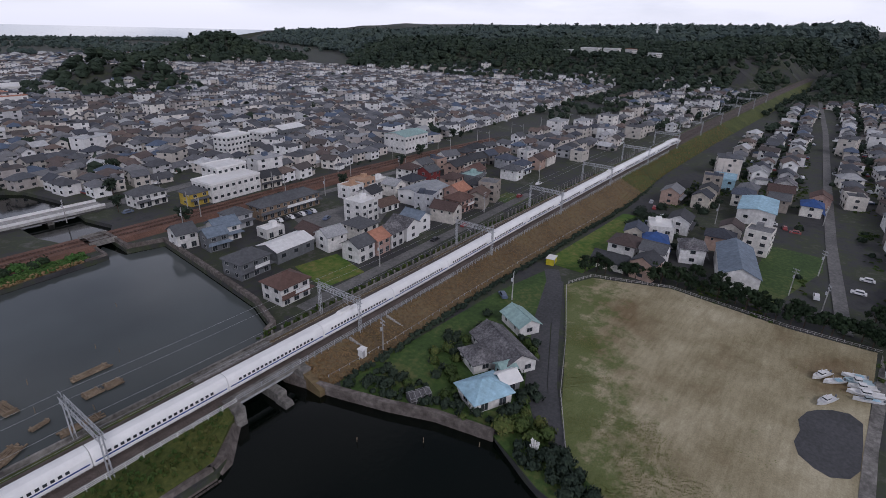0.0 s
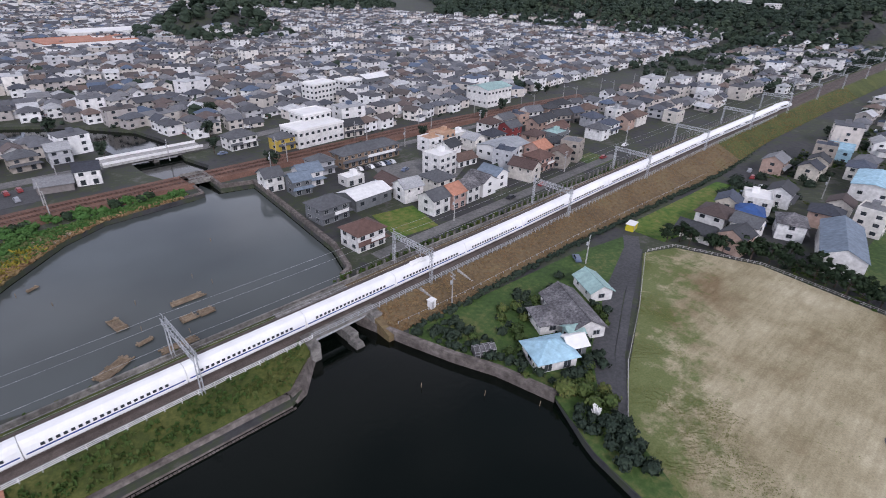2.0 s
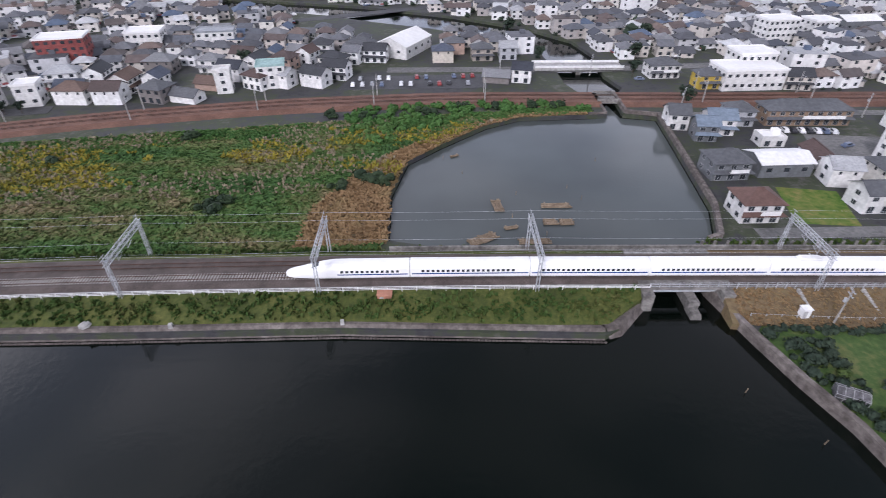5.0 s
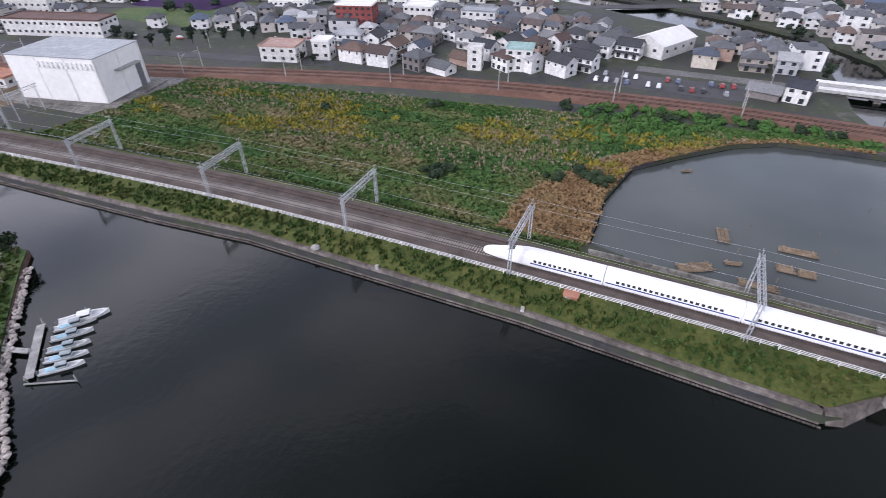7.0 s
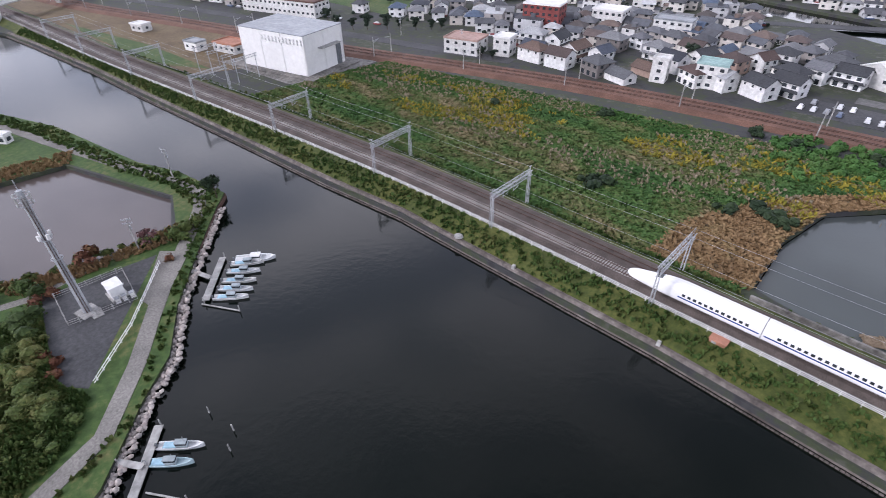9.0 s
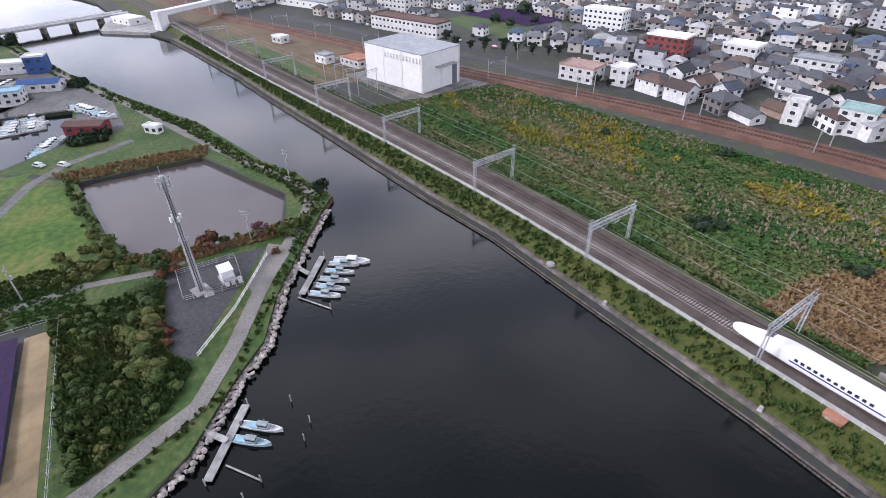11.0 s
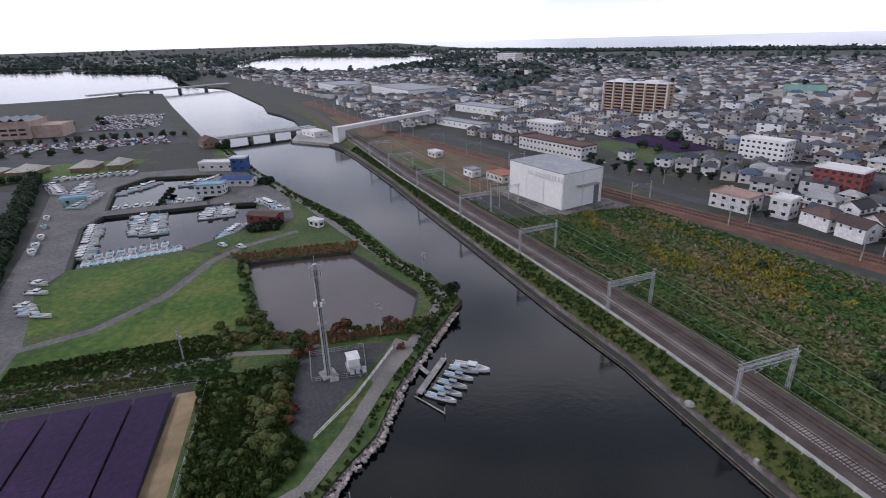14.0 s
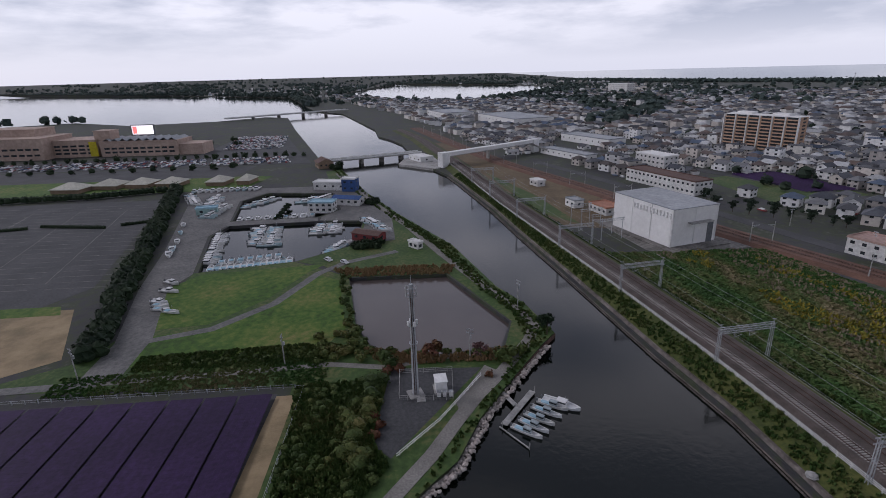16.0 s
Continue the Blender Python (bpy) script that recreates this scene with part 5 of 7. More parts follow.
# ---- woods on the hills ----
def wood(name, pts, mat, label, n, size, r0, r1):
    mb = MB()
    for x, y, z in pts:
        r = rng.uniform(r0, r1)
        mb.core((x, y, z + r * .7), r * .82, rng, .9)
        mb.blob((x, y, z + r * .75), r, n, size * r, rng, .95)
    return solid(name, mb, mat, label, "woods", "stuff")


near_w, mid_w, far_w = [], [], []
for step, lo, hi in ((13, 0, 1000), (15, 1000, 1500), (27, 1500, 3300)):
    for x in range(120, 2800, step):
        for y in range(-700, 2900, step):
            px, py = x + rng.uniform(-.45, .45) * step, y + rng.uniform(-.45, .45) * step
            d = math.hypot(px, py)
            if not lo <= d < hi or hill(px, py) < 1.5 or not free(px, py, 2) or (abs(py - ty(px)) < 15 and px < 1000):
                continue
            (near_w if lo == 0 else mid_w if lo == 1000 else far_w).append((px, py, ground_z(px, py)))
wood("hill_woods", near_w, WOODLEAF, "dense dark green broadleaf woods on the hills", 16, 0.34, 5, 9)
wood("ridge_woods", mid_w, WOODLEAF, "dark woods on the ridges behind the town", 9, 0.45, 8, 12)
wood("distant_woods", far_w, HAZELEAF, "woods on the far ridge with haze painted into the leaf colour", 7, 0.5, 13, 20)

# ---- west bank: fields, paths, pond ----
sheet("west_meadow", WEST_SHORE[2:15] + [(-55, -22), (-60, -30), (-112, -30), (-122, -18), (-124.9, -10.5), (-122, 7), (-124.5, 25), (-139.7, 30), (-181.5, 14.3), (-183, -23.5), (-196, -34), (-203, -46), (-222, -23.5), (-262, -22.5), (-290, -36), (-332, -46), (-410, -62)],
      MEADOW, "rough grassy bank between channel and pond")
sheet("south_meadow", [(-183, -23), (-142, -17), (-125, -10.5), (-119, -20), (-112, -30), (-117, -112), (-130, -90), (-150, -84), (-195, -84), (-203, -47)], MEADOW, "rough grass round the mown field", z=1.505)
sheet("mown_field", [(-123, -72), (-126, -27), (-141, -20), (-180, -26), (-187, -36), (-163, -44), (-147, -58), (-143, -76), (-130, -79)], LAWN, "bright green mown field", z=1.53)
sheet("mown_strip", [(-147, -80), (-149, -63), (-166, -49), (-190, -39), (-198, -34), (-193, -80), (-180, -88)], LAWN, "mown grass strip beside the marina", z=1.535)
sheet("tower_yard", [(-117, -6), (-115, 17), (-84, -5.5), (-88, -9), (-101, -8)], ASPHALT, "dark gravel yard round the mast", z=1.53)
road("dyke_path", [(-58, -40), (-64, -24), (-72, -6.5), (-84, 2.5), (-100.3, 12.4), (-108.6, 19), (-118, 25.8), (-128, 32.5), (-136, 36), (-145, 34), (-166.7, 26), (-204, 13.2), (-247, 0), (-319, -26.6), (-400, -52)], 3.2, GRAVEL, "pale gravel path along the channel bank", thick=.15)
sheet("path_apron", [(-94, 10.5), (-104, 17), (-112, 22), (-116, 18), (-101, 9)], GRAVEL, "wide gravel apron beside the white fence", z=1.56)
road("farm_track", [(-117, -112), (-118.5, -79), (-139, -80), (-145.6, -60.5), (-162, -45.7), (-188, -35), (-199, -25.5), (-210, -5)], 3.4, LANE, "winding asphalt lane through mown grass")
road("yard_road", [(-119, -80), (-140.6, -81), (-182, -93.2), (-228, -103), (-332, -130)], 10, LANE, "grey yard road beside the hedge", z=1.51)
road("ditch_track", [(-118.5, -79), (-119.5, -50), (-121, -22), (-118, -8), (-122, 12), (-121, 24)], 2.2, GRAVEL, "grassy track along the ditch", z=1.51)
sheet("sand_strip", [(-108, -33), (-108, -28.5), (-58, -30), (-58, -35)], SAND, "strip of bare yellow soil beside the panels", z=1.54)
sheet("marina_quay", [(-194, -84), (-245, -95.5), (-262, -92.5), (-264.5, -46.5), (-271.5, -47.5), (-270.5, -93), (-318, -101.5), (-340, -90), (-331.5, -46), (-287, -37), (-272, -46), (-265.5, -45.5), (-261.5, -21.5), (-222, -22.5), (-226, -6), (-262, -8), (-300, -18), (-345, -30), (-354, -60), (-356, -142), (-330, -131), (-228, -105), (-182, -94), (-178, -88)], LANE, "grey quay and hardstanding of the marina", z=1.52)
sheet("big_car_park", [(-330, -150), (-185, -116), (-168, -125), (-168, -210), (-330, -340)], ASPHALT, "large empty asphalt car park with white lines")
sheet("bare_ground", [(-166, -112), (-132, -96), (-118, -115), (-118, -200), (-165, -200)], SAND, "bare brown ground beside the car park")
sheet("verge_grass", [(-169, -118), (-162, -114), (-160, -200), (-169, -210)], LAWN, "grass verge at the car park edge", z=1.53)
sheet("depot_grass", [(-360, -400), (-352, -110), (-400, -100), (-425, -330), (-425, -420)], LAWN, "grass round the depot sheds")
sheet("test_road", [(-405, -460), (-402, -130), (-450, -125), (-452, -460)], ASPHALT, "broad dark asphalt road", z=1.53)
sheet("shop_parking", [(-456, -420), (-455, -80), (-500, -95), (-690, -150), (-690, -205), (-528, -200), (-505, -400)], ASPHALT, "shopping centre car park", z=1.52)
mb = MB()
for i in range(22):
    for k in range(5):
        x = -318 + i * 6.3
        y0 = -140 - k * 28 + (x + 318) * .22
        if -330 < x < -175:
            mb.box(x, y0 - 12, 1.55, 1.565, .25, 22)
for k in range(6):
    mb.box(-250, -150 - k * 26, 1.55, 1.567, 120, .3, .22)
for k in range(14):
    mb.box(-620 + 8 * k, -150 + 3 * k, 1.57, 1.585, 5, .4, -1.1)
solid("parking_lines", mb, CONCRETE, "white painted parking lines", "marking", "stuff")

# solar field
# dark sheet added below the tables so the panel gaps read as shade
sheet("solar_ground", [(-109, -33), (-109.5, -104), (-37, -104), (-37, -34)], ASPHALT, "added dark sheet standing for shaded ground under the solar tables", z=1.52)
PURP = surf("panel_frame", [(0.3, (0.05, 0.045, 0.07)), (0.7, (0.10, 0.09, 0.13))], 1.0, 0.1, rough=0.5)
mod_mb, leg_mb = MB(), MB()
for i in range(34):
    for j in range(6):
        x, y = -17 + i * 1.02, -3.1 + j * 1.24
        z = 1.1 + j * .02
        mod_mb.box(x, y, z, z + .05, 1.0, 1.215)
for i in range(9):
    for y in (-2.4, 2.4):
        leg_mb.tube((-16 + i * 4, y, -.1), (-16 + i * 4, y, 1.1), .06, n=4)
mod_mesh, leg_mesh = mod_mb.mesh("panel_grid", PANEL), leg_mb.mesh("support_legs", STEEL)
table = thing("solar_table", "long table of dark purple solar panels on steel legs", "solar panel", "rows of the solar field")
o = shared_part("panel_grid", mod_mesh, table, Matrix())
tagged(o, "dark purple glass modules", kind="stuff")
tagged(shared_part("support_legs", leg_mesh, table, Matrix()), kind="stuff")
table.matrix_basis = pose(-90, -37.6, 1.5, 0, 0, -1)
for j in range(1, 11):
    copy_thing(table, pose(-90, -37.6 - 7.9 * j, 1.5, 0, 0, -1))
    if j < 9:
        copy_thing(table, pose(-55.2, -38 - 7.9 * j, 1.5, 0, 0, -1))


def fence_line(name, pts, h, step, mat, label, rails=2, r=0.06):
    f = thing(name, label, "fence")
    spots = along(pts, step)
    pm = MB()
    pm.box(0, 0, -.2, h, .16, .16)
    mesh = pm.mesh("post", mat)
    for x, y, a in spots:
        shared_part("post", mesh, f, pose(x, y, 1.5, 0, 0, math.degrees(a)))
    for k in range(rails):
        mb = MB()
        z = 1.5 + h * (k + 1) / rails - .12
        for (x0, y0), (x1, y1) in zip(pts, pts[1:]):
            mb.tube((x0, y0, z), (x1, y1, z), r, n=4)
        part("rail", mb, mat, f)
    return f


fence_line("guard_fence", [(-111, 16.3), (-94.6, 5.0), (-84.2, -4.4)], 1.1, 2.2, WHITE, "white post-and-rail guard fence along the gravel path", r=.08)
fence_line("yard_fence", [(-114.3, -3.8), (-114.1, 9.4), (-101.9, 8.6), (-103.2, -3.9), (-114.3, -3.8)], 1.5, 3, PALECON, "thin pale mesh fence round the mast yard", 3, .04)
fence_line("field_fence", [(-110, -26.8), (-60, -28.5)], 1.3, 2.5, STEEL, "thin steel wire fence beside bare soil", 2, .035)
fence_line("field_fence", [(-111.5, -104), (-111, -30), (-110, -26.8)], 1.2, 3, STEEL, "thin steel wire fence beside the solar field", 2, .035)

# mast
tower = thing("radio_mast", "tall grey steel radio mast with antennas at its top", "mast", m=pose(-105.2, 0, 1.5))
mb = MB()
mb.tube((0, 0, 0), (0, 0, 14), .8, .66, 10)
mb.tube((0, 0, 14), (0, 0, 28.2), .62, .48, 10)
part("shaft", mb, STEEL, tower)
mb = MB()
mb.tube((.84, -.2, .2), (.6, -.2, 27), .1, n=5)
mb.tube((.8, .25, .2), (.56, .2, 27), .07, n=5)
part("cable_tray", mb, RAILMAT, tower, "dark cables")
mb = MB()
mb.box(0, 0, -.1, .35, 3.6, 3.6, .3)
mb.box(1.8, 1.2, -.1, .25, 3, 2)
part("footing", mb, PALECON, tower)
for z in (13.8, 18.2, 25.6, 27.4):
    mb = MB()
    for i in range(10):
        a, b = i * .628, (i + 1) * .628
        R = 1.0 if z < 20 else 1.35
        mb.tube((R * math.cos(a), R * math.sin(a), z), (R * math.cos(b), R * math.sin(b), z), .07, n=4)
        if i % 3 == 0:
            mb.tube((0, 0, z), (R * math.cos(a), R * math.sin(a), z), .06, n=4)
    part("ring_frame", mb, STEEL, tower)
for i in range(6):
    a = i * 1.047
    mb = MB()
    mb.box(1.25 * math.cos(a), 1.25 * math.sin(a), 25.6, 27.6, .2, .32, a)
    part("antenna_panel", mb, PALECON, tower)
for i in range(4):
    a = i * 1.57 + .4
    mb = MB()
    mb.box(1.05 * math.cos(a), 1.05 * math.sin(a), 18.3, 19.4, .35, .5, a)
    part("radio_unit", mb, CREAMWALL, tower)
mb = MB()
mb.tube((0, 0, 28), (0, 0, 30.2), .06, n=5)
part("lightning_rod", mb, STEEL, tower)
cab = thing("equipment_cabin", "white flat-roofed equipment cabin on a concrete base", "cabin", m=pose(-106.6, 6.0, 1.5, 0, 0, 4))
mb = MB()
mb.box(0, 0, .3, 3.0, 3.4, 2.6)
part("body", mb, WHITE, cab)
mb = MB()
mb.box(0, 0, 3.0, 3.2, 3.8, 3.0)
part("roof", mb, WHITE, cab)
mb = MB()
mb.box(0, 0, -.1, .3, 4.2, 3.4)
part("base", mb, PALECON, cab)
for dx, dy, s in ((2.8, -.6, .9), (2.8, .7, .8), (2.9, 2.2, .8)):
    c2 = thing("equipment_cabinet", "small white electrical cabinet beside the cabin", "cabinet", m=pose(-106.6 + dx, 6 + dy, 1.5))
    mb = MB()
    mb.box(0, 0, 0, 1.3, s, s)
    part("body", mb, CREAMWALL, c2)
    mb = MB()
    mb.box(0, 0, 1.3, 1.4, s + .15, s + .15)
    part("lid", mb, STEEL, c2)


def utility_pole(x, y, h=9, z=1.5):
    p = thing("utility_pole", "grey concrete utility pole with cross-arms", "pole", "utility poles", m=pose(x, y, z))
    mb = MB()
    mb.tube((0, 0, -.2), (0, 0, h), .19, .12)
    part("pole", mb, PALECON, p)
    for zz in (h - .4, h - 1.4):
        mb = MB()
        mb.box(0, 0, zz, zz + .14, 2.0, .12)
        for u in (-.9, -.4, .4, .9):
            mb.tube((u, 0, zz + .1), (u, 0, zz + .4), .06, n=5)
        part("cross_arm", mb, STEEL, p)
    mb = MB()
    mb.tube((0, .4, h - 3), (0, .4, h - 2.1), .28, n=8)
    part("transformer", mb, STEEL, p)
    return p


up = utility_pole(-122.1, -33.9)
for x, y in ((-121, -85.5), (-119.5, 14.7), (-150, 40 - 6), (75.7, 84 - 8), (177, 2.8), (232, 35.7), (119, 66), (130, 137), (150, 186), (110, 111), (180, 117), (240, 123), (170, -6), (200, -3), (260, 0),
             (60, 232), (100, 240), (20, 229), (-60, 222), (-100, 210), (-140, 196), (290, 20), (310, 50), (150, 160), (205, 190), (85, 190), (-180, 182), (-220, 178)):
    copy_thing(up, pose(x, y, 1.5, 0, 0, (x * 7) % 90))

# ---- boats ----
def boat(L, w, label, cabin, canopy):
    b = thing("boat", label, "boat", "boats of the marina")
    mb = MB()
    st = [(-.5, .86, .35), (-.2, 1.0, .32), (.15, .95, .34), (.36, .6, .45), (.5, .04, .62)]
    for u, k, zt in st:
        W = w / 2 * k
        mb.v += [(u * L, 0, -.35), (u * L, W * .75, -.2), (u * L, W, zt * 1.5), (u * L, W * .8, zt * 1.5), (u * L, W * .75, zt * 1.5 - .3), (u * L, -W * .75, zt * 1.5 - .3), (u * L, -W * .8, zt * 1.5), (u * L, -W, zt * 1.5), (u * L, -W * .75, -.2)]
    for i in range(4):
        for j in range(9):
            mb.f.append((i * 9 + j, i * 9 + (j + 1) % 9, (i + 1) * 9 + (j + 1) % 9, (i + 1) * 9 + j))
    mb.f.append(tuple(range(9))[::-1])
    part("hull", mb, HULLS, b)
    if cabin:
        mb = MB()
        mb.box(.02 * L, 0, .25, 1.35, L * .24, w * .6, 0, .85)
        mb.box(.02 * L, 0, 1.35, 1.45, L * .26, w * .62, 0, .9)
        part("cabin", mb, WHITE, b)
        mb = MB()
        mb.box(.02 * L, 0, .85, 1.18, L * .222, w * .565)
        mb.box(.02 * L, 0, .85, 1.18, L * .25 * .93, w * .5)
        part("cabin_window", mb, GLASS, b)
    mb = MB()
    mb.box(-.52 * L, 0, .1, .95, .45, .4, 0, .8)
    part("outboard_motor", mb, PGREYW, b)
    if canopy:
        mb = MB()
        mb.box(-.22 * L, 0, .5, .62, L * .3, w * .7, 0, .8)
        part("tarpaulin", mb, PPALEBLUE, b)
    mb = MB()
    mb.tube((.1 * L, 0, 1.0), (.1 * L, 0, 2.6), .04, n=4)
    part("mast", mb, STEEL, b)
    return b


BOATS = [boat(7.5, 2.5, "white motor boat with a small cabin", True, False), boat(6.4, 2.2, "open white fishing boat with an outboard", False, True), boat(9.2, 3.0, "large white cabin cruiser", True, False)]
BOATS.append(boat(7.4, 1.6, "slim grey-blue fishing skiff at the jetty", True, True))
BOATS[3].children[0].data.materials[0] = paint("faded_blue_hull", (0.40, 0.46, 0.48))
placed = []


def put_boat(x, y, a, z=0.05, kind=None, big=1.0):
    k = rng.choices((0, 1, 2), (4, 3, 2))[0] if kind is None else kind
    m = pose(x, y, z, 0, 0, a + rng.uniform(-4, 4))
    if big != 1.0:
        m = m @ Matrix.Scale(big, 4)
    if k in placed:
        o = copy_thing(BOATS[k], m)
        o.scale = (big, big, big)
        return o
    placed.append(k)
    BOATS[k].matrix_basis = m
    return BOATS[k]


def boat_row(p, q, n, a, z=0.05, kind=None):
    for i in range(n):
        t = i / max(1, n - 1)
        put_boat(p[0] + (q[0] - p[0]) * t, p[1] + (q[1] - p[1]) * t, a, z, kind, 1.25)


boat_row((-203, -80.5), (-208, -50), 13, 190, kind=1)
boat_row((-209, -78), (-214, -56), 7, 10, kind=1)
boat_row((-210, -84.5), (-252, -92.5), 14, 80)
boat_row((-233, -70), (-259, -73.5), 9, 84)
boat_row((-231, -63.5), (-259, -67), 10, 84)
boat_row((-246, -43.5), (-262, -43), 6, 90)
boat_row((-246.5, -37), (-262, -37.5), 6, 90)
boat_row((-217, -34), (-230, -29), 7, 110)
boat_row((-262, -21), (-241, -11), 10, 60, 1.9)
boat_row((-306, -96), (-322, -88), 5, 100)
boat_row((-313, -90), (-326, -84), 5, 100)
boat_row((-314, -62), (-327, -56), 6, 95)
boat_row((-316, -56), (-328, -49), 6, 95)
boat_row((-277, -90), (-281, -52), 9, 5)
boat_row((-312, -125), (-336, -137), 8, 60, 1.9)
boat_row((-308, -115), (-330, -118), 7, 80, 1.9)
boat_row((-280, -108), (-305, -106), 8, 80, 1.9)
boat_row((-350, -140), (-352, -100), 11, 0, 1.9)
for x, y, a in ((-185, -88, 60), (-177, -85.6, 70), (-167.5, -85, 70), (-164.5, -83.5, 75), (-161.5, -82, 78), (-159, -77.8, 70), (-219, -103, 20), (-226, -104.5, 20), (-237, -106.6, 25), (-252, -111, 25), (-266, -115, 20)):
    put_boat(x, y, a, 1.9)
for x, y, a, k in ((133.6, -8.6, 150, 0), (132.6, -11.0, 135, 1), (138, -14.6, 110, 1), (136, -15.4, 112, 0), (134, -16.3, 114, 0), (131.6, -17.0, 112, 2), (129.2, -17.4, 110, 3), (123.2, -10.2, 155, 0), (146, -22, 150, 2), (113, -24, 140, 0)):
    put_boat(x, y, a, 1.95, k, .8)
for x, y, a, k in ((-99.5, 33.3, 50, 2), (-99.2, 31.2, 50, 3), (-97, 29.2, 48, 3), (-94.6, 27.0, 47, 3), (-92.5, 25.2, 47, 3), (-90.7, 23.2, 47, 3), (-61.3, -0.6, 50, 3), (-63.0, 1.8, 50, 3)):
    put_boat(x, y, a, .05, k)


def jetty(label, a, b, w, piles, z=.55):
    j = thing("jetty", label, "jetty")
    mb = MB()
    ribbon(mb, [a, b], w, z - .12, z + .08)
    part("deck", mb, PALECON, j)
    for x, y in piles:
        mb = MB()
        mb.tube((x, y, -1), (x, y, 1.7), .12, n=6)
        part("pile", mb, PALECON, j)
    return j


jetty("narrow floating jetty beside moored boats", (-104.8, 27.9), (-93.2, 18.8), 1.5, [(-105, 28.4), (-99, 22.6), (-93, 18.4)])
jetty("gangway from the rocky bank to the jetty", (-107.5, 19.4), (-99.4, 22.6), 1.1, [(-103, 21.4)], .9)
jetty("floating jetty with two moored boats", (-69, .6), (-57.5, -8), 1.4, [(-69.2, .9), (-63, -3.4), (-57.3, -8.4), (-57, 7), (-60, 9), (-66, 7.6)])
jetty("gangway from the bank to the jetty", (-70, -9), (-63, -3.8), 1.1, [(-66.5, -6.4)], .9)
jetty("thin mooring boom on the water", (-93, 17.8), (-85.5, 22.6), .25, [(-85.5, 22.6)], .3)
jetty("thin mooring boom on the water", (-59, -5), (-53.5, -1), .25, [(-53.5, -1), (-52, -4)], .3)
jetty("long pontoon in the marina basin", (-205.4, -81), (-211, -49), 1.3, [(-205, -82), (-208, -66), (-211, -48.6)])
jetty("long pontoon between rows of boats", (-231, -66.8), (-262, -70), 1.6, [(-231, -66.4), (-246, -68.3)])
jetty("pontoon between cabin cruisers", (-244, -40.4), (-264, -40.2), 1.6, [(-244, -40.2), (-254, -40.3)])

# riprap along the shore
mb = MB()
for x, y, a in along(WEST_SHORE[9:16], .55):
    for _ in range(9):
        o = rng.uniform(-1.7, 1.8)
        px, py = x - math.sin(a) * o + rng.uniform(-.3, .3), y + math.cos(a) * o + rng.uniform(-.3, .3)
        mb.core((px, py, .5 + .18 * o + rng.uniform(-.1, .3)), rng.uniform(.24, .6), rng, .75, 5)
solid("riprap", mb, ROCK, "pale rock riprap along the channel bank", "rocks", "stuff")
mb = MB()
for (x0, y0), (x1, y1) in zip(WEST_SHORE[6:10], WEST_SHORE[7:11]):
    ribbon(mb, [(x0, y0), (x1, y1)], .6, -1, 1.2)
BRICKY = paint("reddish_stained_wall", (0.13, 0.075, 0.06))
solid("dyke_wall", mb, BRICKY, "reddish stained low wall at the dyke end", "wall")

# ---- west buildings ----
hall = thing("substation_hall", "big windowless off-white hall with a grey roof", "building", m=pose(-217.5, 114.5, 1.5, 0, 0, 16))
HW, HD, HH = 37, 24, 16.5
mb = MB()
mb.box(0, 0, -.2, HH, HW, HD)
part("wall", mb, CREAMWALL, hall)
for u in (-6, 6, 18.3):
    mb = MB()
    mb.box(u, -HD / 2 - .12, 0, HH, .5, .25)
    part("pilaster", mb, CREAMWALL, hall)
for u in (-11.5, 0, 11.5):
    mb = MB()
    mb.box(HW / 2 + .12, u, 0, HH, .25, .5)
    part("pilaster", mb, CREAMWALL, hall)
mb = MB()
mb.box(0, 0, HH, HH + .3, HW + .4, HD + .4)
part("roof", mb, GREYROOF, hall)
for u in (-.1, 12.1):
    mb = MB()
    mb.box(u + .1, -HD / 2 - .1, .3, 12.0, 11.2, .18)
    part("panel", mb, CREAMWALL, hall)
for r in range(2):
    for i in range(12):
        mb = MB()
        mb.box(-5 + i * 2.0, -HD / 2 - .3, 12.8 + r * 1.3, 13.6 + r * 1.3, 1.0, .6, 0, .8)
        part("vent_hood", mb, CREAMWALL, hall)
mb = MB()
mb.box(HW / 2 + 1.2, 2, 10.0, 10.5, 2.4, 12)
part("canopy", mb, PALECON, hall)
# tall dark grey slab standing slightly proud of the end wall
mb = MB()
mb.box(HW / 2 + .05, 8.5, .2, 9.8, .3, 3)
part("door_recess", mb, PGREYW, hall)
mb = MB()
mb.box(1, 0, -.3, .6, HW + 9, HD + 7)
part("plinth", mb, CONCRETE, hall)
HOUSED.append((-217, 114, 26))
gant = thing("switchyard_gantry", "grey steel switchyard gantries beside the track", "gantry", m=pose(-226, 86, 1.5, 0, 0, 10))
for u in (-14, -4, 6, 14):
    mb = MB()
    mb.tube((u, -4, 0), (u, -4, 10), .16, n=5)
    mb.tube((u, 6, 0), (u, 6, 10), .16, n=5)
    mb.tube((u, -5, 9.6), (u, 7, 9.6), .14, n=4)
    mb.tube((u, -5, 8.6), (u, 7, 8.6), .1, n=4)
    for k in range(8):
        mb.tube((u, -5 + 1.5 * k, 8.6 if k % 2 else 9.6), (u, -3.5 + 1.5 * k, 9.6 if k % 2 else 8.6), .06, n=3)
    part("gantry_frame", mb, STEEL, gant)
block("relay_house", "low tan-roofed service building", -258, 104, 15, 15, 10, 3.8, PW, PORANGE, 1, 4)
block("relay_house", "small grey utility block by the track", -272, 92, 15, 9, 6, 4, CREAMWALL, GREYROOF, 1, 2)
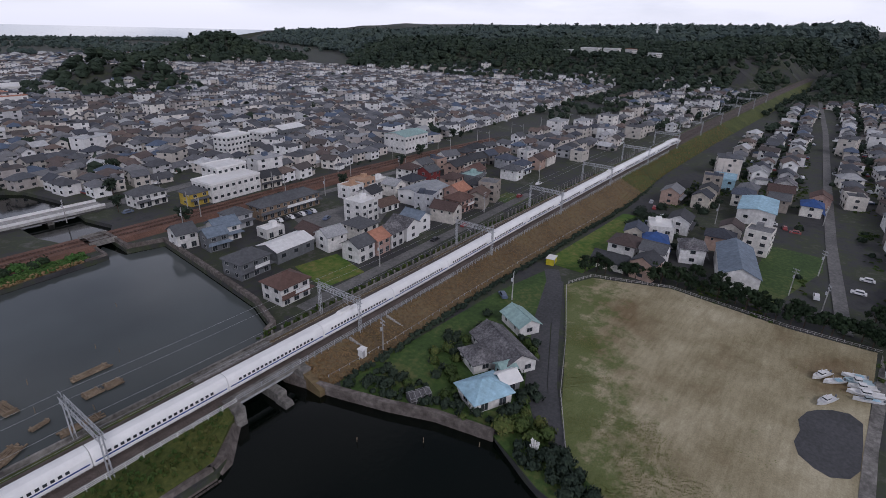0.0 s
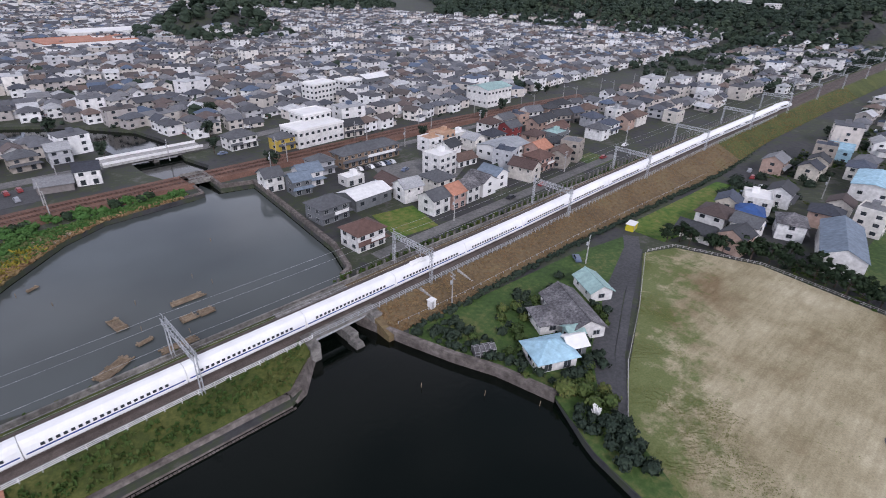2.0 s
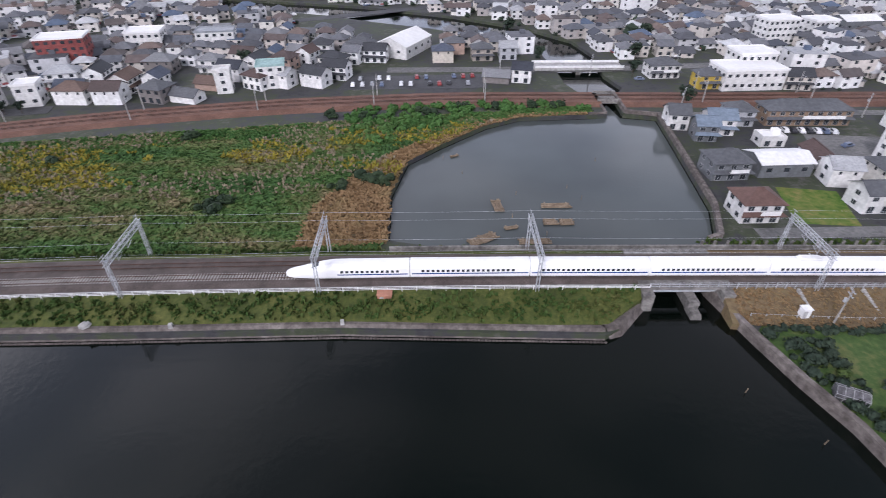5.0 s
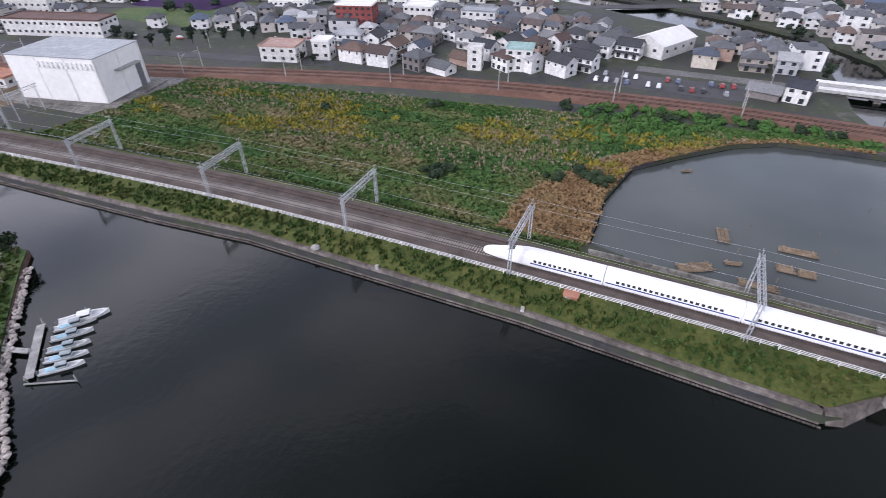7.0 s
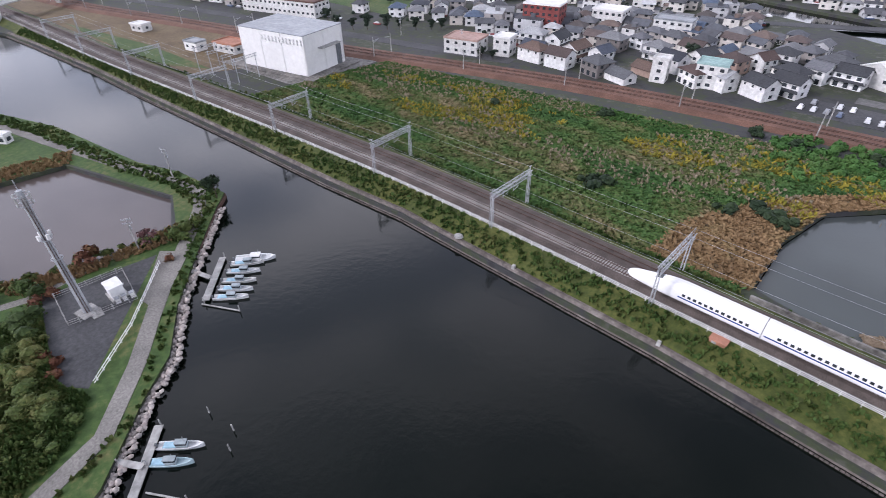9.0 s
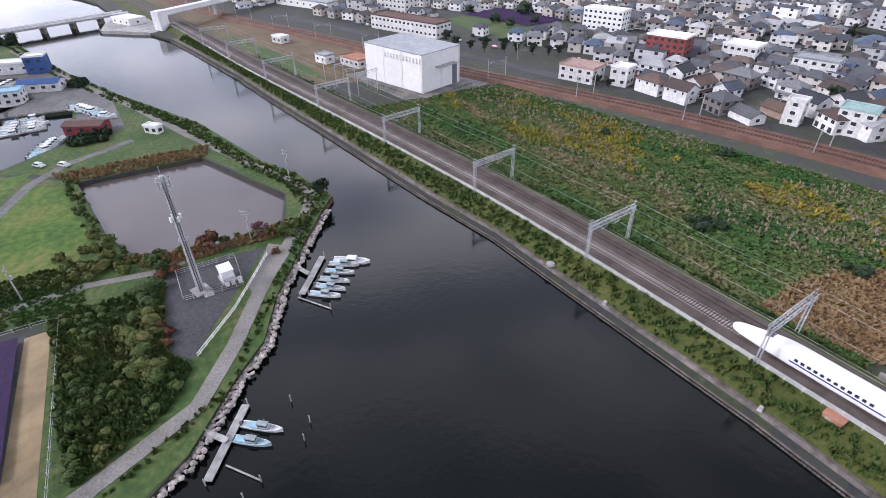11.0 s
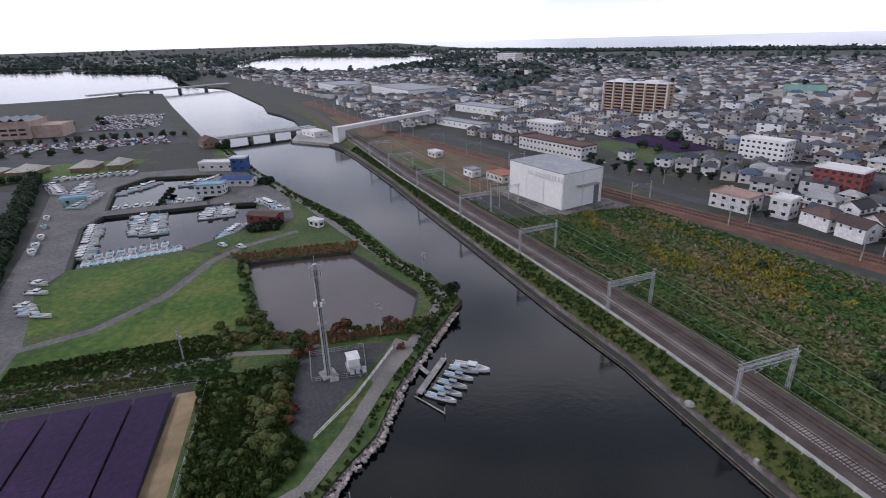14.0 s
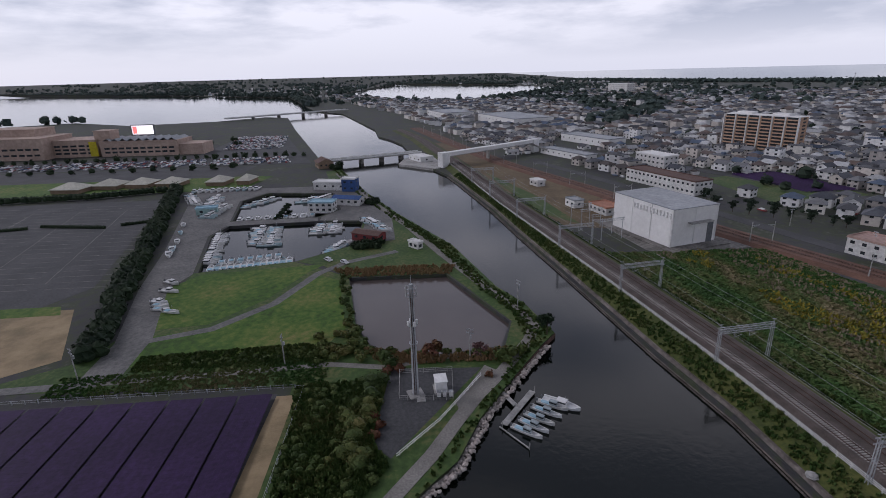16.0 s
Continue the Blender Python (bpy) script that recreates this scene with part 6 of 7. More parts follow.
block("track_hut", "small white hut between the railways", -330, 86, 20, 9, 6, 3.5, PW, CREAMWALL, 1, 2)
block("school", "long white two-storey building with dark window bands", -312, 164, 19, 56, 14, 8, PW, PBROWN, 2, 16)
block("red_apartments", "red-brown tiled five-storey apartment block", -171, 233, 18, 19, 12, 14, BRICKRED, CREAMWALL, 5, 6)
block("office", "white building with a pink-brown roof", -176, 181, 18, 17, 12, 6.5, PW, PPINK, 2, 4)
block("office", "small white block with flat roof", -160, 190, 18, 8, 8, 8, PW, CREAMWALL, 2, 2)
block("flats", "white four-storey apartment block", -246, 268, 18, 26, 11, 12, CREAMWALL, CREAMWALL, 4, 8)
block("flats", "white stepped apartment house", -376, 188, 20, 28, 14, 10, PW, CREAMWALL, 3, 7)
block("white_house", "tall narrow white house by the old railway", -92, 206, 14, 6, 6, 9, PW, PW, 3, 1)
block("white_house", "white house with a green flat roof", -75, 214, 14, 11, 9, 9, PW, PTEAL, 3, 3)
block("flats", "white three-storey flats in the town", -150, 262, 12, 16, 12, 10, PW, CREAMWALL, 3, 5)
block("flats", "long white building with a grey roof", -118, 268, 12, 18, 10, 9, PW, GREYROOF, 3, 5)
block("boat_hall", "big white gabled boat hall by the river", -25, 267, 66, 26, 17, 6, PW, CREAMWALL, 1, 4, 3.4)
block("boathouse", "white marina clubhouse with a blue roof", -300, -34, 70, 17, 8, 4, PW, PBLUE, 1, 4, 1.2)
block("boathouse", "pale blue two-storey marina office", -287, -47, 80, 14, 8, 5, PW, PPALEBLUE, 2, 4)
block("boathouse", "flat white shed at the marina", -344, -49, 75, 22, 9, 5, PW, CREAMWALL, 1, 4)
block("boathouse", "tall blue-walled marina workshop", -337, -36, 75, 9, 8, 8, PBLUE, CREAMWALL, 2, 2)
block("boathouse", "low brown shed at the marina", -229, -18, 60, 14, 7, 3.5, PRED, PBROWN, 1, 3, .8)
block("boathouse", "small blue shed on the hardstanding", -290, -111, 10, 5, 11, 3.5, PTEAL, PPALEBLUE, 1, 1)
block("boathouse", "small white van-like cabin on the bank", -214, 3, 40, 6, 3, 2.6, PW, CREAMWALL, 1, 2)
block("bridge_house", "brown pitched house at the bridge", -432, -66, 20, 16, 12, 5, PBROWNW, PBROWN, 1, 4, 3)
PTENT = paint("pale_canvas_roof", (0.60, 0.585, 0.50))
for x, y, w in ((-369, -228, 24), (-378, -207, 22), (-379, -186, 20), (-378, -165, 20), (-377, -132, 17), (-378, -113, 13)):
    t = thing("storage_shed", "storage shed with a low pale canvas-coloured roof", "shed", "sheds in a row", m=pose(x, y, 1.5, 0, 0, 82))
    mb = MB()
    mb.box(0, 0, -.2, 3.2, w - 4, 16)
    part("wall", mb, PBROWNW, t)
    mb = MB()
    mb.hip(0, 0, 3.2, w - 4, 16.2, 3.4, .6)
    part("roof", mb, PTENT, t)
# apartment tower
apt = thing("apartment_tower", "tan brick apartment tower with rows of balconies", "building", m=pose(-446, 318, 1.5, 0, 0, 24))
mb = MB()
mb.box(0, 0, -.2, 29, 64, 14)
part("wall", mb, TAN, apt)
mb = MB()
mb.box(0, 0, 29, 29.6, 65, 15)
mb.box(-18, 2, 29.6, 31.5, 14, 8)
mb.box(14, 2, 29.6, 31.5, 14, 8)
part("roof", mb, CREAMWALL, apt)
slab, dark = MB(), MB()
slab.box(0, 0, 0, 1.05, 8.8, 1.5)
# dark glass strips on the flat wall stand for shaded recesses behind the balconies
dark.box(0, 0, 0, 1.7, 8.2, .3)
slab_m, dark_m = slab.mesh("balcony", TAN), dark.mesh("balcony_recess", GLASS)
for f in range(10):
    for i in range(6):
        x = -27.5 + i * 11
        shared_part("balcony", slab_m, apt, pose(x, -7.6, .6 + f * 2.85))
        shared_part("balcony_recess", dark_m, apt, pose(x, -7.05, 1.65 + f * 2.85))
    for s in (-1, 1):
        shared_part("balcony_recess", dark_m, apt, Matrix.LocRotScale((s * 32.05, 2, 1.4 + f * 2.85), Euler((0, 0, radians(90))), (.5, 1, .8)))
for i in range(7):
    mb = MB()
    mb.box(-33 + i * 11, -7.6, 0, 29, .8, 1.8)
    part("fin_wall", mb, CREAMWALL, apt)
HOUSED.append((-446, 318, 38))
# shopping centre
mall = thing("shopping_centre", "long salmon-coloured shopping centre with terraces", "building", m=pose(-552, -300, 1.5, 0, 0, 87))
for x, y, w, d, h in ((-100, 0, 110, 46, 20), (-100, 14, 70, 30, 27), (-25, 8, 42, 34, 16), (40, 6, 76, 34, 14), (2, 4, 16, 16, 24), (88, 4, 26, 26, 10), (-160, 4, 60, 44, 18)):
    mb = MB()
    mb.box(x, y, -.2, h, w, d)
    mb.box(x, y, h, h + .7, w + .8, d + .8)
    part("wall", mb, MALL, mall)
for x, w, z, y in ((-100, 104, 4, -23.2), (-100, 104, 9.5, -23.2), (-25, 40, 3, -9.2), (-25, 40, 6.5, -9.2), (-25, 40, 10, -9.2), (40, 70, 3.2, -11.2), (40, 70, 7, -11.2)):
    mb = MB()
    n = int(w / 7)
    for i in range(n):
        mb.box(x - w / 2 + (i + .5) * w / n, y, z, z + 1.8, w / n * .72, .3)
    tagged(part("window_band", mb, GLASS, mall), kind="stuff")
for i in range(9):
    mb = MB()
    mb.gable(8 + i * 8, 6, 14.8, 30, 7.4, 2.4, .2, 1.5708)
    part("sawtooth_roof", mb, GREYROOF, mall)
PSIGN = paint("yellow_sign_face", (0.62, 0.52, 0.03))
mb = MB()
mb.box(-4, -12, 1, 15, 7, 1.2)
part("sign_panel", mb, PSIGN, mall, "tall yellow sign panel")
mb = MB()
mb.box(22, 30, 8, 20, 2, 2)
mb.box(30, 30, 8, 20, 2, 2)
mb.box(26, 29, 16.5, 27, 24, 2)
part("screen_tower", mb, PGREYW, mall)
lit, lt, lb = nodes_of("lit_screen")
lb.inputs["Emission Color"].default_value = (1.0, 0.93, 0.93, 1)
lb.inputs["Emission Strength"].default_value = 1.3
redm, rt, rb = nodes_of("lit_screen_red")
rb.inputs["Base Color"].default_value = (0.7, 0.1, 0.1, 1)
rb.inputs["Emission Color"].default_value = (0.9, 0.25, 0.22, 1)
rb.inputs["Emission Strength"].default_value = 1.0
mb = MB()
mb.box(26, 27.9, 17.3, 26.2, 22, .2)
part("screen_face", mb, lit, mall, "lit white advertising screen")
mb = MB()
mb.box(18, 27.75, 18, 25.5, 4.5, .1)
part("screen_bar", mb, redm, mall, "red lit bar")
# footbridge and road bridge
fb = thing("footbridge", "white covered footbridge over the railways", "bridge")
mb = MB()
ribbon(mb, [(-412, 33), (-474, 118)], 5.0, 9.6, 10.2)
part("deck", mb, PALECON, fb)
for s in (-2.4, 2.4):
    mb = MB()
    ribbon(mb, [(-412 + s * .8, 33 + s * .58), (-474 + s * .8, 118 + s * .58)], .2, 10.2, 12.6)
    part("side_wall", mb, WHITE, fb)
mb = MB()
ribbon(mb, [(-411, 31.6), (-475, 119.4)], 5.6, 12.6, 13.0)
part("roof", mb, WHITE, fb)
for x, y in ((-411, 31), (-440, 71), (-474, 119)):
    mb = MB()
    mb.box(x, y, .5, 13.2 if x != -440 else 9.6, 7.5 if x != -440 else 1.2, 6 if x != -440 else 3, -.94)
    part("stair_tower" if x != -440 else "column", mb, WHITE if x != -440 else PALECON, fb)
mb = MB()
mb.add([(-470, 113, 10.2), (-466, 116, 10.2), (-446, 138, 1.5), (-451, 142, 1.5), (-470, 113, 9.2), (-466, 116, 9.2), (-446, 138, .9), (-451, 142, .9)], [(0, 1, 2, 3), (4, 7, 6, 5), (1, 5, 6, 2), (0, 3, 7, 4)])
part("stair_flight", mb, PALECON, fb)


def girder_bridge(label, p, q, w, z, n, mat=PALECON):
    b = thing("road_bridge", label, "bridge")
    mb = MB()
    ribbon(mb, [p, q], w, z - 1.1, z)
    part("deck", mb, mat, b)
    dx, dy = q[0] - p[0], q[1] - p[1]
    L = math.hypot(dx, dy)
    for s in (-1, 1):
        mb = MB()
        ox, oy = -dy / L * w / 2 * s, dx / L * w / 2 * s
        ribbon(mb, [(p[0] + ox, p[1] + oy), (q[0] + ox, q[1] + oy)], .25, z, z + 1.0)
        part("parapet", mb, WHITE, b)
    for i in range(1, n + 1):
        t = i / (n + 1)
        mb = MB()
        mb.box(p[0] + dx * t, p[1] + dy * t, -1, z - 1.1, 2.2, w * .8, math.atan2(dy, dx))
        part("pier", mb, CONCRETE, b)
    return b


girder_bridge("pale concrete road bridge over the channel", (-440, -72), (-476, 14), 9, 5, 4)
girder_bridge("long low road bridge across the lake mouth", (-930, -300), (-1080, -110), 11, 7, 4)
girder_bridge("concrete road bridge over the canal", (36, 240), (76, 242), 8.5, 3.2, 1)
mb = MB()
mb.prism([(-403, 24), (-431, -5), (-455, -1), (-476, 10), (-470, 24), (-420, 40)], -1, 1.9)
solid("concrete_quay", mb, PALECON, "pale concrete quay below the footbridge", "quay")
block("pump_house", "grey pump house on the quay", -448, 14, 25, 22, 12, 4, CREAMWALL, CREAMWALL, 1, 3)
PTEALR = paint("green_copper_roof", (0.22, 0.42, 0.36))
block("gymnasium", "hall with a pale green roof among houses", -486, 568, 35, 40, 24, 8, PW, PTEALR, 1, 6, 5)
block("hospital", "white hospital block near the lagoon", -1560, 648, 14, 90, 26, 26, PW, CREAMWALL, 5, 12)
block("factory", "factory with a long pale roof", -520, 190, 22, 70, 22, 7, CREAMWALL, GREYROOF, 1, 8)
block("factory", "long station platform roof", -440, 140, 22, 60, 12, 5, CREAMWALL, GREYROOF, 1, 8)
block("factory", "wide pale factory beside the railway", -760, 160, 15, 120, 60, 10, CREAMWALL, GREYROOF, 1, 10)
block("factory", "wide warehouse with pale roof", -900, 80, 15, 90, 50, 9, CREAMWALL, GREYROOF, 1, 8)
block("factory", "red-roofed factory at the foot of the hill", 110, 625, 8, 80, 50, 9, CREAMWALL, PORANGE, 1, 8)
block("factory", "white two-storey factory block", 150, 700, 8, 90, 40, 10, PW, CREAMWALL, 2, 8)
for x, y, a, w, h in ((905, 352, 84, 26, 7), (918, 395, 84, 34, 9), (915, 432, 80, 22, 7), (900, 318, 70, 14, 6), (870, 270, 60, 18, 6)):
    o = block("hilltop_house", "white hilltop building among dark woods", x, y, a, w, 12, h, PW, PORANGE if w == 14 else CREAMWALL, 2, 5)
    o.location.z = ground_z(x, y) + 8

# ---- western town ----
def west_ok(x, y):
    if not buildable(x, y) or inside(RIVER, x, y):
        return False
    return y > ny(max(-1700, x)) + 26 and x < -165 - (y - 200) * .2 + 10 and not inside([(-330, 196), (-345, 262), (-268, 262), (-262, 200)], x, y) and not inside([(-300, 120), (-150, 160), (-155, 215), (-215, 205), (-300, 180)], x, y)


far2 = []
far2 += town(-760, 60, 100, 760, 0.35, (-100, 60), 13, 13, lambda x, y: west_ok(x, y) and math.hypot(x, y) < 620, 262)
far_town(far2, "round the railway station")
far3 = town(-1500, 100, 60, 1500, 0.30, (-100, 60), 19, 19, lambda x, y: west_ok(x, y) and 620 <= math.hypot(x, y) < 1700 and rng.random() < .9, 0)
W, R = MB(), MB()
far4 = [(x + rng.uniform(-9, 9), y + rng.uniform(-9, 9), rng.uniform(0, 90)) for x in range(-3200, -1500, 48) for y in range(-900, 1100, 48) if rng.random() < .35] + [(x, y, rng.uniform(0, 90)) for x in range(-1900, -1080, 26) for y in range(-250, 180, 26) if ny(x) - 40 > y > ty(x) + 20 or (ny(x) + 25 < y < ny(x) + 160)]
for x, y, a in far3 + [p for p in far4 if buildable(p[0], p[1])] + [(x, y, rng.uniform(0, 90)) for x in range(-100, 700, 20) for y in range(830, 1500, 20) if hill(x, y) < 8 and rng.random() < .7]:
    w, d, h = rng.uniform(9, 15), rng.uniform(8, 11), rng.choice((5.5, 6, 6, 6.5, 9))
    z = ground_z(x, y)
    W.box(x, y, z - 1, z + h, w, d, radians(a))
    (R.hip if rng.random() < .7 else R.gable)(x, y, z + h, w, d, d * .25, .5, radians(a))
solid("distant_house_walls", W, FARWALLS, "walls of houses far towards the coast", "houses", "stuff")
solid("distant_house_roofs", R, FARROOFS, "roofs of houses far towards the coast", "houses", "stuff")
sheet("solar_lot", [(-330, 196), (-345, 262), (-268, 262), (-262, 200)], MEADOW, "grass lot with a ground solar array")
mb = MB()
for i in range(12):
    mb.add([(-338, 252 - i * 2.6, 1.9), (-280, 262 - i * 2.6, 1.9), (-280, 263.6 - i * 2.6, 2.9), (-338, 253.6 - i * 2.6, 2.9)], [(0, 1, 2, 3)])
solid("solar_array", mb, PANEL, "rows of dark solar panels beside the flats", "solar panel", "stuff")

# cars
def car():
    c = thing("car", "parked passenger car with dark windows", "car", "parked cars")
    mb = MB()
    mb.box(0, 0, .3, .85, 4.2, 1.7, 0, .96)
    mb.box(-.2, 0, .85, 1.45, 2.5, 1.55, 0, .8)
    part("body", mb, CARS, c)
    mb = MB()
    mb.box(-.2, 0, .92, 1.32, 2.42, 1.5, 0, .87)
    mb.box(-.2, 0, .92, 1.34, 2.3, 1.6, 0, .84)
    part("window", mb, GLASS, c)
    for x in (-1.3, 1.3):
        for y in (-.75, .75):
            mb = MB()
            mb.tube((x, y - .12, .33), (x, y + .12, .33), .33, n=10)
            part("wheel", mb, PGREYW, c)
    return c


first_car = car()
spots = []
for i in range(8):
    spots.append((112 + i * 2.7, 172 - i * .1, 85))
for i in range(5):
    spots.append((150 + i * 2.6, 160, 88))
spots += [(129, 160, 20), (158, 168, 10), (164, 168, 15), (170, 172, 10), (205, 158, 5), (245, 12, 10), (248, 17, 95), (242, 8, 95), (242, 20, 95), (225, 49, 30), (226, 55, 30), (236, 62, 10), (244, 66, 10), (119, 69, 50), (213, 58, 8),
          (180, -4, 5), (192, -14, 90), (205, -16, 90), (140, 112, 4), (160, 113, 4), (210, 117, 3), (236, 121, 2), (80, 226, 6), (-60, 224, 14), (-68, 219, 14), (-80, 217, 100), (-84, 221, 100), (-88, 219, 100), (-145, 214, 20), (-150, 210, 20),
          (-42, 214, 95), (-38, 214.5, 95), (-34, 215, 95), (-30, 215, 95), (-22, 216, 95), (-18, 216, 95), (-10, 217, 95), (-6, 217, 95), (-2, 218, 95), (6, 218, 95), (-40, 222, 95), (-32, 223, 95), (-28, 223, 95), (-16, 225, 95), (-12, 225, 95), (0, 227, 95), (4, 227, 95), (8, 228, 95), (-155, 208, 20), (-148, 220, 20), (-166, 204, 15), (-128, 205, 20), (-198, -26, 40), (-202, -33, 40)]
first_car.matrix_basis = pose(*spots[0][:2], 1.6, 0, 0, spots[0][2])
for x, y, a in spots[1:]:
    copy_thing(first_car, pose(x, y, 1.6, 0, 0, a))
mb, gb = MB(), MB()
lots = [(-462 - i * 6, -100 - j * 2.9 - i * 2, 0) for i in range(6) for j in range(100)] + [(-560 - i * 7, -128 - j * 2.8 - i * 1.0, 0) for i in range(17) for j in range(22)]
lots += [(-330 + i * 2.9, 300 + i * .9 + j * 6, 1.3) for i in range(60) for j in range(3)] + [(-300 + i * 9, 168 + i * 2.4, .3) for i in range(9)] + [(-420 + i * 7, 150 + rng.uniform(-6, 6), .3) for i in range(12)]
for x, y, a in lots:
    if rng.random() < .62:
        mb.box(x, y, 1.8, 2.5, 4.3, 1.75, a)
        mb.box(x - .2, y, 2.5, 3.05, 2.4, 1.5, a, .8)
solid("far_cars", mb, CARSTUFF, "many parked cars in distant car parks", "cars", "stuff")

# ---- vegetation ----
vr = random.Random(11)


def box_of(poly):
    return min(p[0] for p in poly), max(p[0] for p in poly), min(p[1] for p in poly), max(p[1] for p in poly)


def points_in(poly, n, keep=None):
    x0, x1, y0, y1 = box_of(poly)
    out = []
    for _ in range(n * 6):
        x, y = vr.uniform(x0, x1), vr.uniform(y0, y1)
        if inside(poly, x, y) and (keep is None or keep(x, y)):
            out.append((x, y))
            if len(out) == n:
                break
    return out


def tufts(name, pts, h, w, mat, label, n=3, z=1.45, lean=.4):
    mb = MB()
    for x, y in pts:
        mb.tuft(x, y, z + rise(x, y), h * vr.uniform(.5, 1.3), w * vr.uniform(.7, 1.3), vr, n, lean)
    return solid(name, mb, mat, label, "grass", "stuff")


def patch(x, y, s, seed):
    return noise.noise(Vector((x / s, y / s, seed)))


SHORE_REEDS = [(-37, 98), (-37, 116), (-30, 133), (-20.5, 149), (-9.5, 160.5), (8, 176), (24, 184), (52, 187.4), (52, 186), (24, 182), (11, 174), (-4, 157.5), (-14, 145), (-17, 125), (-15.5, 101)]
tufts("marsh_grass", points_in(MARSH, 30000, lambda x, y: not inside(SHORE_REEDS, x, y)), .6, 1.5, MARSHLEAF, "tall mixed marsh grass and weeds", lean=1.5)


def band(x, y):
    """How far across the marsh, from the main line to the old railway."""
    return (y - ty(x)) / (ny(x) - ty(x))


tufts("goldenrod", points_in(MARSH, 3600, lambda x, y: .42 < band(x, y) + .12 * patch(x, y, 30, 1) < .74 and patch(x * .5, y, 14, 2.5) + .6 * patch(x, y, 5, 8) > .1), 1.25, .7, YELLOWLEAF, "yellow flowering goldenrod patches in the marsh", lean=1.0)
tufts("pale_pampas", points_in(MARSH, 2200, lambda x, y: band(x, y) > .35 and patch(x * .5, y, 16, 9.5) + .5 * patch(x, y, 5, 3) > .16), 1.2, .8, leaf_mat("pale_seed_heads", [(0.24, 0.20, 0.14), (0.32, 0.27, 0.19), (0.16, 0.15, 0.08)], .2), "pale grass seed heads in the marsh")
tufts("green_reeds", points_in(MARSH, 7000, lambda x, y: y > ny(x) - 30 + 8 * patch(x, y, 20, 4) or (x > -25 and y > 165)), .8, 1.2, GREENREED, "belt of tall green reeds along the old railway")
sheet("reed_shore", SHORE_REEDS, DRYGRASS, "brown dead reed shore", z=1.53)
tufts("dry_reeds", points_in(SHORE_REEDS, 5000), .7, .9, REEDLEAF, "dry brown reeds at the lagoon shore", lean=1.3)
mb = MB()
for x, y in [(-64, 115), (-62, 117), (-20, 131), (-24, 133), (-33, 127), (-88, 160), (-120, 140), (-44, 180), (-30, 178), (-10, 184), (2, 190), (14, 191), (28, 192), (40, 192)]:
    for _ in range(5):
        r = vr.uniform(1.2, 2.4)
        c = (x + vr.uniform(-3, 3), y + vr.uniform(-2, 2), 1.5 + r * .6)
        mb.core(c, r * .8, vr)
        mb.blob(c, r, 40, .45, vr)
solid("marsh_bushes", mb, PINELEAF, "dark bushes standing in the marsh", "bushes", "stuff")
pts = []
for x in xr(-370, 38, .25):
    b = min(ty(x) - 8.8, interp(SOUTH_BANK[::-1] + [(33.5, 73.8), (41, 83)], x))
    pts.append((x, b + 2 + (ty(x) - 9.2 - b) * vr.random(), b))
mb = MB()
for x, y, b in pts + [(p[0] + .1, p[1] * .5 + (p[2] + 5) * .5, p[2]) for p in pts[::2]]:
    t = (y - b - 1.7) / max(1, ty(x) - 6.6 - b - 1.7)
    mb.tuft(x, y, 2.2 + 2.0 * t, vr.uniform(.5, 1.3), vr.uniform(.7, 1.5), vr)
for x in xr(-360, 38, 3.1):
    if patch(x, 0, 14, 3) > -.05:
        b = min(ty(x) - 8.8, interp(SOUTH_BANK[::-1] + [(33.5, 73.8), (41, 83)], x))
        mb.blob((x, b + vr.uniform(3, 6), 3.0), vr.uniform(.7, 1.3), 26, .36, vr)
solid("bank_weeds", mb, BANKLEAF, "tall weeds and low shrubs on the railway bank", "weeds", "stuff")
mb = MB()
for x in xr(-300, 38, .35):
    mb.tuft(x, ty(x) + 8 + vr.uniform(-.4, 2), 2.0 + vr.random(), vr.uniform(.6, 1.2), 1.2, vr)
for x in xr(58, 330, .35):
    mb.tuft(x, ty(x) + 10 + vr.uniform(-1, 3), 1.6 + vr.random() * 1.4, vr.uniform(.5, 1.2), 1.2, vr)
solid("verge_weeds", mb, BANKLEAF, "green weeds behind the track", "weeds", "stuff")
mb = MB()
for _ in range(6500):
    x = 58 + 400 * vr.random() ** 1.4
    o = east_offs(x)
    t = vr.random()
    y = o[1][0] + (o[3][0] - o[1][0]) * t
    z = o[1][1] + (o[3][1] - o[1][1]) * t
    mb.tuft(x, y, z - .15, vr.uniform(.2, .5), vr.uniform(.5, 1.2), vr, 2)
solid("embankment_grass", mb, REEDLEAF, "dry brown grass on the embankment slope", "grass", "stuff")
mb = MB()
for x in xr(64, 520, 1.6):
    o = east_offs(x)
    for _ in range(2):
        c = (x + vr.uniform(-.6, .6), o[1][0] - .6 + vr.uniform(-.8, .8), 1.9)
        mb.core(c, .7, vr)
        mb.blob(c, vr.uniform(.8, 1.3), 22, .32, vr)
solid("foot_hedge", mb, WOODLEAF, "dark low scrub along the foot of the embankment", "bushes", "stuff")
fence_line("embankment_fence", [(x, east_offs(x)[1][0] + 2.0) for x in (60, 80, 110, 150, 200, 260)], 1.4, 3, STEEL, "thin wire fence along the foot of the embankment", 2, .03)


def shrub(mb, x, y, r, z=1.5, leaf=.35, n=70):
    c = (x, y, z + r * .55)
    mb.core(c, r * .75, vr)
    mb.blob(c, r, n, leaf, vr)


def bush_group(name, spots, mat, label, leaf=.34):
    mb = MB()
    for x, y, r in spots:
        shrub(mb, x, y, r, leaf=leaf, n=int(60 + 60 * r * r))
    return solid(name, mb, mat, label, "bushes", "stuff")


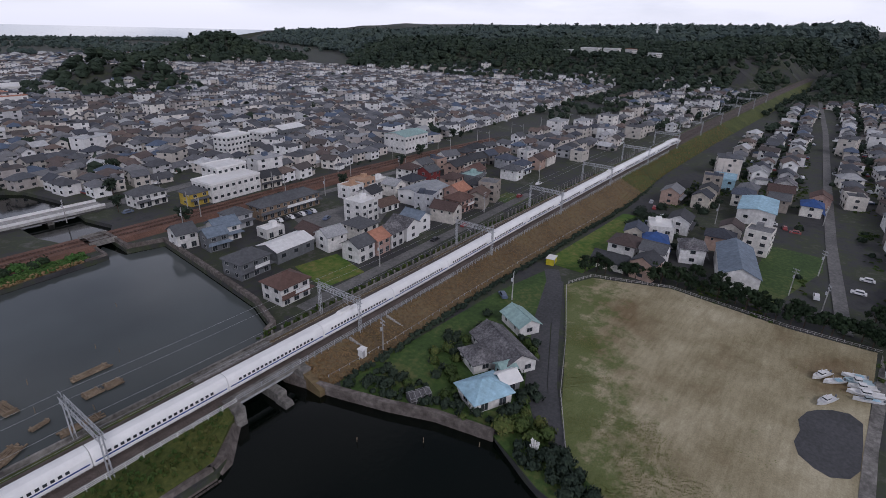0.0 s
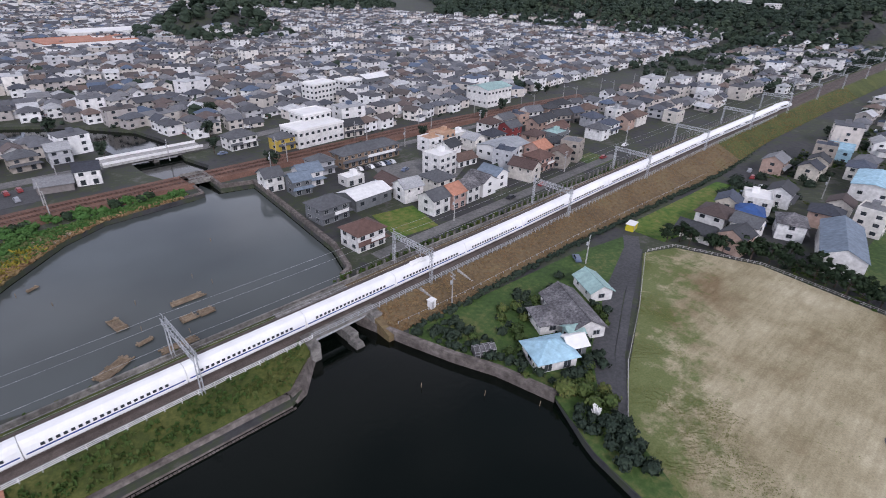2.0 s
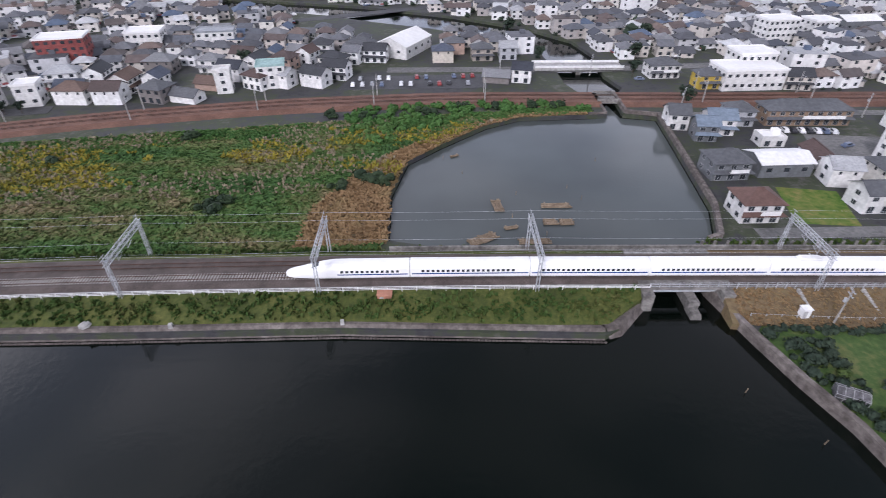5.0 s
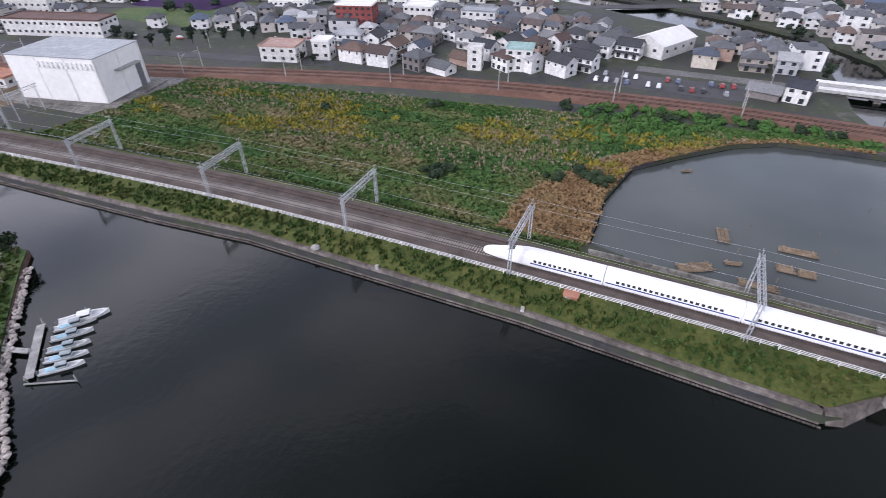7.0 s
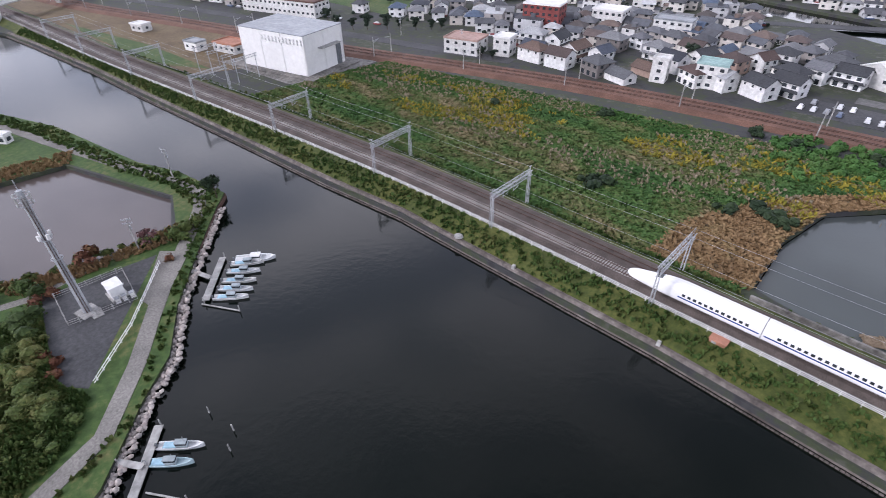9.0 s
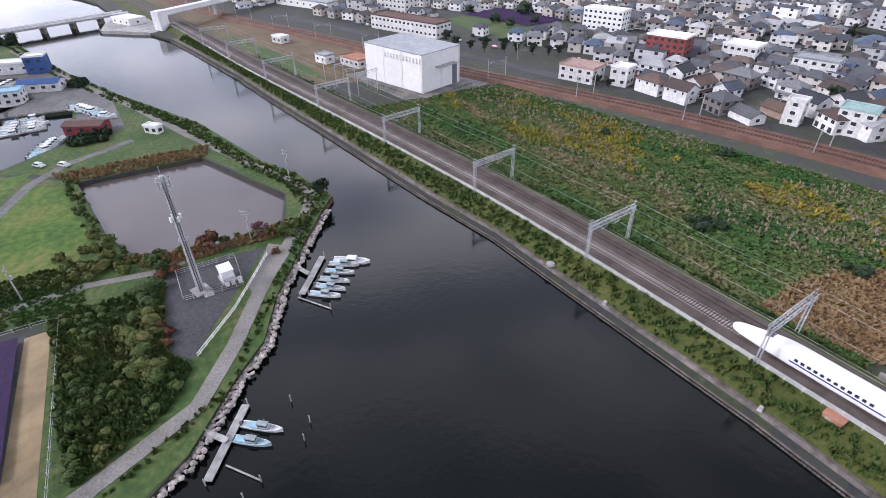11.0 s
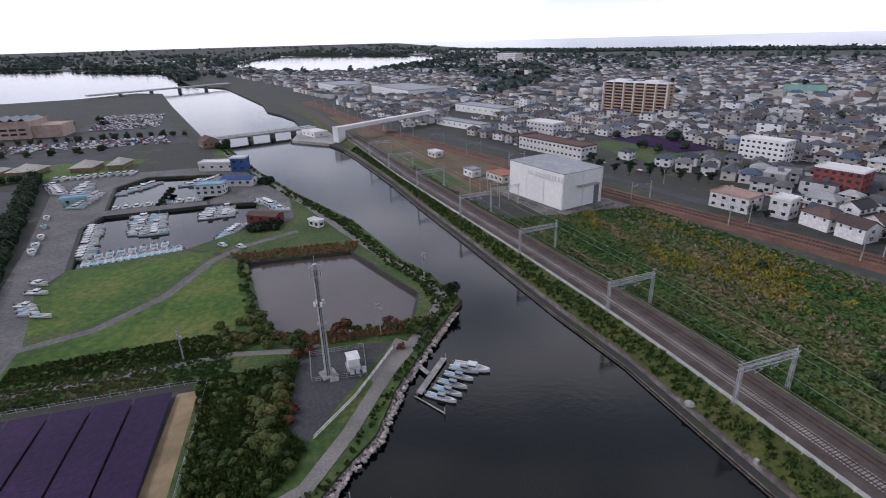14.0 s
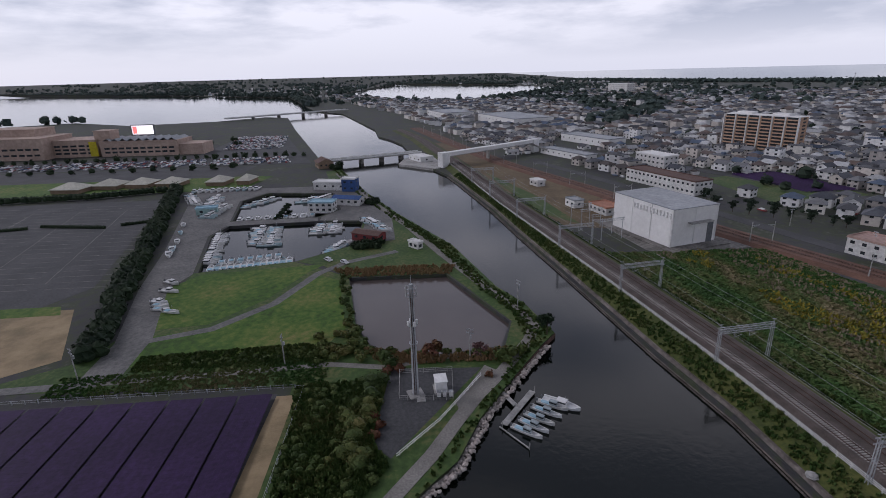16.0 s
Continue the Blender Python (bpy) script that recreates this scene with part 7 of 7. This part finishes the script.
bush_group("shore_scrub", [(x, y, vr.uniform(.8, 2.0)) for x, y in points_in([(-24, 156), (-12, 166), (4, 181), (24, 189), (52, 190), (52, 195), (0, 194), (-40, 186), (-36, 168)], 150)], GREENREED, "grey-green scrub and tall reeds at the lagoon corner", .4)
bush_group("garden_shrubs", [(83, 66, 1.6), (80, 63.5, 1.4), (86, 64, 1.8), (79, 58, 1.8), (77, 55.5, 1.5), (75, 53, 1.4), (89, 60, 1.6), (72, 54, 1.3), (71, 39, 2.6), (73.5, 36.5, 2.4), (72, 33, 2.2), (75, 31.5, 2.0), (77, 34, 1.6),
                             (99, 48, 1.4), (101, 50.5, 1.5), (97, 46, 1.3), (110, 62, 1.6), (113, 60, 1.4), (70, 63, 1.2), (84, 60, 1.4), (92, 63, 1.5), (81, 40, 1.3), (78, 38, 1.2), (68.5, 47, 1.2), (73, 47, 1.2), (96, 61, 1.6)], BUSHLEAF,
           "dark garden shrubs round the waterside houses")
GARDEN = [(60.5, 73), (64, 62), (68, 52.5), (70.5, 42), (74, 31), (88, 39), (100, 46), (112, 53), (110, 66), (84, 70)]
bush_group("garden_thicket", [(x, y, vr.uniform(.7, 1.7)) for x, y in points_in(GARDEN, 75, lambda x, y: all((x - a) ** 2 + (y - b) ** 2 > (c * .8 + 1.5) ** 2 for a, b, c in HOUSED) and (patch(x, y, 9, 6) > -.05 or x < 73))] +
           [(x, y, vr.uniform(.8, 1.9)) for x, y in points_in([(63.5, 22), (64.5, 30), (70, 39), (74, 34), (73, 27), (66, 16)], 34)], WOODLEAF, "dark scrub filling the gardens and the bank")
bush_group("yard_shrubs", [(vr.uniform(200, 290), vr.uniform(40, 66), vr.uniform(1.4, 3)) for _ in range(45)], WOODLEAF, "shrubs and small trees between yards")
LOTGRASS = leaf_mat("short_lot_grass", [(0.13, 0.16, 0.045), (0.16, 0.18, 0.055), (0.22, 0.21, 0.09)], 0.06, 0.9)
tufts("lot_grass", points_in([(72.5, 28), (110, 45), (136, 57), (131, 51), (112, 36), (98, 26), (92, 14), (84, -4), (63, -4)], 9000, lambda x, y: patch(x, y, 9, 1.7) + .35 * patch(x, y, 3, 4) > vr.uniform(-.2, .45)), .09, .22, LOTGRASS, "patchy grass along the lot edge", z=1.55)
tufts("lot_patches", points_in(LOT, 900, lambda x, y: patch(x, y, 7, 5.1) > .40), .10, .25, LOTGRASS, "small weed patches on the lot", z=1.55)
THICKET = [(-111, -29), (-111.5, -7), (-101, -8.5), (-89, -9.5), (-82, -6), (-74, -11), (-66, -25), (-78, -27), (-95, -27)]
bush_group("thicket", [(x, y, vr.uniform(.6, 1.5)) for x, y in points_in(THICKET, 170)] + [(x, y, vr.uniform(1.6, 2.8)) for x, y in points_in([(-111, -14), (-111, -8), (-92, -10), (-80, -9), (-84, -16), (-98, -15)], 26)], BUSHLEAF, "dense green thicket beside the gravel path", .24)
tufts("thicket_grass", points_in(THICKET, 4200), 1.3, 1.0, BANKLEAF, "tall grass in the thicket")
bush_group("autumn_scrub", [(-97, -9.5, 1.5), (-94, -8, 1.3), (-91, -9, 1.4), (-116, -4, 1.5), (-115, -7, 1.6), (-111, 18.5, 1.2)], REDLEAF, "brownish autumn scrub beside the yard")
spots = []
for x, y, a in along(WEST_SHORE[2:11], 2.6):
    for s in (1.8, 5.6) if x < -128 else (2.6,):
        if vr.random() < (.75 if x < -128 else .3):
            spots.append((x + math.sin(a) * s + vr.uniform(-.6, .6), y - math.cos(a) * s + vr.uniform(-.6, .6), vr.uniform(.4, 1.15)))
bush_group("dyke_scrub", spots, BANKLEAF, "scrub and weeds along the dyke", .34)
bush_group("pond_scrub", [(p[0] + vr.uniform(-1.5, 1.5), p[1] + vr.uniform(-1.5, 1.5), vr.uniform(.4, 1.2)) for p in along([(-183, -24), (-160, -22), (-142, -18.5), (-126.5, -12), (-124, 8), (-121, 20)], 1.5)] +
           [(vr.uniform(-138, -122), vr.uniform(-28, -12), vr.uniform(1, 2.2)) for _ in range(24)] + [(vr.uniform(-131, -124), vr.uniform(-72, -28), vr.uniform(.4, .9)) for _ in range(110)] + [(-120, 26, 2.2), (-119, 23, 2.4), (-121.5, 29, 2), (-117, 24, 1.8), (-122, -8, 2.4), (-118, -6, 2.2)], BUSHLEAF, "green scrub round the pond and field edge", .36)
tufts("field_edge_grass", points_in([(-133, -30), (-131, -74), (-123, -74), (-122, -24), (-126, -20)], 2200), .6, .9, BANKLEAF, "tall green grass along the mown field")
tufts("pond_reeds", points_in([(-192, -30), (-190, 18), (-181, 15), (-183, -24)], 500) + points_in([(-128, -14), (-119, -8), (-118, 22), (-124, 26), (-121.5, 7)], 500), 1.1, 1.0, REEDLEAF, "brown reeds round the pond")
tufts("west_grass", points_in([(-60, -26), (-70, -3), (-93, 13), (-109, 24), (-131, 39), (-152, 35), (-167, 28.5), (-215, 17), (-275, -7), (-280, -12), (-215, 11), (-167, 24), (-145, 31), (-126, 32), (-111, 22.3), (-96, 12), (-74, -1), (-62, -22)], 2300), .8, 1.0, BANKLEAF, "uneven weeds on the channel bank")
tufts("track_verge", points_in([(-122, -90), (-123, -22), (-112, -22), (-112.5, -90)], 1600), .6, .9, MARSHLEAF, "grass verge along the ditch")


def tree(name, label, x, y, h, r, mat, lumps, z=1.5, leaf=.4, trunk=.18, n=60, group=""):
    t = thing(name, label, "tree", group, pose(x, y, z))
    mb = MB()
    mb.tube((0, 0, -.3), (0, 0, h * .55), trunk, trunk * .6, 7)
    for i in range(4):
        a = i * 1.6 + x
        mb.tube((0, 0, h * (.3 + .07 * i)), (math.cos(a) * r * .6, math.sin(a) * r * .6, h * (.55 + .07 * i)), trunk * .5, trunk * .2, 5)
    mb.tube((0, 0, h * .5), (0.1, 0.1, h * .85), trunk * .55, trunk * .2, 5)
    part("trunk", mb, BARK, t)
    mb = MB()
    for _ in range(lumps):
        a, q = vr.uniform(0, 6.3), r * vr.random() ** .6
        zz = h * vr.uniform(.42, .92)
        k = r * vr.uniform(.35, .55) * (1.15 - .4 * zz / h)
        mb.blob((math.cos(a) * q * (1.2 - .6 * zz / h), math.sin(a) * q * (1.2 - .6 * zz / h), zz), k, n, leaf, vr)
    part("crown", mb, mat, t)
    return t


tree("pine_tree", "dark green pine leaning at the end of the dyke", -130, 38.2, 6.5, 3.2, PINELEAF, 14)
tree("autumn_tree", "small tree with reddish autumn leaves by the pond", -121.5, 5.5, 4.6, 2.8, REDLEAF, 12)
tree("autumn_tree", "small bare reddish tree by the pond", -119.5, 17.5, 5, 2.8, leaf_mat("dull_red_leaves", [(0.11, 0.05, 0.05), (0.16, 0.08, 0.08), (0.09, 0.06, 0.05)], .3), 9, n=40, leaf=.28)
pine = tree("pine_tree", "dark pine tree in a windbreak beside the lot", 0, 0, 6.5, 2.8, PINELEAF, 12, group="windbreak pines")
ps = [(p[0] + vr.uniform(-1.5, 1.5), p[1] + vr.uniform(-1.5, 1.5)) for p in along([(152, 56), (158, 42), (160.5, 30), (158.5, 12), (157, -4), (157, -22), (170, -24)], 2.9)] + [(166, 36), (164, 44), (168, 28), (166, 20), (165, 8), (163, 0), (170, -18), (178, -22), (186, -26)]
pine.matrix_basis = pose(*ps[0], 1.5)
for x, y in ps[1:]:
    o = copy_thing(pine, pose(x, y, 1.5, 0, 0, vr.uniform(0, 360)))
    k = vr.uniform(.7, 1.15)
    o.scale = (k, k, k)
fence_line("lot_fence", [(140, 58), (149.5, 54.5), (158, 32), (154.6, 0), (155.5, -20)], .9, 1.6, PALECON, "low pale fence along the edge of the lot", 2, .05)
fence_line("lot_wall", [(137.6, 57.6), (110.4, 44.6), (89, 35.5), (74, 27)], .7, 1.4, PALECON, "row of pale posts beside the lot", 1, .07)
# hedge by the car park
hedge = thing("hedge", "tall dark green conifer hedge beside the car park", "hedge")
mb = MB()
for x, y, a in along([(-131, -88), (-150, -94), (-180, -103), (-230, -117), (-300, -137), (-362, -156)], 2.4):
    for _ in range(2):
        c = (x + vr.uniform(-1, 1), y + vr.uniform(-3, 3), 4.2 + vr.uniform(-.5, .8))
        mb.core((c[0], c[1], 3.4), 2.6, vr, 1.1)
        mb.blob(c, vr.uniform(2.2, 3.2), 36, .55, vr, 1.2)
part("foliage", mb, PINELEAF, hedge)
hedge = thing("hedge", "dark hedge between car park and sheds", "hedge")
mb = MB()
for x, y, a in along([(-355, -160), (-340, -200), (-335, -260), (-330, -345)], 2.6):
    c = (x + vr.uniform(-1, 1), y + vr.uniform(-1, 1), 3.6)
    mb.core(c, 2.4, vr, 1.0)
    mb.blob(c, 2.8, 26, .6, vr, 1.1)
part("foliage", mb, PINELEAF, hedge)
for pts in ([(-275, -190), (-268, -154)], [(-272, -148), (-277, -136)], [(-268, -215), (-272, -196)]):
    hedge = thing("hedge", "low clipped hedge on the empty car park", "hedge")
    mb = MB()
    for x, y, a in along(pts, 1.6):
        mb.core((x, y, 2.1), 1.2, vr, .9)
        mb.blob((x, y, 2.1), 1.4, 20, .4, vr, .9)
    part("foliage", mb, PINELEAF, hedge)
bush_group("marina_bushes", [(-218 + vr.uniform(-4, 4), -18 + vr.uniform(-6, 6), vr.uniform(1.5, 2.6)) for _ in range(16)] + [(-300 + vr.uniform(-6, 6), -20 + vr.uniform(-4, 4), vr.uniform(1.4, 2.4)) for _ in range(9)] +
           [(-425 + vr.uniform(-9, 9), -56 + vr.uniform(-5, 5), vr.uniform(1.6, 3.5)) for _ in range(10)] + [(-272 - i * 2.1, -70 + (i % 3), 1.0) for i in range(16)], PINELEAF, "dark bushes round the marina", .5)
TT = [(-271, 167), (-260, 166), (-247, 167), (-241, 172), (-234, 180), (-228, 184), (-222, 190), (-216, 196), (-212, 199), (-163, 178), (-158, 180), (-92, 232), (88, 196), (78, 230), (40, 250), (86, 255), (130, 250), (300, 226), (306, 222), (240, 204), (215, 198),
      (150, 130), (128, 190), (165, 190), (30, 300), (100, 290), (-40, 380), (320, 40), (340, 60)]
st = tree("street_tree", "dark green rounded tree among houses", 0, 0, 7, 3.4, WOODLEAF, 11, leaf=.5, group="trees of the town")
st.matrix_basis = pose(*TT[0], 1.5)
for x, y in TT[1:]:
    o = copy_thing(st, pose(x, y, 1.5, 0, 0, vr.uniform(0, 360)))
    k = vr.uniform(.7, 1.25)
    o.scale = (k, k, k * vr.uniform(.8, 1.1))
# trees scattered far off, along shores and the coast
far_t = []
for _ in range(1500):
    x, y = vr.uniform(-1700, 700), vr.uniform(215, 1500)
    if not any(inside(h, x, y) for h in HOLES) and math.hypot(x, y) > 300 and y > ny(max(-1700, min(690, x))) + 25 and patch(x, y, 120, 5) > .12:
        far_t.append((x, y, ground_z(x, y)))
slope_t = []
for _ in range(2600):
    x, y = vr.uniform(380, 1010), vr.uniform(-160, 260)
    if (buildable(x, y) or (x > 560 and 13 < abs(y - ty(x)) < 34)) and free(x, y, 3) and (patch(x, y, 40, 2.2) > .0 or x > 560):
        slope_t.append((x, y, ground_z(x, y)))
wood("slope_trees", slope_t, WOODLEAF, "dark trees on the slopes between houses and railway", 22, .3, 2.2, 4.6)
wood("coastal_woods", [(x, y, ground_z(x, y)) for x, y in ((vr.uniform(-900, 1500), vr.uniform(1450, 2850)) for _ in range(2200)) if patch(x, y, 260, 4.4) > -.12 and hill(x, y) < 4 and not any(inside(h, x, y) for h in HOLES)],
     HAZELEAF, "tree belts on the coastal plain, leaves coloured as if hazed", 7, .5, 7, 13)
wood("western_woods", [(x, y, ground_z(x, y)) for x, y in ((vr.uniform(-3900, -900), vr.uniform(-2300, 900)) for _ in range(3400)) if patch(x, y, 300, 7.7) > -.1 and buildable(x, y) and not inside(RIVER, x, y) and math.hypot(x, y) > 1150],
     HAZELEAF, "tree belts beyond the lake, leaves coloured as if hazed", 6, .5, 6, 12)
yard_g = [(x, y, vr.uniform(.7, 1.9)) for x, y in ((vr.uniform(150, 400), vr.uniform(-70, 70)) for _ in range(420)) if buildable(x, y) and free(x, y, 2.5) and not inside(LOT, x, y)]
bush_group("yard_greenery", yard_g, WOODLEAF, "dark hedges and shrubs between the houses", .5)
tufts("yard_grass", [(x, y) for x, y in ((vr.uniform(125, 400), vr.uniform(-70, 72)) for _ in range(9000)) if patch(x, y, 22, 6.1) > .05 and buildable(x, y) and free(x, y, .8) and not inside(LOT, x, y)], .6, 1.6, BANKLEAF, "overgrown garden plots between the houses")
wood("town_trees", far_t, WOODLEAF, "clumps of dark trees among distant houses", 12, .4, 3.5, 6.5)
belt = []
COASTLINE = [(-3390, 1130), (-2317, 1430), (-1896, 1800), (-600, 2540), (645, 2860), (1400, 2890)]
for x, y, a in along(COASTLINE, 16):
    for k in range(7):
        belt.append((x + vr.uniform(-8, 8), y - k * 22 + vr.uniform(-8, 8), 1.5))
for pts, k in (([(-1030, -330), (-960, -460), (-1000, -600), (-940, -700)], 3), ([(-1900, -420), (-2200, -800), (-2500, -1100), (-3150, -2300)], 5), ([(-1300, -235), (-1600, -300), (-1900, -390)], 3), ([(-1340, 200), (-1480, 335), (-1800, 500), (-2200, 705)], 4),
               ([(-2000, -250), (-2500, -150), (-3500, -40)], 4), ([(-700, 250), (-850, 395), (-1000, 480), (-1300, 500)], 3), ([(-900, 330), (-1250, 400), (-1300, 300)], 3), ([(-2830, 570), (-3560, -20)], 5)):
    for x, y, a in along(pts, 15):
        for j in range(k):
            belt.append((x + vr.uniform(-10, 10) - j * 12 * math.sin(a) * -1, y + vr.uniform(-10, 10) - j * 12 * math.cos(a), 1.5))
for _ in range(2600):
    a, r = vr.uniform(2.2, 4.1), 1300 + 3300 * vr.random()
    x, y = r * math.cos(a), r * math.sin(a)
    if patch(x, y, 260, 8) > -.05 and y < interp([(-6000, 600), (-3390, 1100), (-2317, 1400), (-1300, 1900)], x):
        belt.append((x, y, ground_z(x, y)))
belt = [p for p in belt if not any(inside(h, p[0], p[1]) for h in HOLES)]
wood("coastal_pine_belt", belt, HAZELEAF, "distant belt of coastal pines with haze painted into the leaves", 7, .6, 7, 11)
mb = MB()
mb.prism(RIVER, 1.4, 1.6)
solid("side_river", mb, WATER, "small winding river between distant houses", "water")
mall_t = [(-500 + vr.uniform(-4, 4), y, 1.5) for y in range(-400, -90, 9)] + [(-590 - vr.uniform(0, 60), y + vr.uniform(-5, 5), 1.5) for y in range(-330, -170, 8)] + [(-440, y, 1.5) for y in range(-430, -130, 16)]
wood("shop_trees", mall_t, PINELEAF, "round trees in front of the shopping centre", 10, .45, 2.5, 4)

# ---- small things ----
def raft(label, x, y, a, n, L, tilt=0):
    r = thing("log_raft", label, "raft", "rafts in the lagoon", pose(x, y, 0.05, 0, tilt, a))
    for i in range(n):
        mb = MB()
        l = L * vr.uniform(.85, 1.05)
        yy = (i - n / 2) * .45
        mb.tube((-l / 2, yy, .25 + .1 * (i % 2)), (l / 2 + vr.uniform(-.4, .4), yy + vr.uniform(-.1, .1), .3), .22, .2, 7)
        part("log", mb, LOG, r)
    for u in (-L * .35, L * .35):
        mb = MB()
        mb.box(u, -.2, .5, .68, .3, n * .46)
        part("cross_beam", mb, LOG, r)
    return r


raft("raft of bundled bamboo and logs on the water", 12.2, 121.5, 100, 6, 6)
raft("long dark raft of lashed logs", 28.3, 122.3, 3, 5, 8.5)
raft("raft of logs with a gap", 25.6, 114, 3, 6, 3.6)
raft("raft of logs with a gap", 29.8, 114, 3, 6, 3.6)
raft("pile of pale logs at the bank", 9, 106.5, 35, 7, 4.5)
raft("pile of pale logs at the bank", 6, 104.6, 30, 7, 4)
raft("low half-sunken raft of logs", 20.5, 105, 2, 5, 8)
raft("small dark raft of old logs", 15.3, 111, 12, 3, 4)
raft("single log drifting on the water", 0.5, 152, 30, 2, 3)
for x, y in ((33, 132), (36, 126), (18, 128), (3, 140), (-3, 150), (45, 150), (24, 108), (16, 116), (70.5, 63.5), (67, 56.5), (60, 50), (66, 41), (52, 60)):
    s = thing("mooring_stake", "thin wooden stake standing in the water", "stake", "stakes in the water", pose(x, y, 0, vr.uniform(-6, 6), vr.uniform(-6, 6)))
    mb = MB()
    mb.tube((0, 0, -.8), (0, 0, 1.3), .09, .07, 5)
    part("stake", mb, LOG, s)


def hut(label, x, y, a, w, d, h, wall, top):
    t = thing("hut", label, "hut", m=pose(x, y, 1.5, 0, 0, a))
    mb = MB()
    mb.box(0, 0, -.2, h, w, d)
    part("body", mb, wall, t)
    mb = MB()
    mb.box(0, 0, h, h + .15, w + .3, d + .3)
    part("roof", mb, top, t)
    mb = MB()
    mb.box(-w * .2, -d / 2 - .02, .1, h - .3, .8, .06)
    part("door", mb, FRAME, t)
    return t


hut("small yellow and white storage hut by the lane", 150.5, 69.5, 10, 4, 2.6, 2.2, PSIGN, CREAMWALL)
hut("white signal cabinet on the embankment", 70.3, 77.5, 5, 1.6, 1.4, 2.2, WHITE, WHITE).location.z = 2.2
hut("orange-brown tool shed on the bank", -13.3, 79.5, 1, 2.8, 1.6, 1.0, PORANGE, PORANGE).location.z = 3.6
for x, y in ((73, 80), (86.4, 80.3)):
    s = thing("stair_strip", "pale concrete stair strip on the embankment", "stairs")
    o = east_offs(x)
    mb = MB()
    for i in range(12):
        t = i / 11
        mb.box(x + t * -1.5, o[1][0] + 2 + (o[3][0] - o[1][0] - 3) * t, 1.4 + (o[3][1] - 1.5) * t * .9, 1.9 + (o[3][1] - 1.5) * t, .5, .55)
    part("steps", mb, PALECON, s)
gh = thing("greenhouse", "small aluminium-framed greenhouse by the quay", "greenhouse", m=pose(67.8, 57.8, 1.5, 0, 0, -25))
mb = MB()
for u in (-2.4, -1.2, 0, 1.2, 2.4):
    for s in (-1, 1):
        mb.tube((u, s * 1.3, 0), (u, s * 1.3, 1.7), .05, n=4)
        mb.tube((u, s * 1.3, 1.7), (u, 0, 2.4), .05, n=4)
for s, z in ((-1.3, 1.7), (1.3, 1.7), (0, 2.4), (-1.3, .9), (1.3, .9)):
    mb.tube((-2.4, s, z), (2.4, s, z), .05, n=4)
part("frame", mb, FRAME, gh)
mb = MB()
mb.gwall(0, 0, 0, 1.65, 4.7, 2.5, .65)
part("glazing", mb, PTILE, gh, "dull grey film")
wst = thing("concrete_block", "pale broken concrete block on the retaining wall", "block", m=pose(-70.5, 71, 2.2))
mb = MB()
mb.core((0, 0, .3), 1.2, vr, .5, 7)
part("lump", mb, PALECON, wst)
for x in (-21, -54):
    b = thing("concrete_block", "pale concrete marker block on the wall", "block", m=pose(x, interp(SOUTH_BANK[::-1], x) + 1.2, 2.2))
    mb = MB()
    mb.box(0, 0, -.2, .7, .8, .8, .2, .85)
    part("lump", mb, PALECON, b)
pam = thing("pampas_grass", "white-plumed pampas grass clump on the bank", "grass", m=pose(70.2, 31.6, 1.5))
mb = MB()
for i in range(26):
    a = vr.uniform(0, 6.3)
    q = vr.uniform(.2, 1.0)
    mb.tube((q * .3 * math.cos(a), q * .3 * math.sin(a), 0), (q * math.cos(a), q * math.sin(a), vr.uniform(1.5, 2.6)), .03, .12, 4)
part("plumes", mb, CREAMWALL, pam)
tw = thing("far_tower", "slim white tower on the far ridge", "tower", m=pose(1500, 470, ground_z(1500, 470)))
mb = MB()
mb.tube((0, 0, -5), (0, 0, 40), 3.5, 1.6, 8)
part("shaft", mb, WHITE, tw)
mb = MB()
mb.tube((0, 0, 30), (0, 0, 33), 5, 5, 8)
part("platform", mb, WHITE, tw)
for x, y, h in ((250, 2100, 45), (330, 2200, 50), (-1700, 1500, 40)):
    p = thing("pylon", "thin steel pylon far away", "pylon", m=pose(x, y, 1.5))
    mb = MB()
    mb.tube((0, 0, 0), (0, 0, h), 1.5, .4, 4)
    mb.box(0, 0, h * .8, h * .82, 12, .8)
    part("frame", mb, STEEL, p)
